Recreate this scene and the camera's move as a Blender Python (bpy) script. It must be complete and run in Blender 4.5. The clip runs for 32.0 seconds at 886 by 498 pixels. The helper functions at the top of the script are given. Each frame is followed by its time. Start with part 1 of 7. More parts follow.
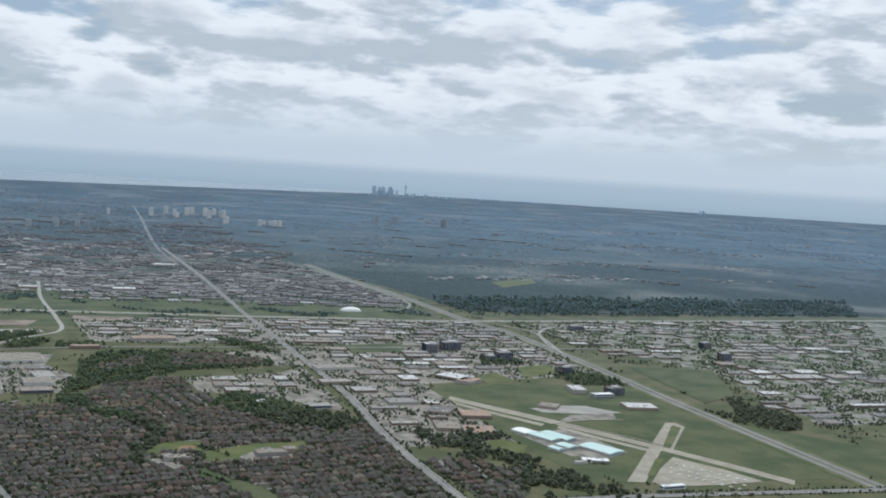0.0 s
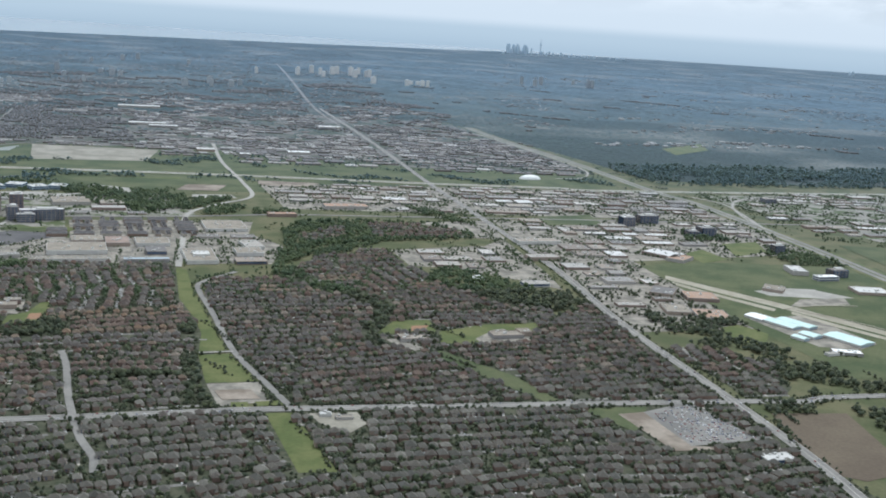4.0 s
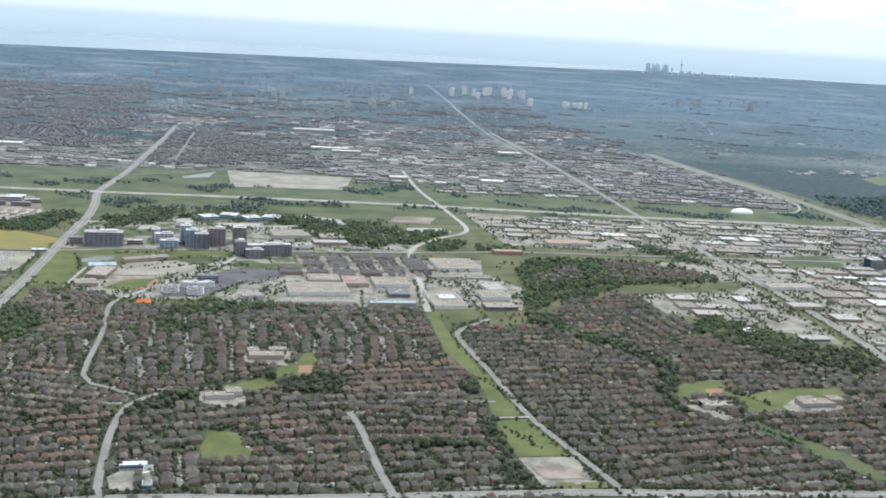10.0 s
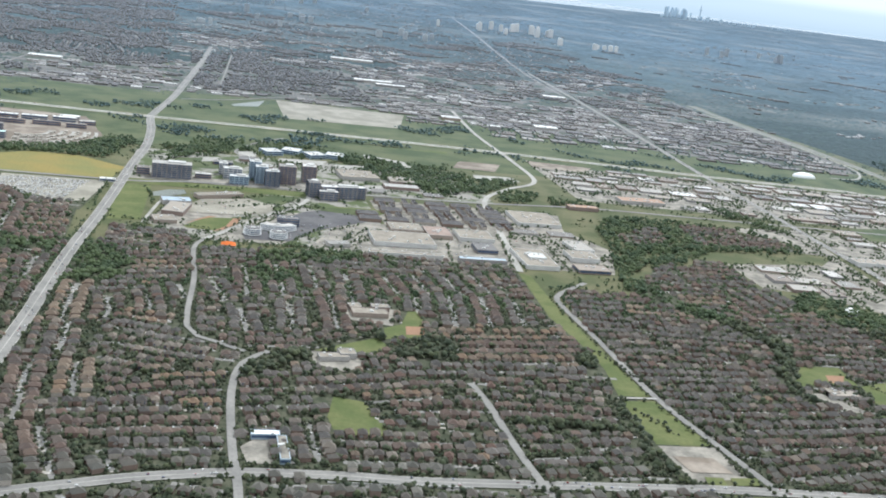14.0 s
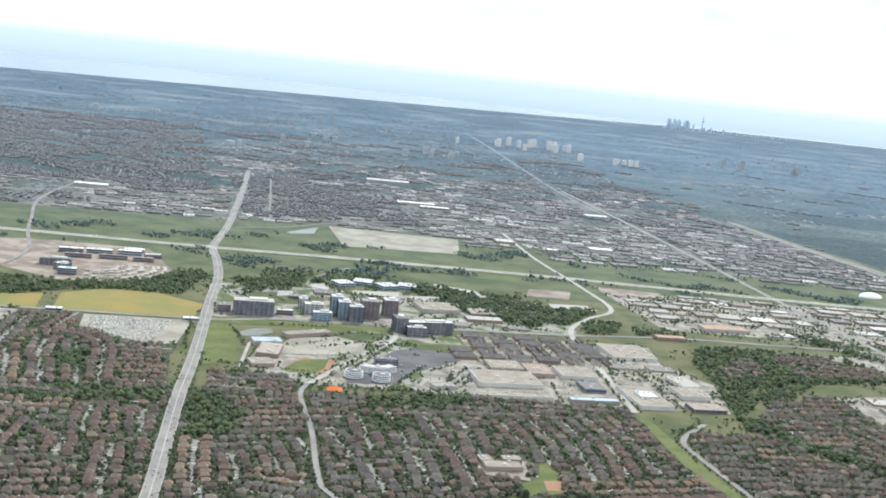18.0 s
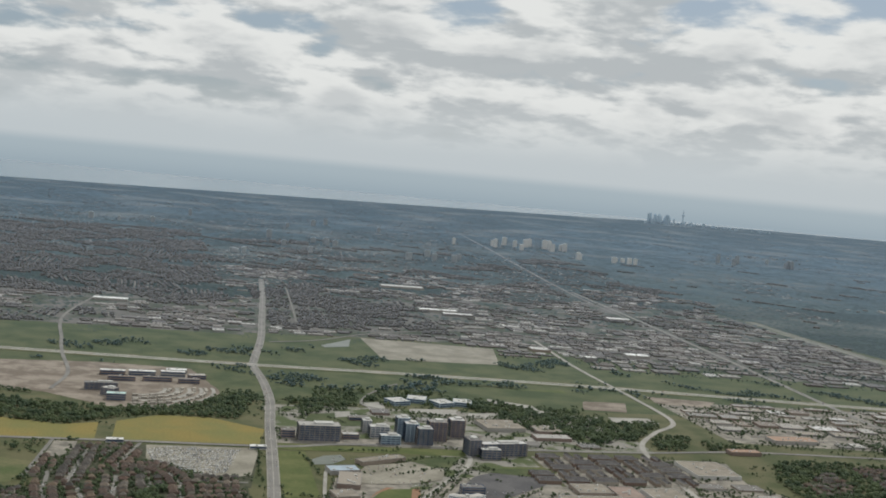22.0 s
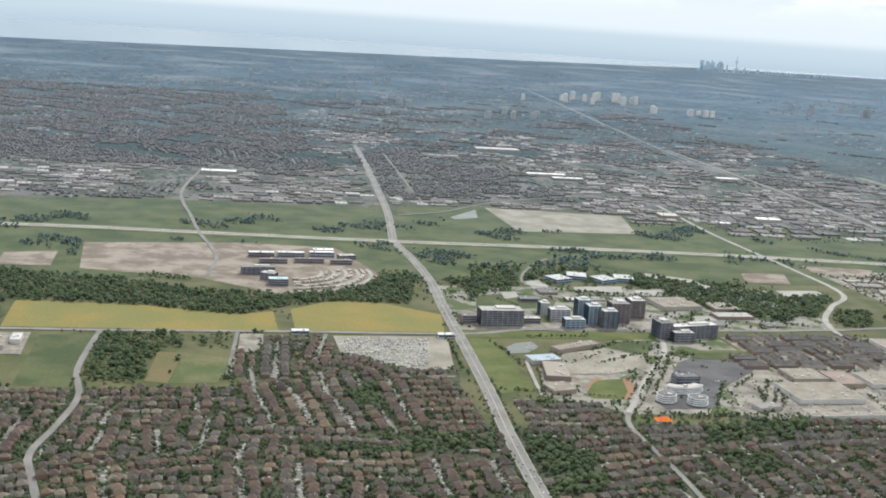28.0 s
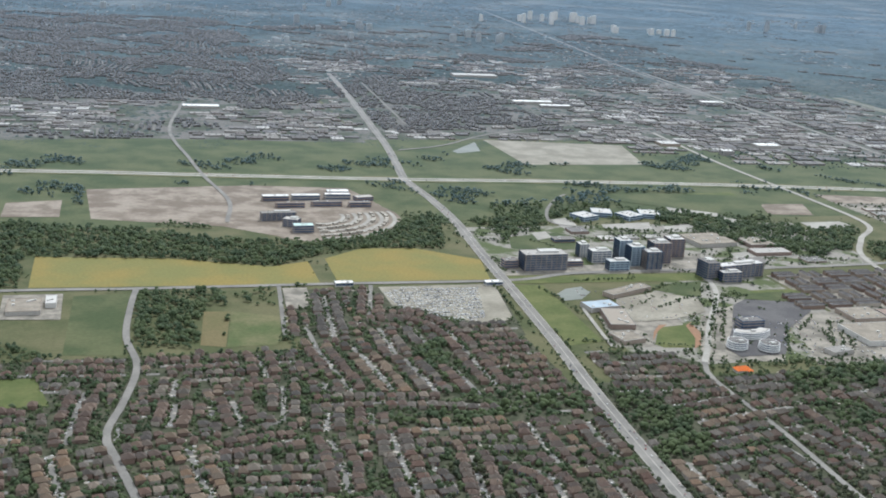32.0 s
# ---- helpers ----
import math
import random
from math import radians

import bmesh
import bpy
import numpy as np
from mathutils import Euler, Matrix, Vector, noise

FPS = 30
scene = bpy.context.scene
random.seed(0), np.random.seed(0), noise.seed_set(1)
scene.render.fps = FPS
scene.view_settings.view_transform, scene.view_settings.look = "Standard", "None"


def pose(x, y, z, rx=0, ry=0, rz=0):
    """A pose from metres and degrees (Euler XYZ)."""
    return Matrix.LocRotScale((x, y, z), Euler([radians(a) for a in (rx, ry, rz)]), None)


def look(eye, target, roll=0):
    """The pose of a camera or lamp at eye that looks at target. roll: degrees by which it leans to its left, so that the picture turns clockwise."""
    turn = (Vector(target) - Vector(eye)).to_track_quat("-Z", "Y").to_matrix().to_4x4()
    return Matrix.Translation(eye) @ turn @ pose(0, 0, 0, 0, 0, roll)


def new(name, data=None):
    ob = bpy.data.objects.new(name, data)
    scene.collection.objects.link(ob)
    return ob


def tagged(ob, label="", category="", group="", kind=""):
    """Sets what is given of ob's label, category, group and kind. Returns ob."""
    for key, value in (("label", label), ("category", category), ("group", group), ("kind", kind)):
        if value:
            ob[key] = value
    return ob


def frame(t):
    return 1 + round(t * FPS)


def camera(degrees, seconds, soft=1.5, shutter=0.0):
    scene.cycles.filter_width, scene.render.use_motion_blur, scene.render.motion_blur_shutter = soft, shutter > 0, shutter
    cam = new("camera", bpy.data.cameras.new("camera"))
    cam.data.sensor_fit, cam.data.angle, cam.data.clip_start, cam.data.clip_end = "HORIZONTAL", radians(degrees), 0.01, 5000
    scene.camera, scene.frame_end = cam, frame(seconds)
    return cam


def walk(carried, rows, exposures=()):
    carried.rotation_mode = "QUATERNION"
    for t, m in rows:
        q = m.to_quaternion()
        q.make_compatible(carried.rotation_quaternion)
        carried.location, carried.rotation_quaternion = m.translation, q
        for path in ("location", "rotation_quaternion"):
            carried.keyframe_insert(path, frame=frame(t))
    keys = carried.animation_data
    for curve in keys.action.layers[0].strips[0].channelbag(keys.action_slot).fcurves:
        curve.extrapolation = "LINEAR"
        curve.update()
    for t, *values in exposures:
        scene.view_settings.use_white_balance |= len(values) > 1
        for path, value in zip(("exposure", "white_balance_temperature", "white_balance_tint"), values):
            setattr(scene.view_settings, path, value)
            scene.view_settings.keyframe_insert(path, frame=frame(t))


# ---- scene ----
cam = camera(42.644, 32.0, soft=1.9)

# One unit stands for six metres, so that the lake shore lies inside the camera's range.
PATH = [
    (0, (-33.20, -352.28, 112.63), (8.921, -261.843, 105.806), 3.64),
    (0.5, (-37.53, -346.86, 112.85), (2.254, -255.634, 103.087), 2.98),
    (1, (-41.73, -341.53, 113.03), (-3.563, -250.112, 99.360), 2.47),
    (1.5, (-45.82, -336.29, 113.16), (-7.318, -245.060, 99.179), 3.24),
    (2, (-49.82, -331.14, 113.27), (-13.999, -238.641, 100.562), 1.21),
    (2.5, (-53.75, -326.08, 113.34), (-17.268, -234.021, 99.428), 2.12),
    (3, (-57.63, -321.12, 113.41), (-22.623, -228.988, 96.481), 2.13),
    (3.5, (-61.47, -316.25, 113.45), (-28.328, -223.931, 93.984), 2.90),
    (5.5, (-76.74, -297.66, 113.63), (-43.637, -205.369, 93.965), 5.49),
    (6, (-80.59, -293.23, 113.68), (-49.521, -199.877, 95.784), 4.19),
    (6.5, (-84.48, -288.88, 113.75), (-54.965, -195.808, 92.137), 2.87),
    (7, (-88.40, -284.61, 113.83), (-63.496, -190.429, 91.244), 1.51),
    (7.5, (-92.37, -280.41, 113.93), (-64.123, -187.369, 90.589), 3.67),
    (8, (-96.39, -276.29, 114.04), (-70.365, -182.453, 91.323), 2.21),
    (8.5, (-100.47, -272.25, 114.18), (-74.817, -178.200, 91.879), 2.54),
    (9, (-104.60, -268.27, 114.33), (-80.994, -174.031, 90.618), 2.19),
    (9.5, (-108.80, -264.35, 114.50), (-86.434, -170.063, 89.815), 1.94),
    (10, (-113.05, -260.50, 114.69), (-90.657, -164.899, 95.740), 3.61),
    (10.5, (-117.37, -256.70, 114.90), (-93.216, -161.054, 98.541), 4.68),
    (11, (-121.74, -252.96, 115.13), (-96.355, -158.283, 95.363), 4.73),
    (11.5, (-126.18, -249.28, 115.38), (-102.008, -155.344, 91.039), 3.54),
    (12, (-130.68, -245.63, 115.64), (-107.802, -151.481, 90.913), 4.90),
    (12.5, (-135.24, -242.04, 115.92), (-113.870, -146.309, 96.440), 4.29),
    (13, (-139.85, -238.48, 116.22), (-115.490, -143.980, 94.389), 7.08),
    (13.5, (-144.51, -234.96, 116.53), (-114.487, -143.109, 90.793), 13.74),
    (14, (-149.22, -231.47, 116.85), (-125.888, -137.447, 92.041), 7.27),
    (14.5, (-153.97, -228.01, 117.18), (-132.859, -133.720, 91.416), 4.92),
    (16.5, (-173.34, -214.38, 118.57), (-149.566, -120.506, 93.630), 4.81),
    (17, (-178.24, -211.01, 118.92), (-154.149, -116.298, 97.741), 5.35),
    (17.5, (-183.16, -207.65, 119.28), (-157.655, -113.615, 96.757), 4.69),
    (18, (-188.10, -204.29, 119.63), (-165.140, -108.182, 104.241), 6.35),
    (18.5, (-193.04, -200.93, 119.98), (-167.799, -106.089, 100.770), 7.46),
    (19, (-197.98, -197.56, 120.32), (-177.818, -100.357, 108.291), 6.59),
    (19.5, (-202.91, -194.19, 120.66), (-180.616, -97.058, 112.433), 8.86),
    (20, (-207.84, -190.81, 120.98), (-181.474, -94.558, 114.705), 8.03),
    (20.5, (-212.76, -187.43, 121.30), (-183.523, -92.316, 111.328), 5.98),
    (21, (-217.66, -184.02, 121.61), (-187.593, -89.542, 108.592), 5.73),
    (21.5, (-222.54, -180.60, 121.91), (-195.457, -85.036, 110.355), 5.24),
    (22, (-227.40, -177.17, 122.20), (-202.675, -80.505, 115.444), 5.31),
    (22.5, (-232.23, -173.71, 122.47), (-208.763, -76.562, 119.011), 6.25),
    (23, (-237.03, -170.23, 122.74), (-213.317, -73.141, 119.349), 6.69),
    (23.5, (-241.81, -166.73, 122.99), (-218.642, -69.596, 117.609), 5.75),
    (24, (-246.55, -163.20, 123.23), (-223.478, -66.234, 115.166), 5.83),
    (24.5, (-251.26, -159.65, 123.47), (-229.721, -62.892, 110.286), 4.22),
    (25, (-255.94, -156.07, 123.70), (-236.024, -59.481, 107.175), 3.71),
    (25.5, (-260.59, -152.47, 123.92), (-240.824, -56.205, 105.432), 2.86),
    (27.5, (-278.96, -137.81, 124.82), (-254.337, -43.346, 103.153), 4.33),
    (28, (-283.51, -134.09, 125.07), (-260.922, -38.724, 105.199), 3.94),
    (28.5, (-288.05, -130.35, 125.33), (-265.852, -34.846, 105.683), 3.31),
    (29, (-292.61, -126.59, 125.61), (-269.093, -32.126, 102.727), 3.29),
    (29.5, (-297.17, -122.82, 125.92), (-275.204, -27.617, 104.601), 1.75),
    (30, (-301.76, -119.03, 126.26), (-278.672, -23.843, 106.109), 2.89),
    (30.5, (-306.38, -115.24, 126.65), (-279.806, -22.036, 102.006), 4.70),
    (31, (-311.06, -111.44, 127.08), (-285.018, -18.398, 101.290), 3.42),
    (31.5, (-315.79, -107.64, 127.58), (-290.267, -13.704, 104.682), 3.75),
    (32, (-320.61, -103.85, 128.14), (-292.525, -11.568, 101.765), 3.38),
]
EXPOSURES = [(0, -0.34, 5580, 8), (1, -0.55, 5580, 8), (2, -0.4, 5590, 8), (3, -0.16, 5600, 8), (6, 0.04, 5600, 8), (7, 0.08, 5550, 8), (9, 0.46, 5650, 8), (11, 0.29, 5700, 8), (13, 0.42, 5700, 8), (14, 0.47, 5700, 8), (17, 0.67, 5750, 8), (18, 0.59, 5800, 8), (19, 0.34, 5950, 8), (20, -0.22, 6350, 8), (21, -0.42, 6400, 8), (22, -0.49, 6250, 8), (23, -0.6, 6450, 8), (24, -0.93, 6350, 8), (25, -0.79, 6300, 8), (28, 0.24, 6050, 9), (30, 0.24, 5950, 9), (32, 0.17, 5750, 9)]
walk(cam, [(t, look(eye, target, roll)) for t, eye, target, roll in PATH], EXPOSURES)

# ---- light ----
SUN_ELEVATION, SUN_AZIMUTH = radians(52), radians(35)  # azimuth from +y towards +x
sun = new("sun", bpy.data.lights.new("sun", "SUN"))
sun.data.energy, sun.data.angle, sun.data.color = 2.6, radians(0.6), (1.0, 0.95, 0.87)
sun.matrix_world = look((math.sin(SUN_AZIMUTH) * math.cos(SUN_ELEVATION), math.cos(SUN_AZIMUTH) * math.cos(SUN_ELEVATION), math.sin(SUN_ELEVATION)), (0, 0, 0))


class Nodes:
    """Short hand for building a node tree."""

    def __init__(self, tree):
        self.tree = tree
        tree.nodes.clear()

    def add(self, kind, inputs=None, **props):
        n = self.tree.nodes.new(kind)
        for k, v in props.items():
            setattr(n, k, v)
        for k, v in (inputs or {}).items():
            if isinstance(v, bpy.types.NodeSocket):
                self.tree.links.new(v, n.inputs[k])
            else:
                n.inputs[k].default_value = v
        return n

    def math(self, op, a, b=0.0, clamp=False):
        return self.add("ShaderNodeMath", {0: a, 1: b}, operation=op, use_clamp=clamp).outputs[0]

    def mix(self, fac, a, b, blend="MIX"):
        n = self.add("ShaderNodeMix", {0: fac, 6: a, 7: b}, data_type="RGBA", blend_type=blend)
        return n.outputs[2]

    def noise(self, vector, scale, detail=4.0, rough=0.55, distort=0.0):
        return self.add("ShaderNodeTexNoise", {"Vector": vector, "Scale": scale, "Detail": detail, "Roughness": rough, "Distortion": distort}).outputs["Fac"]

    def ramp(self, fac, lo, hi):
        return self.add("ShaderNodeMapRange", {0: fac, 1: lo, 2: hi, 3: 0.0, 4: 1.0}, interpolation_type="SMOOTHSTEP").outputs[0]


def rgb(c):
    return (*c, 1.0)


world = bpy.data.worlds.new("world")
scene.world = world
world.use_nodes = True
w = Nodes(world.node_tree)
sky = w.add("ShaderNodeTexSky", sky_type="NISHITA", sun_disc=False, sun_elevation=SUN_ELEVATION, sun_rotation=SUN_AZIMUTH, air_density=1.0, dust_density=2.0)
sky_colour = w.add("ShaderNodeVectorMath", {0: sky.outputs[0], "Scale": 0.085}, operation="SCALE").outputs[0]
way = w.add("ShaderNodeTexCoord").outputs["Generated"]
xyz = w.add("ShaderNodeSeparateXYZ", {0: way})
height = xyz.outputs[2]
lift = w.math("ADD", w.math("MAXIMUM", height, 0.0), 0.40)
flat = w.add("ShaderNodeCombineXYZ", {0: w.math("DIVIDE", xyz.outputs[0], lift), 1: w.math("DIVIDE", xyz.outputs[1], lift), 2: w.math("MULTIPLY", height, 4.6)}).outputs[0]
shift = w.add("ShaderNodeVectorMath", {0: flat, 1: (0.0, 0.0, 0.060)}, operation="ADD").outputs[0]
body = w.noise(flat, 4.8, 7.0, 0.52, 0.10)
body_up = w.noise(shift, 4.8, 7.0, 0.52, 0.10)
broad = w.noise(flat, 1.5, 2.0, 0.5)
cover = w.ramp(w.math("ADD", body, w.math("MULTIPLY", w.math("SUBTRACT", broad, 0.5), 0.45)), 0.33, 0.45)
shade = w.ramp(w.math("SUBTRACT", body, body_up), -0.085, 0.075)
thick = w.ramp(body, 0.52, 0.70)
cloud = w.mix(shade, rgb((0.67, 0.69, 0.69)), rgb((1.10, 1.08, 1.03)))
cloud = w.mix(w.math("MULTIPLY", thick, 0.55), cloud, rgb((0.60, 0.62, 0.63)))
blue = w.mix(0.45, sky_colour, rgb((0.50, 0.62, 0.75)))
above = w.mix(cover, blue, cloud)
haze = w.mix(w.ramp(height, 0.0, 0.085), rgb((0.74, 0.78, 0.79)), rgb((0.87, 0.88, 0.86)))
above = w.mix(w.ramp(height, 0.01, 0.075), haze, above)
lake_far = w.mix(w.ramp(height, -0.035, -0.004), rgb((0.42, 0.51, 0.57)), rgb((0.55, 0.63, 0.67)))
colour = w.mix(w.ramp(height, -0.006, 0.004), lake_far, above)
w.add("ShaderNodeOutputWorld", {0: w.add("ShaderNodeBackground", {0: colour, 1: 1.0}).outputs[0]})


# ---- materials ----
def material(name, colours, scale=0.05, fine=1.2, rough=0.9, spec=0.2, vary="", vary_colours=(), bump=0.0, sheen=0.0, metal=0.0, contrast=(0.35, 0.65), haze_sheen=0.36):
    """Two-scale mottled surface. colours: two, mixed by broad noise; fine noise lightens and darkens. vary: 'object' or 'island' picks among vary_colours."""
    m = bpy.data.materials.new(name)
    m.use_nodes = True
    n = Nodes(m.node_tree)
    place = n.add("ShaderNodeNewGeometry").outputs["Position"]
    c = n.mix(n.ramp(n.noise(place, scale, 5.0), *contrast), rgb(colours[0]), rgb(colours[1]))
    if vary:
        pick = n.add("ShaderNodeObjectInfo").outputs["Random"] if vary == "object" else n.add("ShaderNodeNewGeometry").outputs["Random Per Island"]
        ramp = n.add("ShaderNodeValToRGB", {0: pick})
        ramp.color_ramp.interpolation = "CONSTANT"
        el = ramp.color_ramp.elements
        while len(el) < len(vary_colours):
            el.new(1.0)
        for i, vc in enumerate(vary_colours):
            el[i].position, el[i].color = i / len(vary_colours), rgb(vc)
        c = n.mix(0.85, c, ramp.outputs[0])
    grain = n.noise(place, fine, 3.0)
    c = n.mix(0.55, c, n.mix(grain, rgb((0.25, 0.25, 0.25)), rgb((0.8, 0.8, 0.8))), "OVERLAY")
    values = {"Base Color": c, "Roughness": rough, "Specular IOR Level": spec, "Metallic": metal}
    # Aerial haze is put into the surface as blue sheen that grows with distance.
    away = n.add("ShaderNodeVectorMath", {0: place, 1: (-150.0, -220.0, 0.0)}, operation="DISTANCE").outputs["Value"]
    far_haze = n.add("ShaderNodeMapRange", {0: away, 1: 500.0, 2: 2300.0, 3: 0.0, 4: haze_sheen}).outputs[0]
    values["Sheen Weight"], values["Sheen Roughness"], values["Sheen Tint"] = n.math("ADD", far_haze, sheen, clamp=True), 0.5, rgb((0.42, 0.66, 1.0))
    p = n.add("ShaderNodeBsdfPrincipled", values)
    if bump:
        b = n.add("ShaderNodeBump", {"Height": grain, "Strength": 0.6, "Distance": bump})
        n.tree.links.new(b.outputs[0], p.inputs["Normal"])
    n.add("ShaderNodeOutputMaterial", {0: p.outputs[0]})
    return m


ROOFS = ((0.093, 0.079, 0.064), (0.075, 0.064, 0.055), (0.121, 0.102, 0.082), (0.104, 0.074, 0.058), (0.084, 0.077, 0.070), (0.165, 0.141, 0.113), (0.116, 0.071, 0.053), (0.128, 0.095, 0.068), (0.060, 0.053, 0.047), (0.100, 0.089, 0.074), (0.198, 0.162, 0.126), (0.070, 0.060, 0.051), (0.136, 0.119, 0.101))
RED_ROOFS = ((0.115, 0.079, 0.062), (0.096, 0.068, 0.055), (0.128, 0.090, 0.067), (0.086, 0.066, 0.055), (0.149, 0.107, 0.081), (0.104, 0.083, 0.067))
ASH_ROOFS = ((0.093, 0.085, 0.075), (0.113, 0.102, 0.088), (0.074, 0.068, 0.061), (0.136, 0.121, 0.105), (0.100, 0.087, 0.077))
TAN_ROOFS = ((0.168, 0.124, 0.087), (0.196, 0.150, 0.106), (0.147, 0.109, 0.076), (0.124, 0.096, 0.070), (0.181, 0.121, 0.076))
GREY_ROOFS = ((0.103, 0.095, 0.078), (0.086, 0.082, 0.068), (0.122, 0.114, 0.095), (0.096, 0.087, 0.071), (0.093, 0.090, 0.077), (0.164, 0.155, 0.129), (0.096, 0.082, 0.068), (0.113, 0.103, 0.083), (0.069, 0.067, 0.054), (0.108, 0.102, 0.085))
WALLS = ((0.209, 0.146, 0.114), (0.300, 0.240, 0.190), (0.19, 0.135, 0.108), (0.46, 0.41, 0.35), (0.237, 0.172, 0.134), (0.36, 0.32, 0.28))
FLAT_ROOFS = ((0.283, 0.270, 0.250), (0.419, 0.402, 0.372), (0.21, 0.198, 0.183), (0.34, 0.30, 0.25), (0.309, 0.296, 0.278), (0.64, 0.63, 0.61), (0.248, 0.215, 0.185), (0.31, 0.265, 0.22), (0.385, 0.36, 0.322), (0.526, 0.50, 0.463), (0.18, 0.172, 0.165))
FLAT_WALLS = ((0.34, 0.28, 0.23), (0.42, 0.40, 0.37), (0.25, 0.19, 0.16), (0.30, 0.29, 0.28))
LEAVES = ((0.041, 0.052, 0.029), (0.052, 0.064, 0.034), (0.032, 0.042, 0.026), (0.070, 0.081, 0.040), (0.046, 0.055, 0.033), (0.058, 0.063, 0.036))
GREY = ((0.1, 0.1, 0.1), (0.12, 0.12, 0.12))
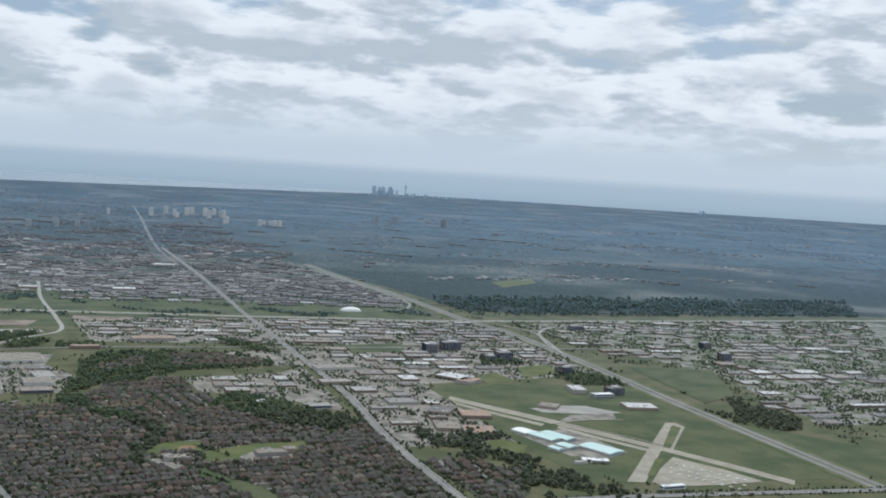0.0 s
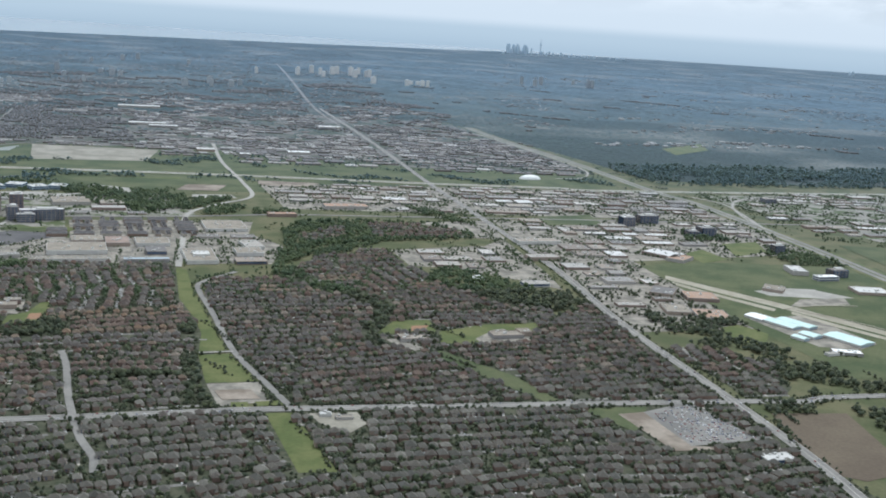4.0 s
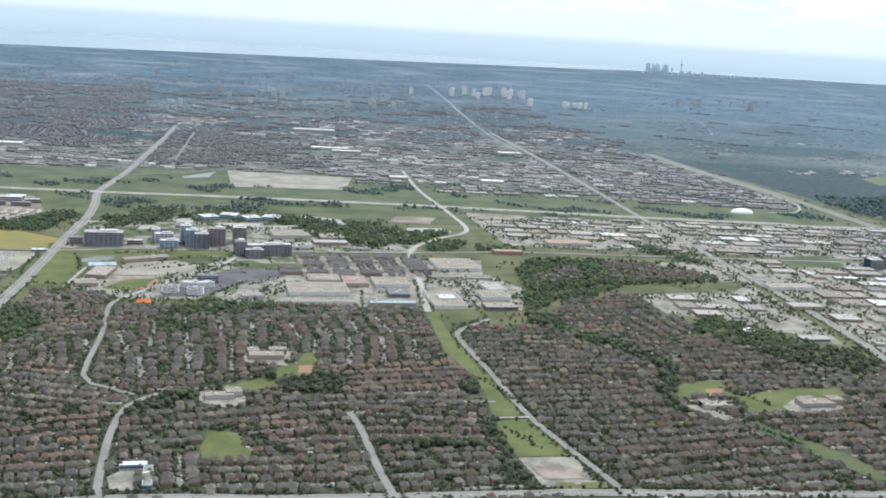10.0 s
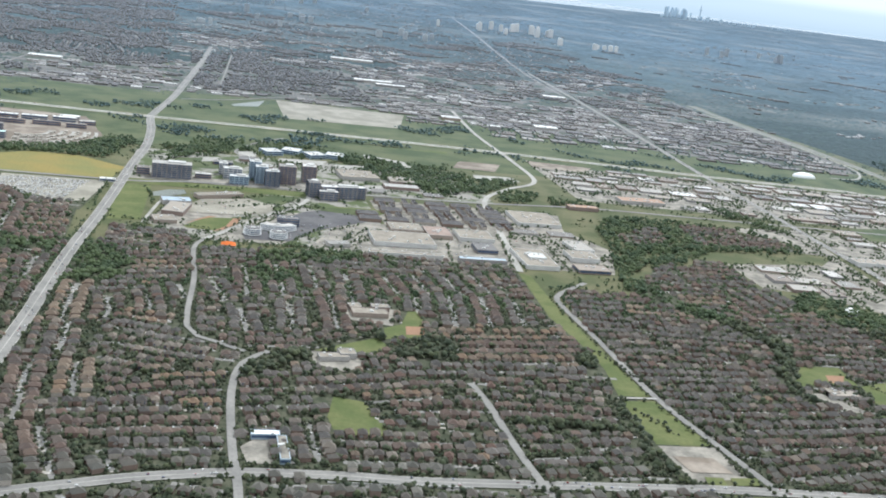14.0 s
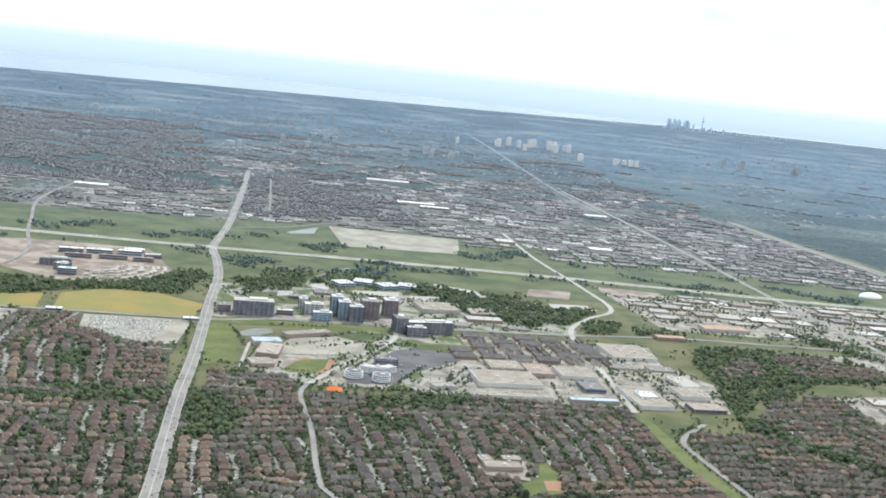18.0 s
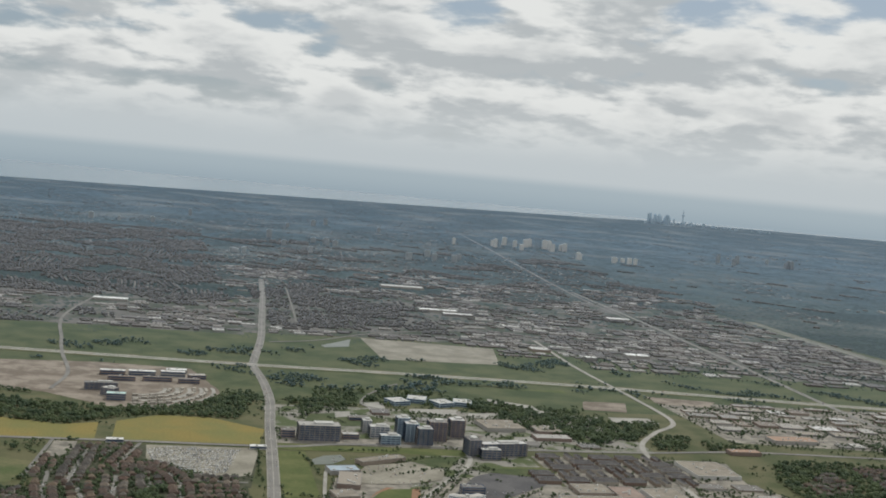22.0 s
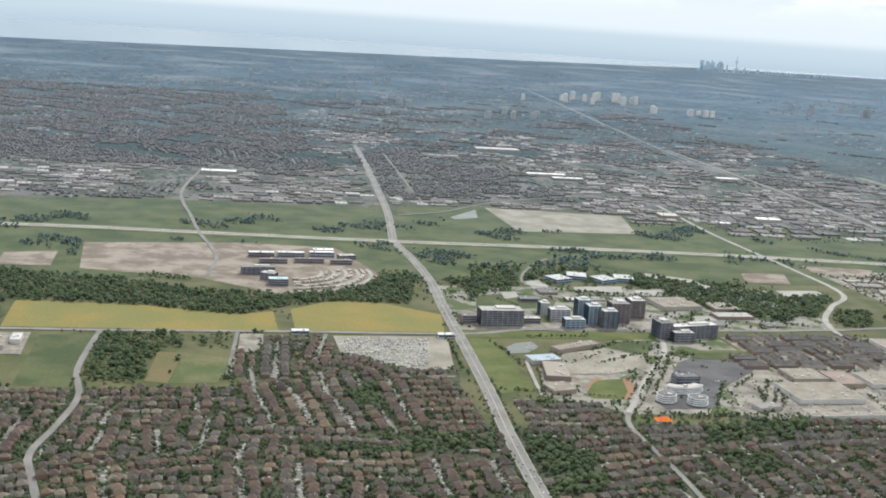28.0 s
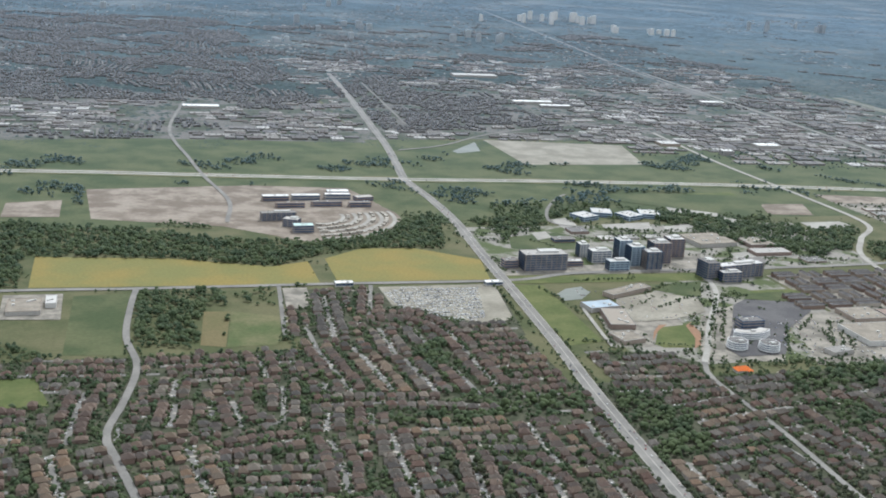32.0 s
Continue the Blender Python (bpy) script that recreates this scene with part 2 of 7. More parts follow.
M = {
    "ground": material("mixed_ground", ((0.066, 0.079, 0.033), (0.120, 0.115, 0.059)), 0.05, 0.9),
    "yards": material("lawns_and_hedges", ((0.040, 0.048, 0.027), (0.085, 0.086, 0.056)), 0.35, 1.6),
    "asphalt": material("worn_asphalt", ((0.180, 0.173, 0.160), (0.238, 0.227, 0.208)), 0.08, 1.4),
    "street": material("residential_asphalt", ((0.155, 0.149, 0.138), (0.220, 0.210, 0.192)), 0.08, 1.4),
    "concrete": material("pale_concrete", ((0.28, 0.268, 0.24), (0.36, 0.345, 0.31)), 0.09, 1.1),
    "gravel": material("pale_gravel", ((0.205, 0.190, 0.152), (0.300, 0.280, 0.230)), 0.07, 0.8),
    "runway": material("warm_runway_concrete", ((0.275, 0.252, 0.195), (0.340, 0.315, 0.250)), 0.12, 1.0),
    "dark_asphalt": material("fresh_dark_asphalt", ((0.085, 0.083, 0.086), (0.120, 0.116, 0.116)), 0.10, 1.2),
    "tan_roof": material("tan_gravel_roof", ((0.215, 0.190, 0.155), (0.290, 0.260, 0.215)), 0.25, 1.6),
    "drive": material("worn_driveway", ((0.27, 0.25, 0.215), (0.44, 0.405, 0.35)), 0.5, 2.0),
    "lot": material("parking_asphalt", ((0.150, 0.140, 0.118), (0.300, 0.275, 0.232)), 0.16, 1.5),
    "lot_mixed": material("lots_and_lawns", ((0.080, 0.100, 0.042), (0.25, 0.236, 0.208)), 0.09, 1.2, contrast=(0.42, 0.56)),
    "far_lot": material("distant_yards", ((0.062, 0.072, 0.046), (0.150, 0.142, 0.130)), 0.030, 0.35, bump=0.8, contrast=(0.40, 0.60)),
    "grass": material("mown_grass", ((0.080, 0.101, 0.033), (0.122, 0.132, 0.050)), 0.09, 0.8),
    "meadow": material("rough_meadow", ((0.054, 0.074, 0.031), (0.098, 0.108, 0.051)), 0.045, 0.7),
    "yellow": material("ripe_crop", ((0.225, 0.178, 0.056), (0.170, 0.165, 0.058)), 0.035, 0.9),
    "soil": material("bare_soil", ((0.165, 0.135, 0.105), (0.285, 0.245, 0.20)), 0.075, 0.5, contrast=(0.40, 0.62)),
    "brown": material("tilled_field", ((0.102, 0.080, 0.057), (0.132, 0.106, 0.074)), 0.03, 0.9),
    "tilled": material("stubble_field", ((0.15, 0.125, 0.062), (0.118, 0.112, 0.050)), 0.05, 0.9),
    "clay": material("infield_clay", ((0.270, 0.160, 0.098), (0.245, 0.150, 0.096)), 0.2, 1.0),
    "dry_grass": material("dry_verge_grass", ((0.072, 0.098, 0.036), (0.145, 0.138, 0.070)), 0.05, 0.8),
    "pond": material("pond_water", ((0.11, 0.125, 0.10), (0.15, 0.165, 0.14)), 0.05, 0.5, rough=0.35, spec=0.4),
    "lake": material("lake_water", ((0.10, 0.18, 0.24), (0.13, 0.21, 0.27)), 0.004, 0.05, rough=0.25, spec=0.5, haze_sheen=0.05),
    # Both sheen values here stand in for blue haze over the land.
    "far_land": material("distant_wooded_land", ((0.024, 0.037, 0.030), (0.150, 0.156, 0.138)), 0.0055, 0.11, sheen=0.03, bump=5.0, contrast=(0.46, 0.72), haze_sheen=0.31),
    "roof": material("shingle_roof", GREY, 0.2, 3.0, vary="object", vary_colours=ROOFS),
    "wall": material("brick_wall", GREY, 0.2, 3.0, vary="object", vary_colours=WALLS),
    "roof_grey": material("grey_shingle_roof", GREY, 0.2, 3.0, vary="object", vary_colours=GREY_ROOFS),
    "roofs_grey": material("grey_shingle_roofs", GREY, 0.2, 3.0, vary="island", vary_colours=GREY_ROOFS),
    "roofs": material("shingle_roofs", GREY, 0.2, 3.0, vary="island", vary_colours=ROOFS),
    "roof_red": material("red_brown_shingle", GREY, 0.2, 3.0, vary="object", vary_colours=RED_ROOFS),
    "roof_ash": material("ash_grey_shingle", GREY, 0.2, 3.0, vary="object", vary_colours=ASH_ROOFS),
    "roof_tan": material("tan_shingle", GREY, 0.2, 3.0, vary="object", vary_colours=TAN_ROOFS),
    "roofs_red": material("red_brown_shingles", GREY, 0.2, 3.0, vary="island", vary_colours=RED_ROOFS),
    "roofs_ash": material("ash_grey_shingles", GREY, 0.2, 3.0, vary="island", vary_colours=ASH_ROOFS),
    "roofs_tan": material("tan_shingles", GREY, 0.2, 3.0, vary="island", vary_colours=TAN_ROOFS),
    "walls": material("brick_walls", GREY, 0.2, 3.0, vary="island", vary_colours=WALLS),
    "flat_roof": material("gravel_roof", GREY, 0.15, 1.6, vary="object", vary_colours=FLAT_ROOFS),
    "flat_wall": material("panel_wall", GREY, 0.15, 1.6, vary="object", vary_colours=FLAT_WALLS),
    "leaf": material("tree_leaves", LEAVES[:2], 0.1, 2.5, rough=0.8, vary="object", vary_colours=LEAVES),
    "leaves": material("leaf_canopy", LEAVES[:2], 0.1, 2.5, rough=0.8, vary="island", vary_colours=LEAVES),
    # Shingle colours greyed, with blue sheen added, to imitate haze.
    "far_house_roofs": material("haze_greyed_shingle_roofs", GREY, 0.05, 1.0, sheen=0.10, vary="island", vary_colours=((0.125, 0.122, 0.118), (0.105, 0.102, 0.100), (0.15, 0.145, 0.138), (0.118, 0.106, 0.10), (0.21, 0.205, 0.195))),
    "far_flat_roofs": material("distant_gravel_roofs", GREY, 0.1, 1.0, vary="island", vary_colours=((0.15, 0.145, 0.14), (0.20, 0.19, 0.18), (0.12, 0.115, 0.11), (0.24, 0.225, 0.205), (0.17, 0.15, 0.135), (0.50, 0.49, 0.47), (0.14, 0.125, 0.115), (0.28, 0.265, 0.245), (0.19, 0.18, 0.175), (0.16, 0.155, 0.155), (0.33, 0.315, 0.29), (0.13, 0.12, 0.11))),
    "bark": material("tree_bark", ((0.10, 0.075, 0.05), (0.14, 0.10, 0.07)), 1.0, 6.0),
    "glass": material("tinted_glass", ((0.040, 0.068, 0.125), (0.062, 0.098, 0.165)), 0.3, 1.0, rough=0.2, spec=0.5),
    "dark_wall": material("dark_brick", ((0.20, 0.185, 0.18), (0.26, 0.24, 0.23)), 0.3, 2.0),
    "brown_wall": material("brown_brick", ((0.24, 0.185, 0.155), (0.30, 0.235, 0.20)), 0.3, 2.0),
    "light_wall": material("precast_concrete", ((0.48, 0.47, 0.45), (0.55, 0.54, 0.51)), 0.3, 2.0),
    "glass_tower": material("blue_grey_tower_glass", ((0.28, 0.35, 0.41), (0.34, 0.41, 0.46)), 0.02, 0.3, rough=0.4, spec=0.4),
    # Haze over the skyline is painted into this pale blue base colour.
    "city_haze_blue": material("haze_tinted_city_wall", ((0.45, 0.56, 0.66), (0.52, 0.63, 0.72)), 0.02, 0.3, rough=0.5, spec=0.3),
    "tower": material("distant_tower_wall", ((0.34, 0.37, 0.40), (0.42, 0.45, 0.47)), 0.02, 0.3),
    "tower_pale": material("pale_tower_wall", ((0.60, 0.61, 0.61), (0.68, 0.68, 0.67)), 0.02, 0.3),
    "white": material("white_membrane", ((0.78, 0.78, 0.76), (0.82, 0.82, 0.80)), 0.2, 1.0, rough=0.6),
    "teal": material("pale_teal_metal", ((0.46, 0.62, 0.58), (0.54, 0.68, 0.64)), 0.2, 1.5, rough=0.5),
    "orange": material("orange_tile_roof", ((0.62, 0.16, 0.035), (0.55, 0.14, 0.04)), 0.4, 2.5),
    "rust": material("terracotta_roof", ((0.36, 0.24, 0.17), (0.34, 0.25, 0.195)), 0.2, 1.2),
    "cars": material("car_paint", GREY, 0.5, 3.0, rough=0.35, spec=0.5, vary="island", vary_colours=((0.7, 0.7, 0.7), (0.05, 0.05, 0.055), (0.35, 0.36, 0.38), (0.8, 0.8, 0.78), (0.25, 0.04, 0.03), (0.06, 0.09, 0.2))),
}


# ---- meshes ----
def mesh_from(name, verts, tris, mats, index=None, smooth=False):
    """A mesh from arrays of places and triangles."""
    verts, tris = np.asarray(verts, np.float32).reshape(-1, 3), np.asarray(tris, np.int32).reshape(-1, 3)
    me = bpy.data.meshes.new(name)
    me.vertices.add(len(verts))
    me.vertices.foreach_set("co", verts.ravel())
    me.loops.add(len(tris) * 3)
    me.loops.foreach_set("vertex_index", tris.ravel())
    me.polygons.add(len(tris))
    me.polygons.foreach_set("loop_start", np.arange(0, len(tris) * 3, 3, dtype=np.int32))
    me.polygons.foreach_set("loop_total", np.full(len(tris), 3, np.int32))
    if index is not None:
        me.polygons.foreach_set("material_index", np.asarray(index, np.int32))
    me.polygons.foreach_set("use_smooth", np.full(len(tris), smooth, bool))
    for m in mats:
        me.materials.append(M[m])
    me.update(calc_edges=True)
    return me


def box_arrays(sx, sy, z0, z1, x=0.0, y=0.0):
    a, b = sx / 2, sy / 2
    v = [(x + i * a, y + j * b, k) for k in (z0, z1) for i, j in ((-1, -1), (1, -1), (1, 1), (-1, 1))]
    q = [(0, 1, 5, 4), (1, 2, 6, 5), (2, 3, 7, 6), (3, 0, 4, 7), (4, 5, 6, 7)]
    return np.array(v), np.array([t for a, b, c, d in q for t in ((a, b, c), (a, c, d))])


def hip_arrays(sx, sy, z0, z1, eave=0.12, x=0.0, y=0.0, ridge=None):
    if sy > sx and ridge is None:
        v, t = hip_arrays(sy, sx, z0, z1, eave)
        return np.column_stack([x - v[:, 1], y + v[:, 0], v[:, 2]]), t
    a, b = sx / 2 + eave, sy / 2 + eave
    r = max(a - b, 0.12) if ridge is None else ridge
    v = [(x - a, y - b, z0), (x + a, y - b, z0), (x + a, y + b, z0), (x - a, y + b, z0), (x - r, y, z1), (x + r, y, z1)]
    t = [(0, 1, 5), (0, 5, 4), (1, 2, 5), (2, 3, 4), (2, 4, 5), (3, 0, 4), (0, 2, 1), (0, 3, 2)]
    return np.array(v), np.array(t)


def joined(pieces):
    vs, ts, n = [], [], 0
    for v, t in pieces:
        vs.append(v), ts.append(t + n)
        n += len(v)
    return np.concatenate(vs), np.concatenate(ts)


def scattered(v, t, places, turns, scales):
    """Copies of one small shape, as arrays: turned about z, scaled, moved."""
    c, s = np.cos(turns)[:, None], np.sin(turns)[:, None]
    p = v[None] * scales[:, None, :]
    out = np.stack([p[:, :, 0] * c - p[:, :, 1] * s + places[:, 0:1], p[:, :, 0] * s + p[:, :, 1] * c + places[:, 1:2], p[:, :, 2] + places[:, 2:3]], -1)
    tri = t[None] + (np.arange(len(places)) * len(v))[:, None, None]
    return out.reshape(-1, 3), tri.reshape(-1, 3)


def part(name, me, parent, label=""):
    ob = new(name, me)
    ob.parent = parent
    return tagged(ob, label)


def sheet(name, points, z, mat, label="", category="", kind="structure"):
    """A flat piece of ground with a thin edge, from its outline."""
    bm = bmesh.new()
    vs = [bm.verts.new((x, y, z)) for x, y in points]
    face = bm.faces.new(vs)
    bm.normal_update()
    bmesh.ops.triangulate(bm, faces=[face])
    bm.normal_update()
    if sum(f.normal.z for f in bm.faces) < 0:
        bmesh.ops.reverse_faces(bm, faces=bm.faces[:])
    me = bpy.data.meshes.new(name)
    bm.to_mesh(me)
    bm.free()
    me.materials.append(M[mat])
    return tagged(new(name, me), label, category, kind=kind)


def resample(points, step=4.0):
    """A smooth line through the points (Catmull-Rom), in steps."""
    p = [np.array(q, float) for q in points]
    p = [2 * p[0] - p[1]] + p + [2 * p[-1] - p[-2]]
    out = []
    for i in range(1, len(p) - 2):
        n = max(1, int(np.linalg.norm(p[i + 1] - p[i]) / step))
        for k in range(n):
            t = k / n
            out.append(0.5 * (2 * p[i] + (p[i + 1] - p[i - 1]) * t + (2 * p[i - 1] - 5 * p[i] + 4 * p[i + 1] - p[i + 2]) * t * t + (3 * p[i] - p[i - 1] - 3 * p[i + 1] + p[i + 2]) * t ** 3))
    return np.array(out + [p[-2]])


def ribbon_arrays(line, width, z, side=0.0):
    d = np.gradient(line, axis=0)
    d /= np.linalg.norm(d, axis=1)[:, None] + 1e-9
    nrm = np.stack([-d[:, 1], d[:, 0]], 1)
    zz = np.full(len(line), z) if np.isscalar(z) else np.asarray(z)
    half = np.broadcast_to(width, len(line))[:, None] / 2
    l, r = line + nrm * (side + half), line + nrm * (side - half)
    v = np.concatenate([np.column_stack([l, zz]), np.column_stack([r, zz])])
    n, k = len(line), np.arange(len(line) - 1)
    return v, np.concatenate([np.stack([k, k + n, k + 1], 1), np.stack([k + 1, k + n, k + n + 1], 1)])


# ---- land-use map, one cell a unit ----
X0, Y0, NX, NY = -900, -340, 1900, 1900
NONE, ROWS_X, ROWS_Y, WORKS, WOODS, OPEN, FRINGE = range(7)
land = np.zeros((NY, NX), np.int8)


def paint(points, code):
    p = np.array(points, float)
    x0, y0 = np.floor(p.min(0)).astype(int) - 1
    x1, y1 = np.ceil(p.max(0)).astype(int) + 1
    x0, x1, y0, y1 = max(x0, X0), min(x1, X0 + NX), max(y0, Y0), min(y1, Y0 + NY)
    if x1 <= x0 or y1 <= y0:
        return
    gx, gy = np.meshgrid(np.arange(x0, x1) + 0.5, np.arange(y0, y1) + 0.5)
    inside = np.zeros(gx.shape, bool)
    for (ax, ay), (bx, by) in zip(p, np.roll(p, -1, 0)):
        if ay != by:
            inside ^= ((ay > gy) != (by > gy)) & (gx < (bx - ax) * (gy - ay) / (by - ay) + ax)
    land[y0 - Y0:y1 - Y0, x0 - X0:x1 - X0][inside] = code


def paint_line(line, width):
    """Keeps a strip along a line clear."""
    r = int(width / 2 + 0.6)
    for x, y in resample(line, 1.0):
        i, j = int(y) - Y0, int(x) - X0
        if r <= i < NY - r and r <= j < NX - r:
            land[i - r:i + r + 1, j - r:j + r + 1] = OPEN


def code_at(x, y):
    i, j = np.asarray(y).astype(int) - Y0, np.asarray(x).astype(int) - X0
    ok = (i >= 0) & (i < NY) & (j >= 0) & (j < NX)
    return np.where(ok, land[np.clip(i, 0, NY - 1), np.clip(j, 0, NX - 1)], NONE)


def rect(x0, y0, x1, y1):
    return [(x0, y0), (x1, y0), (x1, y1), (x0, y1)]


# ---- ground, lake ----
def ground_sheet():
    n = 60
    xs, ys = np.linspace(-4600, 6200, n), np.linspace(-1500, 3000, 40)
    gx, gy = np.meshgrid(xs, ys)
    v = np.column_stack([gx.ravel(), gy.ravel(), np.zeros(gx.size)])
    i, j = np.meshgrid(np.arange(39), np.arange(n - 1), indexing="ij")
    a = (i * n + j).ravel()
    t = np.concatenate([np.stack([a, a + 1, a + n + 1], 1), np.stack([a, a + n + 1, a + n], 1)])
    tagged(new("ground", mesh_from("ground", v, t, ["ground"])), "broad flat plain of mixed grass and bare earth", "ground", kind="structure")


ground_sheet()
SHORE = [(-4600, 2350), (-2600, 2500), (-1500, 2780), (-700, 3080), (100, 3420), (700, 3640), (1300, 3900), (1700, 4120), (2300, 4150), (3200, 4050), (4200, 4000), (6200, 3900)]
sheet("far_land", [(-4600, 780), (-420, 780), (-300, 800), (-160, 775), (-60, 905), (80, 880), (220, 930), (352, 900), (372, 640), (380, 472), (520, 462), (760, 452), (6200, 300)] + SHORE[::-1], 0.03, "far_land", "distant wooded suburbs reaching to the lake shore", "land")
sheet("lake", [(-4600, 2000), (6200, 2000), (6200, 7000), (-4600, 7000)], 0.012, "lake", "wide pale blue lake behind the city", "water")

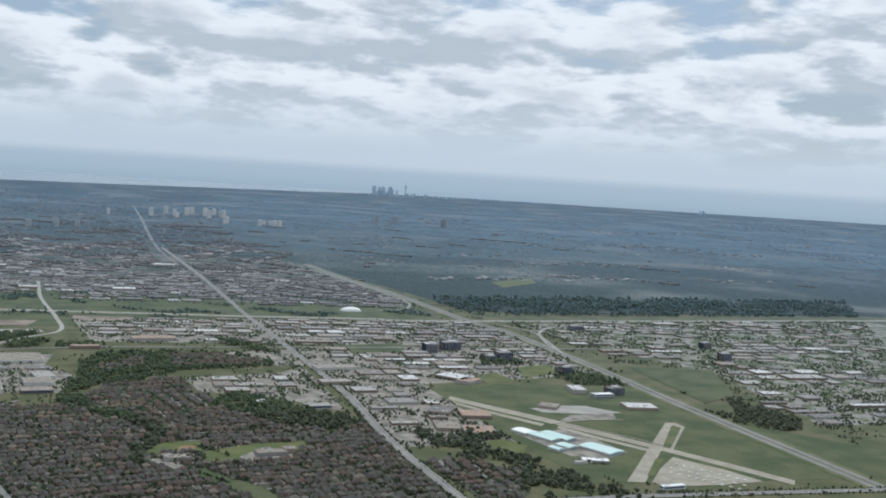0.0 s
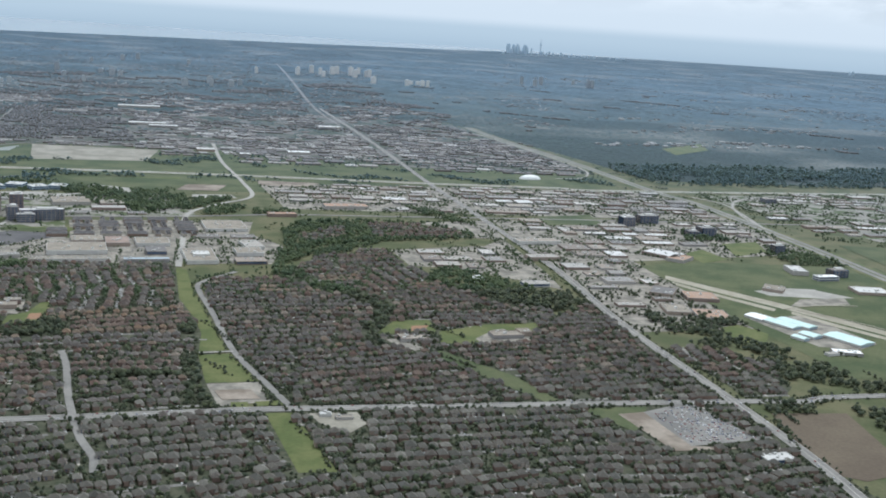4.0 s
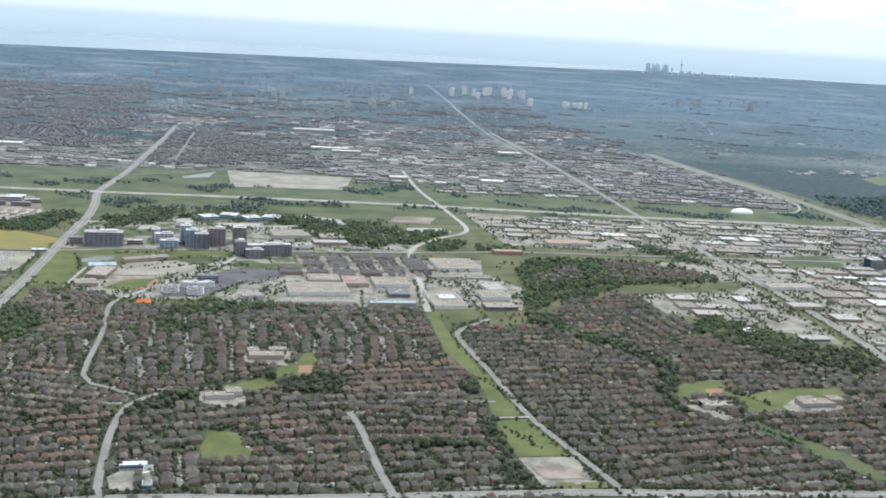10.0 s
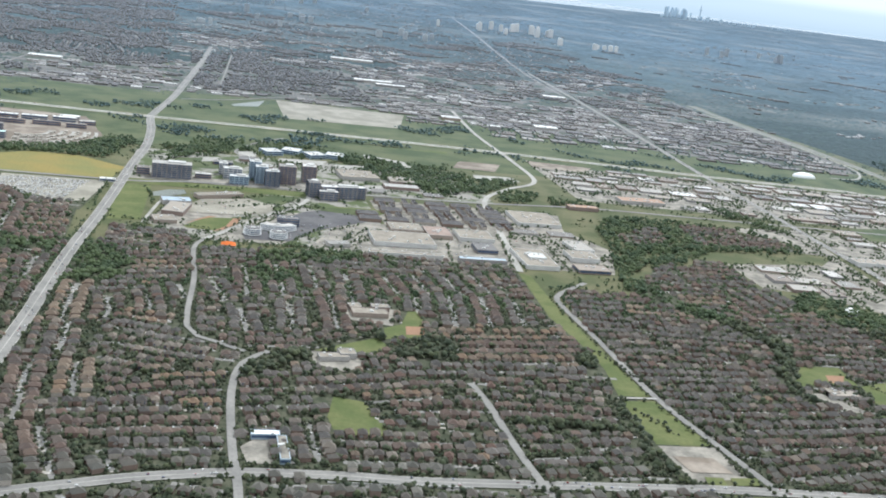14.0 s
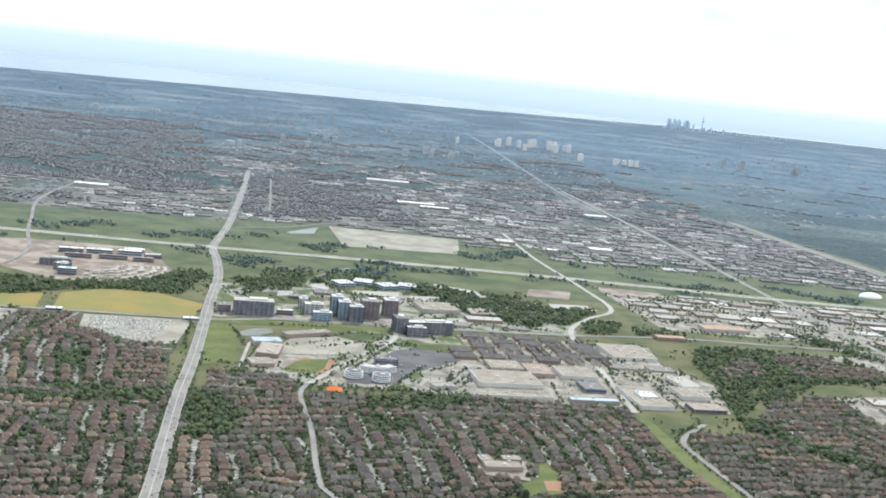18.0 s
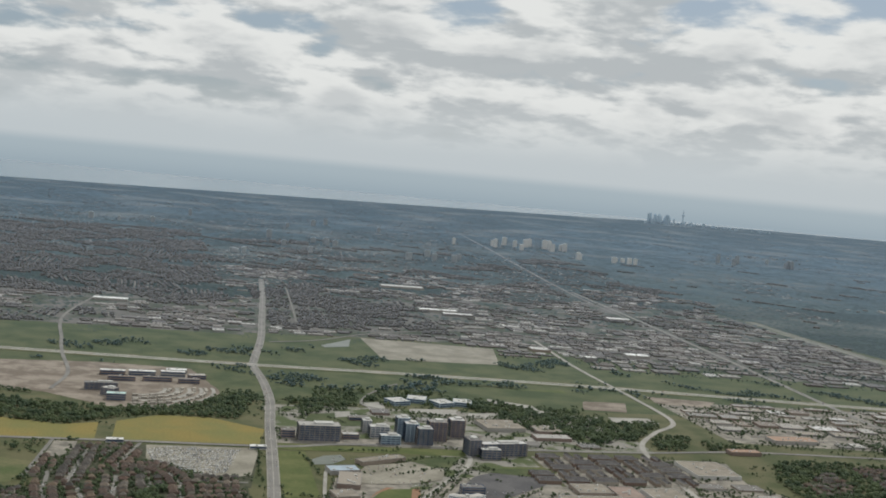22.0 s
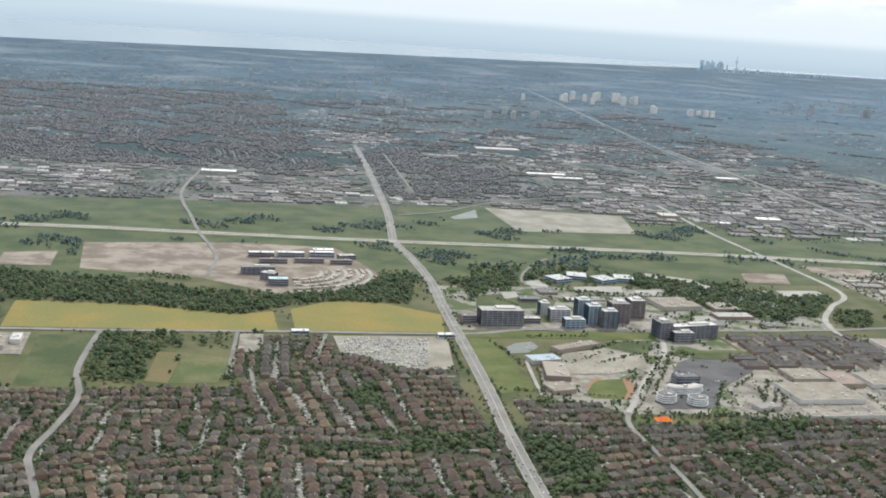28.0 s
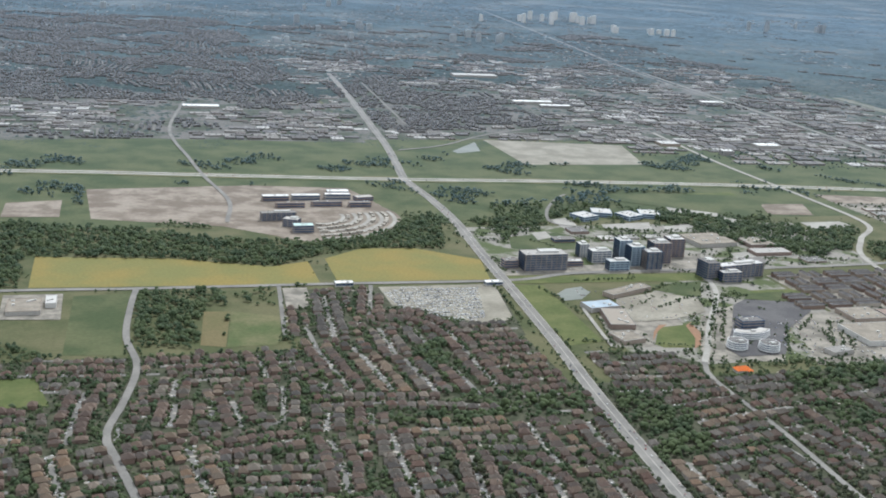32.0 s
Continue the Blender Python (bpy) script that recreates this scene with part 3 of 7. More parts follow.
# ---- land use ----
ZONES = [
    (ROWS_X, rect(-900, -340, -15, 192)),
    (ROWS_X, [(-6.1, 160.0), (22.5, 157.3), (50.2, 199.4), (65.3, 182.3), (97.0, 164.5), (111.9, 122.5), (126.9, 89.7), (150, 110), (138, 0), (128, -340), (-15, -340)]),
    (ROWS_X, rect(-16, -340, -7.6, -4.5)),
    (ROWS_Y, rect(-180, 104, -100, 190)),
    (ROWS_Y, rect(-70, 110, -22, 188)),
    (ROWS_Y, [(-262, 236), (-186, 236), (-181, 270), (-178, 294), (-262, 294)]),
    (ROWS_X, rect(-262, 185, -187, 237)),
    (ROWS_Y, [(-281.4, 168.7), (-225.3, 159.8), (-230.3, 126.9), (-285.8, 136.5)]),
    (ROWS_X, rect(-900, 190, -262, 232)),
    (ROWS_Y, rect(-430, 40, -300, 150)),
    (FRINGE, rect(-900, 385, 330, 600)),
    (WORKS, [(-60, 560), (60, 545), (60, 640), (0, 640)]),
    (WORKS, [(60, 520), (345, 480), (345, 640), (60, 640)]),
    (WORKS, [(146, 60), (210, 60), (215, 190), (345, 200), (350, 420), (60, 430), (60, 330), (172, 300)]),
    (WORKS, [(365, 60), (800, 60), (800, 420), (372, 420)]),
    (WORKS, rect(-172, 303, 10, 385)),
    (WORKS, rect(-160, 200, 8, 294)),
    (FRINGE, rect(-262, 294, -192, 300)),
    (WORKS, [(-10.8, 188.8), (28.0, 185.5), (42.8, 228.5), (29.0, 261.0), (36.8, 292.9), (7.8, 297.4)]),
    (WORKS, [(92.5, 218.9), (145.6, 227.4), (132.5, 146.9), (111.5, 173.2), (90.6, 180.2)]),
    (WORKS, [(137.0, 228.0), (163.9, 245.9), (147.4, 145.5), (144.7, 119.1), (132.5, 146.9)]),
    (FRINGE, rect(-900, 232, -262, 298)),
    (WOODS, rect(-900, 300, -352, 380)),
    (WOODS, [(-365.9, 399.5), (-351.9, 393.9), (-319.5, 387.2), (-273.8, 365.5), (-236.4, 358.3), (-208.3, 385.5), (-169.5, 399.4), (-182.4, 345.3), (-219.0, 348.0), (-240.2, 336.7), (-260.2, 324.6), (-298.4, 339.0), (-349.3, 345.5), (-362.7, 358.8)]),
    (WOODS, [(48.0, 267.7), (62.0, 292.0), (76.4, 295.1), (123.5, 290.0), (150.2, 264.7), (146.6, 243.8), (94.1, 236.8), (83.2, 225.7), (56.1, 196.0), (49.4, 203.9), (29.1, 180.3), (22.5, 160.3), (36.0, 215.0), (42.1, 230.8)]),
    (ROWS_X, [(56.5, 193.0), (83.0, 222.0), (91.0, 217.0), (90.0, 181.0), (97.0, 166.0), (65.0, 180.0)]),
    (WOODS, [(97.0, 167.5), (112.9, 176.2), (118.3, 134.7), (147.1, 123.1), (134.5, 92.5), (107.1, 113.2)]),
    (WOODS, [(-89.1, 444.9), (-14.4, 456.7), (3.6, 435.1), (-56.0, 434.5), (-86.5, 398.6), (-105.7, 399.6), (-151.1, 361.9), (-133.9, 403.3)]),
    (WOODS, [(-59.0, 382.4), (-12.0, 371.9), (8.6, 340.9), (-10.0, 318.2), (-44.5, 342.7)]),
    (WOODS, [(-314.0, 241.0), (-310.5, 293.6), (-281.7, 294.8), (-281.0, 278.5), (-291.6, 271.5), (-294.2, 237.0)]),
    (WOODS, [(158.3, 92.8), (179.8, 78.4), (194.4, 31.2), (203.2, -1.1), (184.1, -19.7), (157.2, -9.9), (168.2, 45.4)]),
    (WOODS, [(183.8, -28.9), (216.8, -27.9), (420, -60), (420, -140), (170.8, -58.7)]),
    (FRINGE, rect(140, -340, 500, -20)),
    (FRINGE, [(338.0, 251.7), (364.5, 218.1), (355.4, 120.9), (355.9, 62.4), (325.7, 30.6), (330.0, 98.7), (335.2, 204.4)]),
    (WOODS, [(363.8, 126.5), (368.4, 75.6), (333.9, 39.2), (340.2, 90.2)]),
    (WOODS, [(177.3, -36.9), (252.3, -46.7), (220.3, -80.4), (171.2, -69.5)]),
    (WOODS, [(146.1, -23.7), (163.4, -20.4), (162.0, -29.7), (146.4, -37.8)]),
    (ROWS_X, [(149.0, 43.3), (171.0, 38.1), (169.3, -1.1), (155.4, -15.0), (147.4, 0.8)]),
    (OPEN, [(-70, 246), (0, 246), (3, 296), (-70, 298)]),
    (WOODS, [(-129.1, 68.3), (-113.0, 79.7), (-95.5, 92.1), (-80.0, 106.2), (-78.7, 98.3), (-95.7, 83.3), (-112.9, 71.5), (-127.1, 60.4)]),
    (WOODS, [(-119.6, 166.5), (-104.9, 165.1), (-104.6, 151.0), (-118.2, 150.0)]),
    (WOODS, [(-113.1, 189.0), (-72.1, 196.0), (-85.7, 177.9), (-119.0, 173.6)]),
    (WOODS, [(-174.2, 169.0), (-158.1, 168.6), (-166.0, 141.4), (-180.7, 138.7)]),
    (WOODS, [(-247.3, 178.1), (-197.0, 173.3), (-199.1, 168.0), (-247.3, 171.6)]),
    (WOODS, [(-158.0, 293.8), (-155.4, 291.3), (-155.3, 252.3), (-158.9, 251.5)]),
    (WOODS, [(-151.1, 369.8), (-140.1, 381.6), (-141.8, 361.3), (-153.6, 343.1)]),
    (ROWS_X, [(48.9, 199.5), (62.6, 212.9), (69.7, 194.6), (60.0, 174.7), (45.3, 176.0)]),
    (ROWS_X, [(53.4, 255.5), (85.4, 281.5), (77.5, 244.8), (53.8, 237.5)]),
    (OPEN, [(-98.0, 196.3), (-78.3, 245.3), (-36.6, 248.5), (-6.0, 234.3), (-12.7, 189.0)]),
    (OPEN, [(-226.0, 295.8), (-176.5, 295.4), (-183.0, 252.0), (-194.8, 246.0), (-206.5, 254.5), (-217.5, 267.5), (-226.0, 271.0)]),
    (OPEN, [(-156.2, 350.7), (-56.3, 350.5), (-83.3, 298.5), (-171.9, 301.2)]),
    (OPEN, [(-173.5, 293.1), (-88.7, 293.4), (-137.7, 212.6), (-164.5, 221.4)]),
    (OPEN, [(-103.9, 263.1), (-73.4, 252.9), (-107.7, 200.8), (-139.0, 202.4)]),
    (WOODS, [(-177.5, 186.0), (-166.9, 180.5), (-163.5, 154.5), (-176.8, 142.4), (-180.8, 158.8)]),
    (WOODS, [(-227.9, 190.3), (-204.9, 185.4), (-188.3, 181.6), (-189.0, 174.0), (-209.5, 175.1), (-228.9, 181.7)]),
    (WOODS, [(-308.9, 705.2), (-281.8, 738.5), (-279.6, 676.5), (-302.7, 654.8)]),
    (WOODS, [(-150.4, -17.6), (-145.3, -9.6), (-138.2, -6.8), (-128.4, -10.1), (-126.2, -19.4), (-128.0, -32.0), (-150.0, -32.0)]),
    (ROWS_X, [(92.0, 246.0), (144.0, 248.0), (149.0, 262.0), (124.0, 284.0), (98.0, 284.0)]),
    (WOODS, [(298.0, 168.0), (324.0, 150.0), (332.0, 190.0), (318.0, 212.0), (300.0, 214.0)]),
    (WOODS, [(270.0, 236.0), (300.0, 236.0), (304.0, 262.0), (286.0, 268.0)]),
    (WORKS, [(147.0, 246.0), (151.0, 266.0), (125.0, 291.5), (173.0, 300.0), (164.0, 240.0)]),
    (WORKS, [(131.0, 206.0), (145.0, 226.0), (163.5, 246.0), (154.0, 165.0), (147.5, 130.0), (134.0, 150.0)]),
    (WOODS, [(104.0, 174.5), (120.5, 166.5), (127.0, 143.0), (143.0, 122.0), (146.0, 106.0), (109.0, 110.0), (100.0, 132.0), (91.0, 154.0)]),
    (WOODS, [(134.0, 346.0), (142.5, 341.0), (160.0, 290.0), (148.0, 289.0)]),
    (WOODS, [(42.0, 330.0), (54.0, 326.0), (78.0, 309.5), (40.0, 310.5)]),
    (WOODS, [(-227.5, 212.0), (-217.6, 211.0), (-215.8, 232.0), (-223.0, 231.5)]),
    (WOODS, [(-24.6, 24.0), (-21.8, 24.0), (-21.2, -0.6), (-24.0, -0.6)]),
    (WOODS, [(-101.8, 411.1), (-77.9, 418.7), (-44.6, 408.0), (-20.4, 386.9), (8.1, 370.0), (0.7, 354.1), (-35.7, 349.7), (-52.4, 367.2), (-56.2, 381.5), (-75.0, 407.8)]),
    (WOODS, [(9.8, 366.7), (37.5, 366.5), (23.5, 341.5), (5.9, 325.5), (-4.6, 333.2), (-1.0, 351.0)]),
    (WOODS, [(24.2, 338.5), (41.5, 335.1), (24.5, 310.1), (11.2, 310.5), (13.4, 324.2)]),
    (WOODS, [(-158.6, 393.4), (-147.6, 377.3), (-121.7, 383.6), (-112.7, 414.6), (-98.6, 425.9), (-123.9, 429.3), (-138.2, 421.6), (-142.4, 393.5)]),
    (WOODS, [(28.3, 179.5), (35.8, 178.3), (39.3, 159.2), (37.5, 147.4), (26.3, 157.1), (25.3, 168.9)]),
    (WOODS, [(40.5, 154.8), (53.8, 136.7), (61.0, 115.1), (60.7, 98.1), (52.3, 83.4), (48.3, 84.7), (54.9, 108.6), (46.5, 127.2), (35.0, 144.8)]),
    (WOODS, [(43.4, 84.2), (50.4, 84.9), (46.3, 68.4), (46.2, 56.4), (42.8, 54.7), (39.7, 67.8)]),
    (WOODS, [(-20.8, 58.5), (-18.9, 57.3), (-20.1, 38.5), (-23.2, 21.6), (-28.3, 4.3), (-30.2, 4.2), (-26.9, 21.4), (-23.4, 38.3)]),
    (WOODS, [(-57.1, 37.5), (-42.5, 34.7), (-26.3, 33.2), (-27.0, 29.6), (-43.6, 31.1), (-58.3, 32.6)]),
    (WOODS, [(-22.2, 90.9), (-16.4, 91.5), (-18.7, 63.0), (-21.5, 59.9), (-21.4, 77.9)]),
    (WOODS, [(162.9, 67.8), (191.0, 87.3), (201.9, 72.6), (194.2, 48.3), (184.7, 18.3), (200.2, 9.3), (205.5, -8.9), (211.6, -14.7), (204.4, -22.1), (180.4, -18.4), (165.0, -11.8), (179.0, 15.7), (172.5, 30.9), (159.8, 43.9)]),
    (WOODS, [(175.1, -25.8), (187.0, -32.9), (209.4, -36.4), (227.7, -34.8), (210.7, -53.7), (193.8, -54.8), (176.6, -55.5), (173.0, -41.9)]),
    (WOODS, [(173.8, -57.6), (199.7, -65.8), (191.6, -74.8), (171.0, -68.3)]),
    (WOODS, [(148.3, -17.4), (162.2, -21.7), (155.6, -29.9), (145.1, -29.9)]),
    (ROWS_X, [(-172.0, 190.0), (-172.0, 219.0), (-146.0, 214.0), (-137.5, 204.0), (-141.0, 190.0)]),
    (ROWS_X, [(151.3, 45.5), (172.0, 30.1), (178.6, 20.2), (169.1, -5.6), (162.0, -12.7), (146.0, -11.4), (149.7, 16.2)]),
    (WOODS, [(-67.4, 98.2), (-59.0, 97.2), (-62.1, 79.1), (-81.7, 81.5), (-81.1, 90.4)]),
]
def patches(x, y, size):
    return np.sin(x / size + 1.7 * np.sin(y / size * 0.8)) + np.sin(y / size * 1.3 + 1.1 * np.sin(x / size * 1.7)) + 0.6 * np.sin((x + y) / size * 3.1)


def far_suburbs():
    """Beyond the expressway works, houses and woods lie mixed."""
    gx, gy = np.meshgrid(np.arange(X0, X0 + NX) + 0.5, np.arange(590, Y0 + NY) + 0.5)
    p, q = patches(gx, gy, 34), patches(gx + 400, gy - 90, 23)
    west = gx + 25 * np.sin(gy / 60) > 335 + 0.08 * (gy - 500)
    code = np.where(gx < -160, np.where((gy < 760) & (p > -0.9), WORKS, np.where(q > -1.0, ROWS_X, WOODS)), np.where((p > -0.5) | (gy < 760), WORKS, np.where(q > -0.2, ROWS_X, WOODS)))
    code = np.where((gx > -140) & (gx < 0) & (gy > 640) & (gy < 880) & (p > -1.2), ROWS_X, code)
    code = np.where(west, np.where(p > 2.2, ROWS_X, np.where(q > 2.2, OPEN, WOODS)), code)
    code = np.where((q < -1.5) & (gy > 700), WOODS, code)
    land[590 - Y0:] = code


far_suburbs()
gx, gy = np.meshgrid(np.arange(372, 1000) + 0.5, np.arange(420, 700) + 0.5)
land[420 - Y0:700 - Y0, 372 - X0:1000 - X0] = np.where((patches(gx, gy, 17) > -1.3) & (gy > 446), WOODS, OPEN)
for code, pts in ZONES:
    paint(pts, code)
sheet("meadow", [(-900, 388), (-170, 388), (60, 392), (170, 430), (330, 425), (345, 500), (200, 524), (60, 600), (-300, 606), (-900, 600)], 0.004, "meadow", "rough green land along the expressway", "field")
for k, (code, pts) in enumerate(ZONES):
    if code in (ROWS_X, ROWS_Y) and max(p[1] for p in pts) < 400:
        sheet("yards", pts, 0.006 + 0.0008 * k, "yards", "dark lawns and hedges between the houses", "lawn")
LOTS = [
    [(-158, 202), (-60, 202), (-60, 292), (-100, 296), (-155, 240)], rect(-58, 200, 6, 294), rect(-170, 304, 8, 380), [(62, 332), (345, 300), (345, 415), (62, 428)],
    [(148, 64), (205, 64), (212, 188), (345, 204), (345, 298), (178, 300)], [(-163, 604), (-60, 612), (60, 596), (200, 520), (345, 500), (352, 700), (350, 905), (220, 935), (80, 885), (-60, 910), (-160, 780)], [(-600, 610), (-420, 592), (-300, 604), (-163, 594), (-163, 780), (-300, 805), (-420, 785), (-640, 790)],
    [(92.6, 217.7), (144.5, 226.2), (133.7, 151.5), (112.4, 175.2), (92.0, 182.1)], [(-9.9, 190.8), (28.1, 187.5), (41.1, 226.2), (28.9, 258.4), (36.1, 290.0), (7.8, 294.4)],
    [(-98.0, 196.3), (-78.3, 245.3), (-36.6, 248.5), (-6.0, 234.3), (-12.7, 189.0)], [(-162.6, 324.5), (-128.5, 314.9), (-69.3, 329.3), (-84.6, 301.1), (-169.7, 304.1)], [(-152.1, 251.9), (-128.5, 259.0), (-117.5, 257.8), (-126.2, 236.6), (-145.9, 219.0), (-160.6, 220.9)], [(-113.6, 247.5), (-93.2, 258.5), (-80.4, 243.8), (-107.7, 200.8), (-136.8, 204.6)],
    [(-224.0, 294.2), (-178.0, 293.6), (-184.5, 253.4), (-194.7, 247.6), (-205.0, 255.6), (-216.0, 268.4), (-224.0, 272.0)],
    [(147.6, 247.0), (151.4, 266.5), (126.0, 290.5), (173.0, 299.0), (164.4, 242.0)],
    [(131.5, 206.0), (145.0, 225.0), (163.5, 245.0), (154.0, 166.0), (147.5, 132.0), (134.5, 151.0)],
    [(372, 66), (440, 60), (520, 120), (700, 250), (760, 410), (520, 414), (376, 400), (392, 300), (410, 190)],
]
for k, pts in enumerate(LOTS):
    sheet("paved_lot", pts, 0.025 + 0.0015 * k, "lot" if k in (1, 3, 4, 7, 8, 9, 10, 11, 12, 14, 15) else "gravel" if k == 13 else "far_lot" if k in (5, 6) else "lot_mixed", "worn pale asphalt between flat-roofed buildings", "pavement")

ROADS = [
    ("avenue", "asphalt", 3.9, [(-900, -160), (-500, -92), (-300, -42), (-230, -21), (-190, -10), (-170, -4.2), (-155, 0.0), (-143.5, 2.0), (-130, 3.6), (-105, 2.4), (-91.9, 0.6), (-62, -0.4), (-25.8, -1.3), (0.0, -2.5), (139, -15.6), (162.0, -19.2), (222.9, -20.9), (560, -70)], "pale asphalt four-lane avenue between the subdivisions"),
    ("arterial_road", "asphalt", 4.6, [(-225, -300), (-212, -150), (-199, 0), (-195.5, 35.2), (-189.3, 99), (-183.7, 175.6), (-178.6, 225), (-174.8, 270), (-169.8, 335), (-165.0, 388), (-164.2, 436), (-166.0, 480), (-164.0, 500), (-153.6, 576), (-145.6, 660), (-133, 800), (-121.3, 950)], "wide pale concrete arterial road with an overpass"),
    ("arterial_road", "asphalt", 3.7, [(95, -260), (112, -170), (132.3, -80.5), (139.9, -14.9), (147.4, 76.1), (161.7, 172.1), (176.5, 339.6), (182.5, 421.3), (210.8, 712.3), (235.2, 1022.8)], "long straight pale arterial road running to the lake"),
    ("highway", "concrete", 7.5, [(-900, 545), (-650, 528), (-366.2, 507.7), (-275.6, 497.1), (-170.9, 484.3), (-74.5, 476.9), (39.8, 463.1), (177.8, 439.2), (271.1, 426.9), (380.9, 416.4), (1100, 430)], "pale concrete expressway in two carriageways"),
    ("expressway", "asphalt", 8.5, [(311.6, -33.3), (318.2, 27.2), (328.3, 123.1), (341.8, 226.5), (353.8, 358.6), (350.1, 425.7), (356.8, 579.3), (355.0, 725.2), (359.6, 851.0)], "grey many-lane expressway beside the airfield"),
    ("state_road", "asphalt", 2.8, [(-900, 300), (-650, 301), (-480, 302), (-358.2, 302.4), (-312.3, 300.4), (-238.1, 299.3), (-170.9, 297.3), (-135.5, 304.5), (-61.1, 303.7), (0.3, 305.3), (60, 312), (130, 308), (260, 300), (420, 285)], "pale asphalt main road past the office blocks"),
    ("expressway_stretch", "asphalt", 4.6, [(209.8, 801.8), (232.8, 1053.4), (314.4, 1620.6), (378.7, 2088.9)], "wide pale far stretch of the road to the lake"),
    ("ramp", "concrete", 1.8, [(368.4, 394.2), (375.7, 365.2), (366.1, 327.0), (348.2, 273.4)], "pale curved expressway ramp"),
    ("ramp", "concrete", 1.8, [(442.5, 402.3), (404.1, 384.9), (379.8, 359.3), (360.6, 317.7), (351.9, 286.1)], "pale curved expressway ramp"),
    ("ramp", "concrete", 1.8, [(346.4, 791.6), (350.5, 647.5), (348.6, 555.2), (341.8, 511.4), (321.1, 479.0), (297.5, 474.6)], "pale looping expressway ramp"),
    ("ramp", "asphalt", 1.6, [(-87.5, 444.8), (-95.9, 435.8), (-110.6, 411.5), (-118.2, 389.0), (-113.6, 380.0), (-106.0, 377.5)], "curving road round the offices"),
    ("collector_road", "asphalt", 2.2, [(0.0, -2.5), (-3.4, 19.9), (-8.4, 55.4), (-9.1, 104.9), (-10.1, 139.0), (-8.7, 151.5), (-1.2, 161.3), (9.8, 172.4)], "curving pale collector road along the grass corridor"),
    ("collector_road", "concrete", 2.8, [(-13.8, 183.1), (-6.4, 237.9), (3.5, 309.7), (25.0, 344.8), (48.8, 373.2), (52.3, 433.0), (52.2, 531.4), (60, 640)], "pale concrete road bending over the expressway"),
    ("collector_road", "asphalt", 2.2, [(-56.3, -40.6), (-56.0, -31.3), (-58.8, -18.2), (-60.4, -2.3), (-61.6, 19.5), (-61.8, 46.8), (-63.3, 62.4)], "pale collector road crossing the avenue"),
    ("collector_road", "asphalt", 2.1, [(-132.5, -30), (-131.6, -4.1), (-132.2, 16.9), (-131.2, 50.7), (-127.5, 71.0), (-119.5, 81.5)], "pale collector road crossing the avenue"),
    ("collector_road", "asphalt", 1.8, [(-126.5, 80.5), (-135, 88), (-142.8, 100.2), (-140.6, 150.5), (-140.6, 189.0), (-136.0, 203.5)], "winding pale residential collector road"),
    ("collector_road", "concrete", 2.2, [(-86.8, 298.2), (-88.0, 286.6), (-93.0, 272.9), (-102.9, 256.5), (-115.7, 237.2), (-128.0, 216.0), (-136.0, 203.5)], "pale road between the ball diamond and the office blocks"),
    ("collector_road", "asphalt", 2.2, [(-313.9, 130.0), (-320.2, 161.0), (-322.7, 176.9), (-318.0, 197.6), (-313.8, 223.9), (-316.5, 249.8), (-314.5, 280.0), (-312.0, 301.0)], "winding pale collector road past the meadow"),
    ("service_road", "asphalt", 2.0, [(-148.4, 568.5), (-114.5, 586.0), (-76.9, 622.8), (-23.8, 657.4), (39.8, 683.0)], "curving grey road past the gravel yard"),
    ("service_road", "asphalt", 1.6, [(-119.4, 665.3), (-112.5, 757.4), (-103.5, 888.1)], "tree-lined street among the far houses"),
    ("service_road", "concrete", 1.4, [(-154.0, 262.0), (-155.0, 258.6), (-158.3, 238.1), (-160.7, 221.1)], "pale lane between the meadow and the school"),
    ("service_road", "concrete", 1.2, [(-20.8, 55.0), (-8.6, 55.3)], "short pale lane across the grass corridor"),
    ("taxi_lane", "runway", 1.1, [(233.0, 91.0), (246.0, 94.5), (259.0, 95.5), (274.0, 93.0)], "thin pale taxiway to the upper apron"),
    ("taxi_lane", "runway", 0.9, [(239.0, 90.0), (252.0, 71.0), (263.0, 46.0)], "thin pale taxiway beside the runway"),
    ("collector_road", "asphalt", 2.1, [(-270.3, 395.0), (-265.5, 437.4), (-272.7, 492.8), (-277.0, 541.4), (-283.0, 635.8), (-266.3, 759.0)], "pale road over the expressway past the building site"),
]
for k, (name, mat, width, line, label) in enumerate(ROADS):
    pts = resample(line, 5.0)
    if name in ("highway", "expressway"):
        v, t = joined([ribbon_arrays(pts, width * 0.40, 0.212 + 0.005 * k, width * 0.28), ribbon_arrays(pts, width * 0.40, 0.212 + 0.005 * k, -width * 0.28)])
    else:
        taper = np.interp(np.linspace(0, 1, len(pts)), [0, 0.3, 0.8, 1], [0.5, 1, 0.9, 0.3]) if name == 'expressway_stretch' else 1.0
        v, t = ribbon_arrays(pts, width * taper, 0.212 + 0.005 * k)
    road = tagged(new(name, mesh_from(name, v, t, [mat])), label, "road", kind="structure")
    if name in ("arterial_road", "avenue"):
        part("median", mesh_from("median", *ribbon_arrays(pts, 0.34, 0.235 + 0.005 * k), ["concrete"]), road, "pale concrete median strip")
        for side in (-1, 1):
            part("kerb", mesh_from("kerb", *ribbon_arrays(pts, 0.28, 0.235 + 0.005 * k, side * width / 2), ["concrete"]), road)

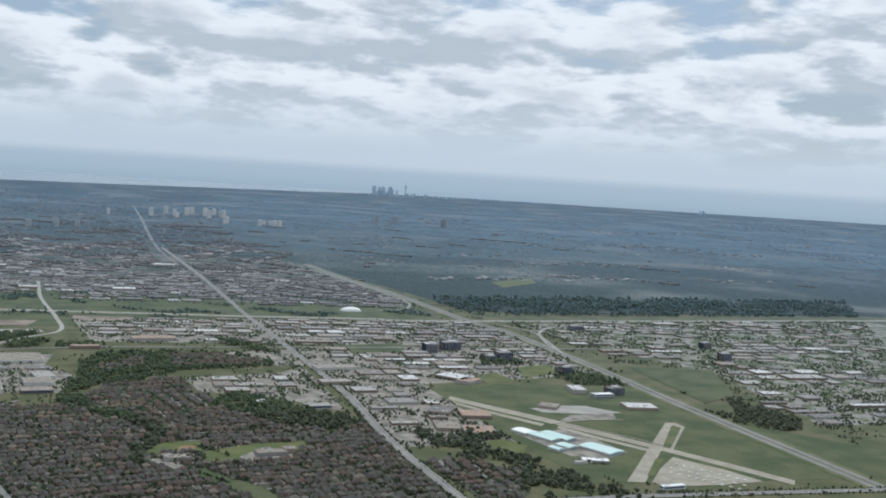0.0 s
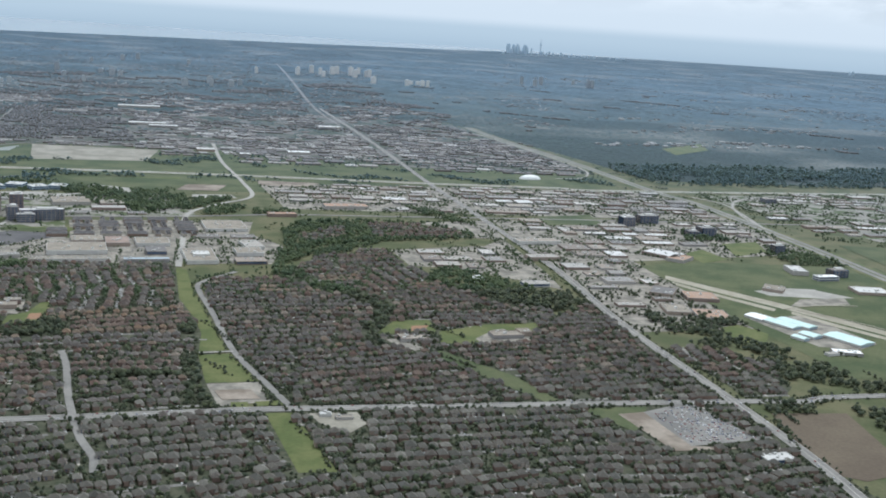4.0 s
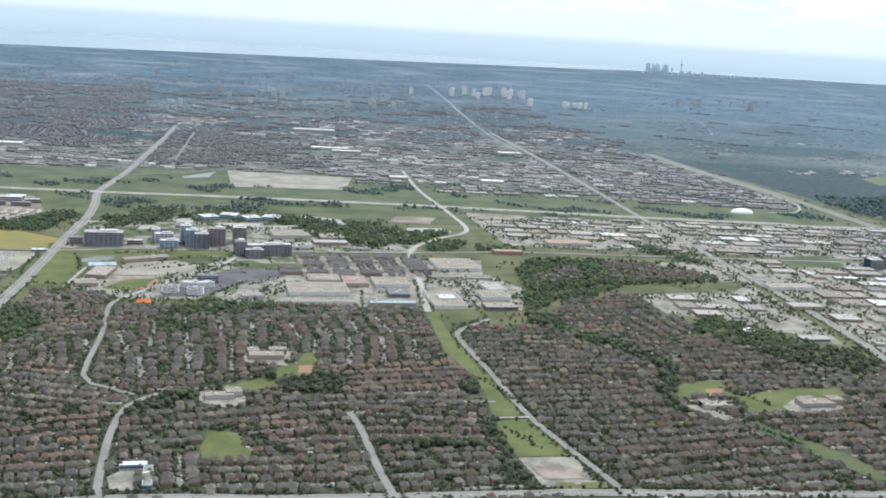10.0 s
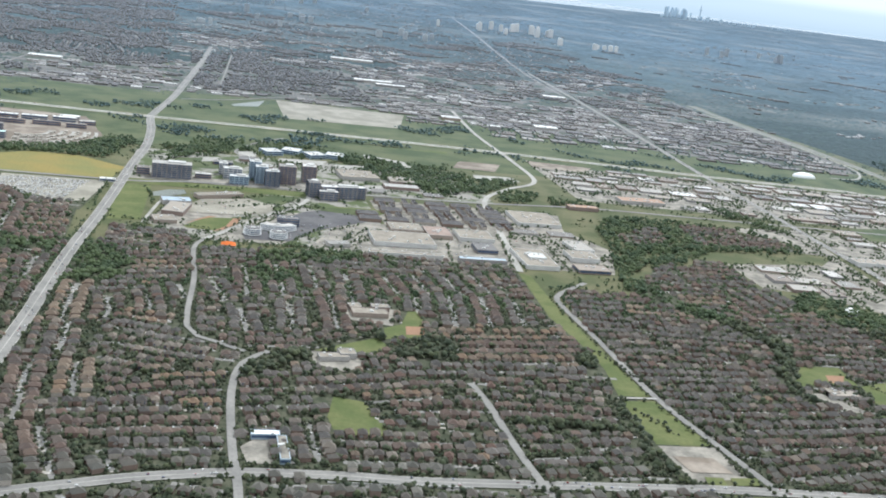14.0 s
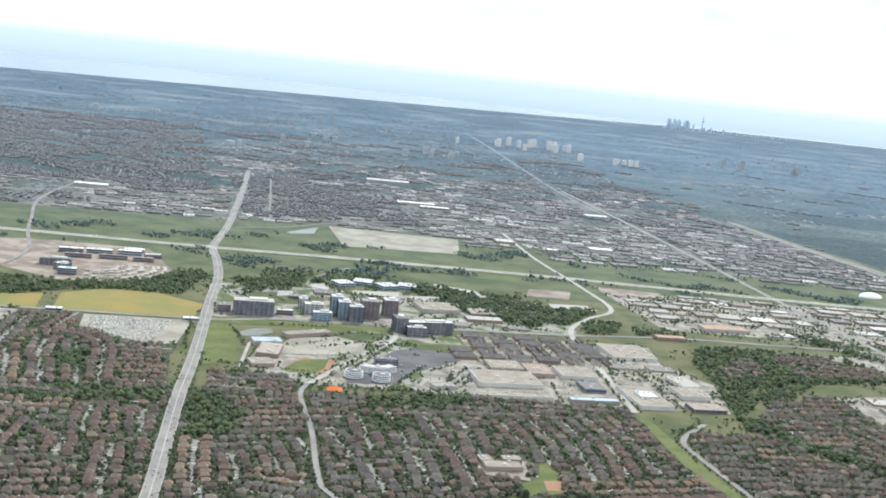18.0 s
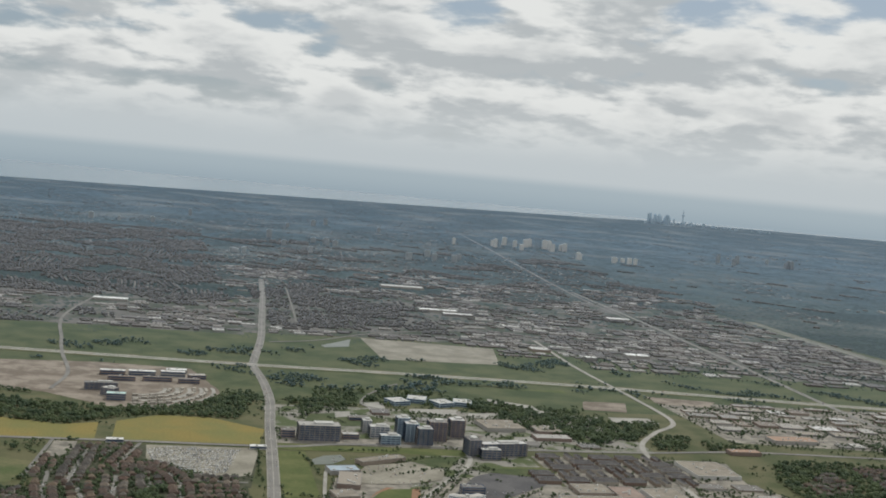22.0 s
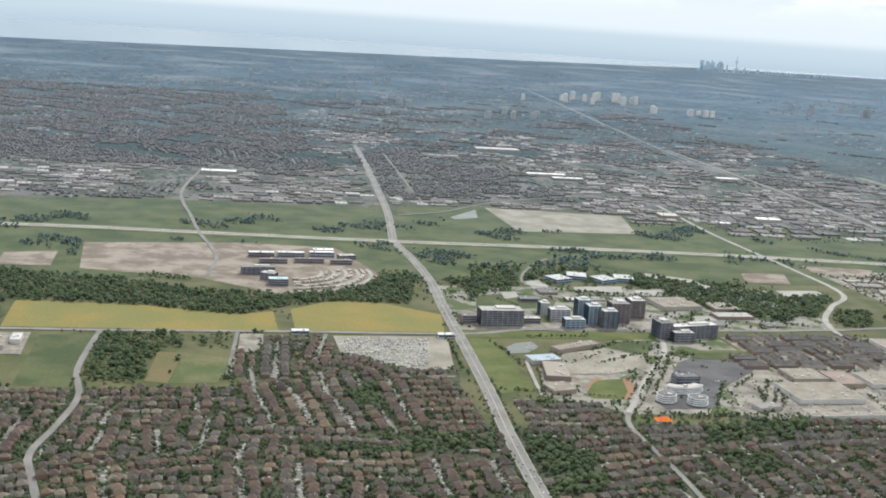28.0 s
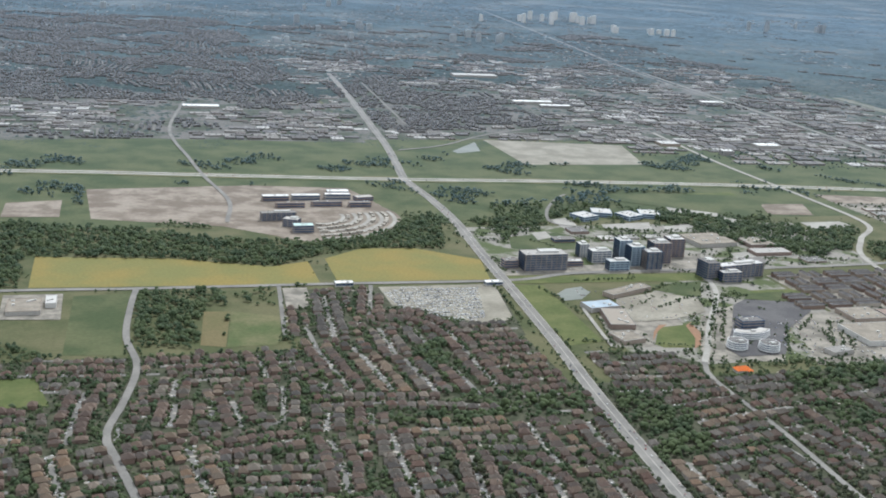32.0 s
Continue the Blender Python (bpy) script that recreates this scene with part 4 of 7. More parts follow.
FIELDS = [
    ("crop_field", "yellow", [(-349.1, 305.4), (-348.9, 345.5), (-298.4, 339.0), (-260.2, 324.6), (-244.7, 330.5), (-244.9, 300.0)], "ripe yellow crop field bordered by woods"),
    ("crop_field", "yellow", [(-237.2, 334.0), (-219.0, 348.0), (-196.0, 346.3), (-173.0, 327.0), (-177.7, 299.4), (-238.1, 301.5)], "ripe yellow crop field beside the wide road"),
    ("grass_corridor", "grass", [(-15.1, 181.3), (-10.8, 179.0), (-12.3, 139.3), (-11.4, 99.7), (-10.2, 57.0), (-19.8, 57.0), (-16.4, 78.0), (-16.4, 98.7), (-19.0, 128.0)], "mown green utility corridor between the houses"),
    ("grass_corridor", "grass", [(-20.4, 53.2), (-9.9, 53.4), (-5.2, 24.0), (-21.5, 24.2)], "mown green corridor with a clump of trees"),
    ("grass_corridor", "grass", [(-8.3, -4.8), (-0.4, -5.4), (2.4, -49.6), (-7.6, -48.6)], "mown green utility corridor between the houses"),
    ("gravel_lot", "lot", [(-21.5, 23.4), (-5.4, 23.0), (-4.6, 5.0), (-20.5, 2.6)], "pale empty gravel parking lot"),
    ("school_field", "grass", [(-106.0, 84.0), (-99.3, 88.9), (-84.7, 97.9), (-82.4, 89.4), (-89.1, 81.6), (-93.4, 82.9)], "mown school field ringed by trees"),
    ("school_field", "grass", [(-69.8, 126.2), (-64.9, 126.5), (-69.5, 100.0), (-82.8, 96.9), (-81.1, 107.5), (-74.7, 111.6)], "mown school field round an orange diamond"),
    ("park", "grass", [(-104.3, 49.6), (-96.5, 46.2), (-92.1, 24.9), (-106.6, 25.2), (-107.5, 36.0)], "small green park among the houses"),
    ("park", "grass", [(43.6, 69.2), (56.9, 88.4), (71.1, 88.9), (68.3, 69.3), (60.8, 73.4)], "mown park with a worn ball diamond"),
    ("park", "grass", [(69.8, 72.3), (89.7, 79.9), (112.3, 80.6), (109.1, 67.6), (81.0, 55.5), (65.7, 57.4)], "mown school field ringed by trees"),
    ("ball_field", "grass", [(-144.7, 221.6), (-135.6, 237.7), (-123.6, 239.3), (-128.3, 222.3), (-132.8, 216.8), (-143.2, 218.1)], "green ball field with an orange clay edge"),
    ("meadow", "grass", [(-174.0, 291.6), (-159.3, 290.2), (-161.6, 226.5), (-174.4, 224.3)], "green vacant meadow beside the wide road"),
    ("meadow", "meadow", [(-335.4, 235.9), (-333.5, 294.0), (-313.4, 295.2), (-317.9, 248.7), (-317.3, 233.5)], "green meadow with scattered bushes"),
    ("tilled_field", "tilled", [(-294.1, 239.5), (-290.5, 272.5), (-281.5, 271.5), (-286.4, 237.0)], "brown tilled field beside the houses"),
    ("tilled_field", "dry_grass", [(-286.0, 236.9), (-281.1, 271.4), (-265.5, 264.9), (-268.5, 237.3)], "green and yellow field"),
    ("building_site", "soil", [(-331.6, 463.7), (-251.7, 471.0), (-202.0, 463.0), (-193.0, 424.1), (-195.0, 394.5), (-203.5, 374.2), (-238.3, 359.1), (-272.8, 388.0), (-328.8, 404.5)], "bare pale building site with mud tracks"),
    ("site_pad", "soil", [(-231 + 42 * math.cos(math.radians(a)), 404 + 42 * math.sin(math.radians(a))) for a in range(-118, 31, 8)], "pale levelled pad of the building site"),
    ("stone_yard", "gravel", [(-80.8, 607.2), (12.0, 589.5), (-2.5, 524.7), (-80.8, 524.5)], "pale gravel yard behind the expressway"),
    ("pond", "pond", [(-114.4, 566.7), (-89.4, 598.6), (-95.7, 567.1), (-112.9, 559.4)], "small pale pond"),
    ("brown_field", "brown", [(146.0, -27.5), (152.9, -28.5), (171.5, -31.2), (158.3, -76.1), (140.0, -80.0), (134.6, -74.7), (139.1, -50.1)], "dark brown ploughed field"),
    ("airfield", "meadow", [(210.1, 176.7), (238.1, 186.0), (344.5, 166.9), (322.0, 90.9), (400, -40), (330, -20), (199.1, -0.1), (200.7, 64.4)], "open green airfield"),
    ("diamond", "clay", [(-73.6, 110.0), (-67.1, 110.3), (-69.0, 102.1), (-74.9, 101.9)], "orange clay ball diamond"),
    ("diamond", "clay", [(61.8, 81.1), (68.6, 81.0), (64.9, 74.9), (59.5, 74.2)], "worn clay ball diamond"),
    ("hangar_apron", "lot", [(207.6, 77.5), (237.7, 81.8), (240.0, 38.3), (227.3, 32.0), (212.0, 37.4)], "grey paved apron round the hangars"),
    ("hangar_apron", "concrete", [(240.8, 124.2), (260.8, 128.1), (304.7, 116.9), (303.1, 107.9), (266.8, 107.6), (243.0, 114.9)], "pale paved apron beyond the runway"),
    ("hangar_apron", "lot", [(254.2, 107.6), (278.2, 107.8), (272.7, 96.5), (240.6, 96.0)], "grey paved apron beyond the runway"),
    ("runway", "runway", [(212.6, 156.4), (223.0, 134.2), (239.9, 99.7), (259.7, 49.5), (274.1, 12.9), (283.4, -14.0), (278.4, -19.2), (269.0, 7.1), (255.2, 43.5), (234.1, 92.7), (218.6, 126.0), (208.3, 149.0)], "long pale concrete runway"),
    ("taxiway", "runway", [(209.0, 144.8), (216.7, 122.6), (230.8, 92.3), (227.1, 88.5), (214.3, 118.2), (206.0, 140.1)], "pale concrete taxiway beside the runway"),
    ("taxiway", "runway", [(235.6, 87.9), (242.5, 66.7), (253.4, 41.0), (250.4, 37.8), (239.4, 62.1), (232.6, 84.0)], "pale concrete taxiway beside the runway"),
    ("airport_apron", "runway", [(255.6, 28.1), (264.9, 5.5), (269.4, -12.2), (249.4, -12.8), (226.7, -10.2), (222.6, -3.8), (238.8, 13.4)], "pale concrete apron with parked aircraft"),
    ("cross_runway", "runway", [(292.9, 85.1), (297.7, 84.1), (220.0, -3.2), (213.3, -0.8)], "short wide pale concrete runway"),
    ("taxiway", "runway", [(297.7, 84.1), (297.4, 75.9), (262.0, 37.1), (260.5, 37.4), (293.2, 73.4), (293.2, 79.2)], "narrow pale concrete taxiway"),
    ("dry_strip", "dry_grass", [(292.3, 79.3), (292.9, 73.4), (269.3, 47.3), (263.9, 46.5)], "dry brown grass between the runways"),
    ("grass_strip", "grass", [(245.8, 26.8), (249.4, 25.9), (229.1, 4.1), (226.4, 4.8)], "small grass strip beside the apron"),
    ("pond", "pond", [(-158.3, 277.9), (-152.2, 284.4), (-144.7, 286.5), (-143.8, 279.2), (-150.5, 271.5), (-157.9, 270.2)], "small pale pond ringed by trees"),
    ("ball_field_edge", "clay", [(-120.9, 241.5), (-122.9, 230.3), (-129.1, 218.5), (-133.1, 215.7), (-127.7, 225.1), (-124.5, 238.2)], "orange clay edge of a ball field"),
    ("ball_field_edge", "clay", [(-143.9, 224.8), (-139.5, 233.4), (-134.3, 240.0), (-131.0, 240.2), (-135.8, 235.9), (-139.7, 231.1)], "thin orange clay edge of a ball field"),
    ("lawn", "grass", [(-77.1, 274.6), (-58.1, 274.9), (-53.9, 268.6), (-63.1, 257.3), (-82.9, 257.4)], "green lawn among the dark-roofed terraces"),
    ("lawn", "meadow", [(-115.3, 285.9), (-91.1, 288.9), (-102.1, 268.4), (-116.0, 278.4), (-122.8, 279.6)], "rough green lawn beside the condominiums"),
    ("lawn", "meadow", [(-148.4, 361.7), (-122.7, 368.0), (-111.6, 354.3), (-118.8, 340.5), (-141.2, 337.6), (-153.6, 343.1)], "rough green lawn behind the office blocks"),
    ("lawn", "grass", [(-169.1, 302.4), (-85.4, 299.5), (-89.5, 289.5), (-171.3, 292.8)], "mown verge along the main road"),
    ("meadow", "meadow", [(285.8, 141.2), (298.5, 134.6), (306.4, 103.4), (290.9, 91.5), (283.3, 108.0), (273.8, 122.9)], "green meadow beside the airfield"),
    ("lawn", "grass", [(250.5, 204.5), (268.6, 215.2), (268.8, 189.9), (249.0, 182.2)], "green lawn round the glass offices"),
    ("lawn", "grass", [(289.7, 229.8), (315.9, 235.2), (305.8, 209.2), (278.0, 196.6)], "green lawn round the glass offices"),
    ("office_lot", "concrete", [(-116.6, 391.8), (-106.6, 395.0), (-107.2, 380.5), (-116.3, 373.2)], "pale parking lot behind the offices"),
    ("office_lot", "concrete", [(-135.2, 367.6), (-127.2, 370.4), (-128.5, 359.2), (-136.6, 355.5)], "pale parking lot behind the offices"),
    ("office_lot", "concrete", [(-94.4, 381.2), (-68.0, 383.8), (-72.5, 370.7), (-96.5, 372.6)], "pale parking lot behind the offices"),
    ("office_lot", "concrete", [(-64.2, 375.9), (-47.6, 378.7), (-51.8, 364.6), (-67.8, 365.2)], "pale parking lot behind the offices"),
    ("office_lot", "concrete", [(-42.4, 418.1), (-31.4, 420.6), (-21.7, 407.7), (-21.7, 389.5), (-12.4, 383.4), (-23.0, 381.4), (-31.2, 395.7), (-45.8, 404.4)], "long curved pale parking lot among trees"),
    ("vacant_lot", "concrete", [(14.0, 379.2), (37.2, 379.7), (39.2, 368.1), (12.6, 366.8)], "pale vacant lot beside the bending road"),
    ("office_lot", "concrete", [(-55.2, 327.8), (-24.8, 331.0), (-28.6, 319.9), (-57.4, 318.7)], "pale parking lot on the main road"),
    ("meadow", "grass", [(-63.2, 440.7), (13.3, 447.5), (12.1, 426.7), (-2.3, 392.6), (-15.3, 395.3), (-22.3, 412.8), (-38.1, 427.1)], "long bright meadow along the expressway"),
    ("grass_corridor", "meadow", [(56.8, 47.1), (62.5, 48.6), (77.9, 18.6), (83.0, -6.4), (77.9, -7.4), (69.6, 13.8)], "green strip between the rows of houses"),
    ("park", "meadow", [(86.2, -14.5), (108.6, -16.1), (94.0, -36.2)], "green strip along the avenue"),
    ("school_yard", "lot", [(80.2, 61.6), (92.5, 72.9), (103.3, 65.1), (99.2, 54.4), (81.5, 52.5)], "pale school yard"),
    ("school_yard", "lot", [(46.7, 64.5), (56.8, 64.5), (57.8, 51.4), (51.6, 48.8)], "pale school parking lot"),
    ("school_yard", "lot", [(-106.8, 83.6), (-93.6, 81.3), (-91.4, 75.1), (-98.5, 67.1), (-107.3, 73.5)], "pale school parking lot"),
    ("school_yard", "lot", [(-92.9, 114.4), (-90.4, 128.2), (-73.7, 126.4), (-77.9, 109.3)], "pale school yard"),
    ("car_yard", "street", [(105.0, -20.5), (124.7, -14.0), (128.5, -47.6), (105.0, -48.7)], "parking yard full of cars"),
    ("mud_yard", "soil", [(96.0, -21.0), (105.0, -20.5), (105.0, -48.7), (121.2, -53.0), (98.0, -51.5)], "bare brown earth beside the parking yard"),
    ("pale_verge", "soil", [(-366.7, 409.5), (-366.3, 436.1), (-342.0, 440.8), (-342.1, 408.3)], "dry pale verge beside the building site"),
    ("vacant_lot", "soil", [(14.8, 418.7), (40.3, 417.7), (30.8, 392.8), (6.3, 396.4)], "bare pale vacant lot"),
    ("vacant_lot", "soil", [(62.4, 440.2), (104.3, 431.8), (92.2, 415.7), (62.9, 419.5)], "bare pale vacant lot"),
    ("meadow", "meadow", [(-172.3, 399.6), (-155.4, 427.9), (-139.7, 421.2), (-144.4, 398.1), (-160.7, 391.3)], "green meadow beside the ramp"),
    ("meadow", "meadow", [(-59.7, 448.1), (-4.6, 442.3), (29.5, 434.3), (-6.8, 391.1), (-38.2, 410.8), (-67.4, 430.9)], "long green meadow along the expressway"),
    ("meadow", "meadow", [(212.7, 311.8), (251.0, 318.9), (243.8, 285.6), (206.7, 284.3)], "green vacant meadow among flat roofs"),
    ("meadow", "meadow", [(365.1, 224.6), (418.6, 210.6), (377.6, 138.4), (344.7, 120.9)], "green meadow along the expressway"),
    ("lawn", "grass", [(186.0, 66.0), (197.0, 70.0), (202.0, 56.0), (190.0, 40.0), (183.0, 50.0)], "bright green lawn between trees by the hangars"),
    ("plaza_lot", "lot", [(-130.4, 16.8), (-127.0, 21.0), (-121.5, 21.0), (-121.5, 8.2), (-129.0, 8.0)], "pale parking lot of a corner plaza"),
    ("school_field", "grass", [(-366.0, 219.0), (-342.1, 218.0), (-337.5, 197.7), (-366.0, 196.8)], "mown green field beside the houses"),
    ("parking_lot", "lot", [(-260.0, 296.0), (-251.0, 296.0), (-253.0, 272.0), (-262.0, 272.0)], "small parking lot behind a row of houses"),
    ("works_yard", "lot", [(-356.8, 297.0), (-337.0, 297.0), (-337.0, 269.0), (-356.5, 271.0)], "pale yard round the workshops"),
    ("lawn", "grass", [(-16.6, 5.4), (-11.6, 4.9), (-12.4, 0.7), (-17.2, 0.8)], "small green lawn in front of the gravel lot"),
    ("lawn", "grass", [(-9.7, 5.0), (-2.2, 5.0), (-1.9, 1.0), (-10.2, 0.8)], "small green lawn in front of the gravel lot"),
    ("worn_pad", "soil", [(-20.0, 16.9), (-9.0, 16.3), (-7.6, 7.4), (-18.8, 7.8)], "worn brown pad in the gravel lot"),
    ("plaza_lot", "gravel", [(4.0, -7.0), (5.0, -14.5), (9.8, -23.5), (12.0, -24.0), (18.4, -17.8), (18.0, -8.0)], "pale parking lot of a corner plaza"),
    ("paved_yard", "dark_asphalt", [(-105.0, 239.8), (-90.4, 228.0), (-67.4, 247.2), (-59.5, 259.0), (-66.0, 258.8), (-85.7, 264.0), (-94.0, 258.0)], "dark fresh asphalt yard beside the terraces"),
    ("paved_yard", "dark_asphalt", [(-103.5, 206.8), (-89.8, 227.6), (-105.6, 238.0), (-121.6, 214.6), (-120.8, 206.5)], "dark asphalt yard round the curved offices"),
    ("garden", "meadow", [(-85.7, 264.6), (-66.3, 259.4), (-63.6, 272.1), (-79.9, 270.7)], "rough green garden behind the dark yard"),
    ("school_lot", "gravel", [(-144.3, 244.1), (-126.4, 244.8), (-109.3, 251.5), (-103.8, 266.0), (-116.4, 277.0), (-136.9, 270.3), (-142.1, 259.4)], "pale school parking lot"),
    ("bright_field", "grass", [(514.6, 698.4), (592.7, 753.6), (567.2, 695.5), (501.1, 647.3)], "bright green field among the far woods"),
]
for name, mat, width, line, label in ROADS:
    if name in ("highway", "expressway"):
        tagged(new("verge", mesh_from("verge", *ribbon_arrays(resample(line, 5.0), width + 6.0, 0.204 if name == "highway" else 0.207), ["dry_grass"])), "dry grass verge along the expressway", "verge", kind="structure")
for k, (name, mat, pts, label) in enumerate(FIELDS):
    sheet(name, pts, 0.05 + 0.002 * k, mat, label, "field")
    paint(pts, OPEN)
for name, mat, width, line, label in ROADS:
    paint_line(line, width + 14 if name == 'expressway_stretch' else width)


def trim_plan():
    """The built-up land is filled only within this stretch of the plain."""
    gx, gy = np.meshgrid(np.arange(X0, X0 + NX) + 0.5, np.arange(Y0, Y0 + NY) + 0.5)
    near_edge = np.interp(gx, [-420, -350, -310, -250, -215, -185, -140, -50, 44, 160, 320, 900], [100, 96, 90, 48, 15, -32, -44, -62, -78, -108, -112, 600])
    keep = (gy > near_edge) & (gx > -385 - 0.14 * (gy - 250)) & (gx < 1.08 * gy + 370)
    land[~keep] = OPEN


trim_plan()

# ---- houses ----
rng = np.random.default_rng(7)


def block_map(size, seed):
    """Cuts the map into irregular blocks, each with its own street direction."""
    g = np.random.default_rng(seed)
    gx, gy = np.meshgrid(np.arange(X0, X0 + NX) + 0.5, np.arange(Y0, Y0 + NY) + 0.5)
    wx, wy = gx + 5 * np.sin(gy / 17) + 3 * np.sin(gx / 11), gy + 5 * np.sin(gx / 19) + 3 * np.sin(gy / 13)
    ci, cj = np.floor((wx - X0) / size).astype(int), np.floor((wy - Y0) / (size * 0.8)).astype(int)
    nx, ny = ci.max() + 3, cj.max() + 3
    sx = (np.arange(nx)[None] - 0.5 + g.uniform(-0.3, 0.3, (ny, nx))) * size + X0
    sy = (np.arange(ny)[:, None] - 0.5 + g.uniform(-0.3, 0.3, (ny, nx))) * size * 0.8 + Y0
    best, ident = np.full(gx.shape, 1e9), np.zeros(gx.shape, np.int32)
    for dj in (0, 1, 2):
        for di in (0, 1, 2):
            i, j = np.clip(ci + di, 0, nx - 1), np.clip(cj + dj, 0, ny - 1)
            dist = (wx - sx[j, i]) ** 2 + (wy - sy[j, i]) ** 2
            nearer = dist < best
            best[nearer] = dist[nearer]
            ident[nearer] = (j * nx + i)[nearer]
    edge = np.zeros(gx.shape, bool)
    for ax in (0, 1):
        edge |= (ident != np.roll(ident, 1, ax)) | (ident != np.roll(ident, -1, ax))
    return ident, edge, sx.ravel(), sy.ravel()


ident, edge, seed_x, seed_y = block_map(46, 5)


def lookup(grid, x, y):
    return grid[np.clip(np.asarray(y).astype(int) - Y0, 0, NY - 1), np.clip(np.asarray(x).astype(int) - X0, 0, NX - 1)]


STREETS = []


def street(*line):
    """A street of the subdivisions that has a known course."""
    STREETS.append(resample(line, 0.8))


street((-302.8, 165.4), (-301.3, 150.4), (-299.2, 136.6))
street((-266.4, 164.2), (-266.3, 150.4), (-267.6, 134.9))
street((-250.1, 165.7), (-251.3, 145.0), (-252.1, 126.8))
street((-246.9, 283.8), (-251.1, 238.1))
street((-226.5, 296.6), (-234.8, 260.0))
street((-260.9, 298.9), (-266.7, 244.0))
street((-235.2, 260.0), (-223.3, 259.0), (-215.0, 250.9), (-211.3, 234.2), (-211.3, 213.0), (-210.6, 193.7))
street((-336.6, 166.6), (-331.8, 138.5))
street((-304.2, 193.9), (-306.8, 178.5))
street((-288.9, 194.1), (-288.1, 176.2))
street((-277.4, 229.0), (-277.2, 209.5))
street((-266.9, 188.2), (-239.4, 185.7), (-207.7, 177.7))
street((-301.1, 153.5), (-284.6, 152.2), (-266.4, 149.7))
street((-210.5, 166.3), (-211.7, 151.5), (-211.1, 141.1))
street((-194.0, 164.2), (-194.7, 152.9), (-194.9, 142.3))
street((-232.4, 149.1), (-236.3, 124.5))
street((-222.1, 142.6), (-216.9, 135.4), (-217.0, 120.2))
street((-95.8, 140.1), (-95.8, 121.9), (-96.5, 100.0))
street((-109.8, 127.1), (-111.2, 102.1))
street((-126.3, 120.4), (-124.9, 96.5))
street((-86.8, 153.8), (-87.9, 131.3))
street((-84.7, 69.4), (-46.8, 72.2), (-15.4, 70.4))
street((-89.3, 40.2), (-56.1, 42.2), (-26.2, 39.8))
street((-105.8, 21.0), (-77.4, 21.1), (-47.4, 22.1))
street((-112.8, 30.9), (-112.9, 19.5), (-112.4, 9.0))


def street_rows():
    """Places and turns of houses on both sides of each street, and the streets themselves."""
    spots, lanes, reserved = [], [], np.zeros((NY, NX), bool)

    def along(line, size, margin):
        """Houses on both sides of one street, of one builder's palette."""
        lanes.append(line[::2])
        step, keep = 2.45 * size, rng.uniform(0.88, 0.99)
        palette = rng.choice(4, p=(0.26, 0.44, 0.10, 0.20) if line[0][0] < -185 else (0.40, 0.22, 0.28, 0.10))
        for side in (-1, 1):
            q = int(rng.integers(0, 3))
            while q < len(line) - 1:
                d = line[min(q + 1, len(line) - 1)] - line[max(q - 1, 0)]
                d /= np.linalg.norm(d) + 1e-9
                nrm = np.array([-d[1], d[0]]) * side
                p = line[q] + nrm * (2.95 * size + rng.uniform(-0.4, 0.4))
                if code_at(*p) in (ROWS_X, ROWS_Y) and not (margin and lookup(edge, *p)) and not lookup(reserved, *p) and rng.random() < keep:
                    spots.append((p[0], p[1], math.atan2(nrm[1], nrm[0]) - math.pi / 2 + rng.normal(0, 0.08), size * rng.uniform(0.93, 1.07), palette))
                q += max(2, int(round(step / 0.8 + rng.uniform(-0.35, 0.75))))

    for line in STREETS:
        along(line, 1.12, False)
    for line in STREETS:
        for x, y in line:
            i, j = int(y) - Y0, int(x) - X0
            reserved[i - 5:i + 6, j - 5:j + 6] = True
    s = np.arange(-48, 48, 0.8)
    for b in np.unique(ident[(land == ROWS_X) | (land == ROWS_Y)]):
        cx, cy = seed_x[b], seed_y[b]
        mode = code_at(cx, cy)
        size = 1.15 if cy < 8 else 1.10 if cy < 400 else 1.0
        spacing = 9.0 * size + 2.2
        turned = rng.random() < (0.85 if mode == ROWS_Y else 0.16)
        ang = (math.pi / 2 if turned else 0.0) + rng.normal(0, 0.1)
        amp, wave, ph = rng.uniform(0.5, 3.0) * (2.0 if cy < 8 else 1.2), rng.uniform(20, 34) * (0.75 if cy < 8 else 1.0), rng.uniform(0, 6.28)
        ca, sa = math.cos(ang), math.sin(ang)
        for v in np.arange(-44 + rng.uniform(0, spacing), 44, spacing):
            lv = v + amp * np.sin(s / wave + ph)
            line = np.column_stack([cx + s * ca - lv * sa, cy + s * sa + lv * ca])
            ok = np.isin(code_at(line[:, 0], line[:, 1]), (ROWS_X, ROWS_Y)) & (lookup(ident, line[:, 0], line[:, 1]) == b) & ~lookup(reserved, line[:, 0], line[:, 1])
            edges = np.flatnonzero(np.diff(np.concatenate([[0], ok.astype(int), [0]])))
            for p0, p1 in zip(edges[::2], edges[1::2]):
                if p1 - p0 >= 6:
                    along(line[p0:p1], size, True)
    return np.array(spots).reshape(-1, 5), lanes


spots, lanes = street_rows()


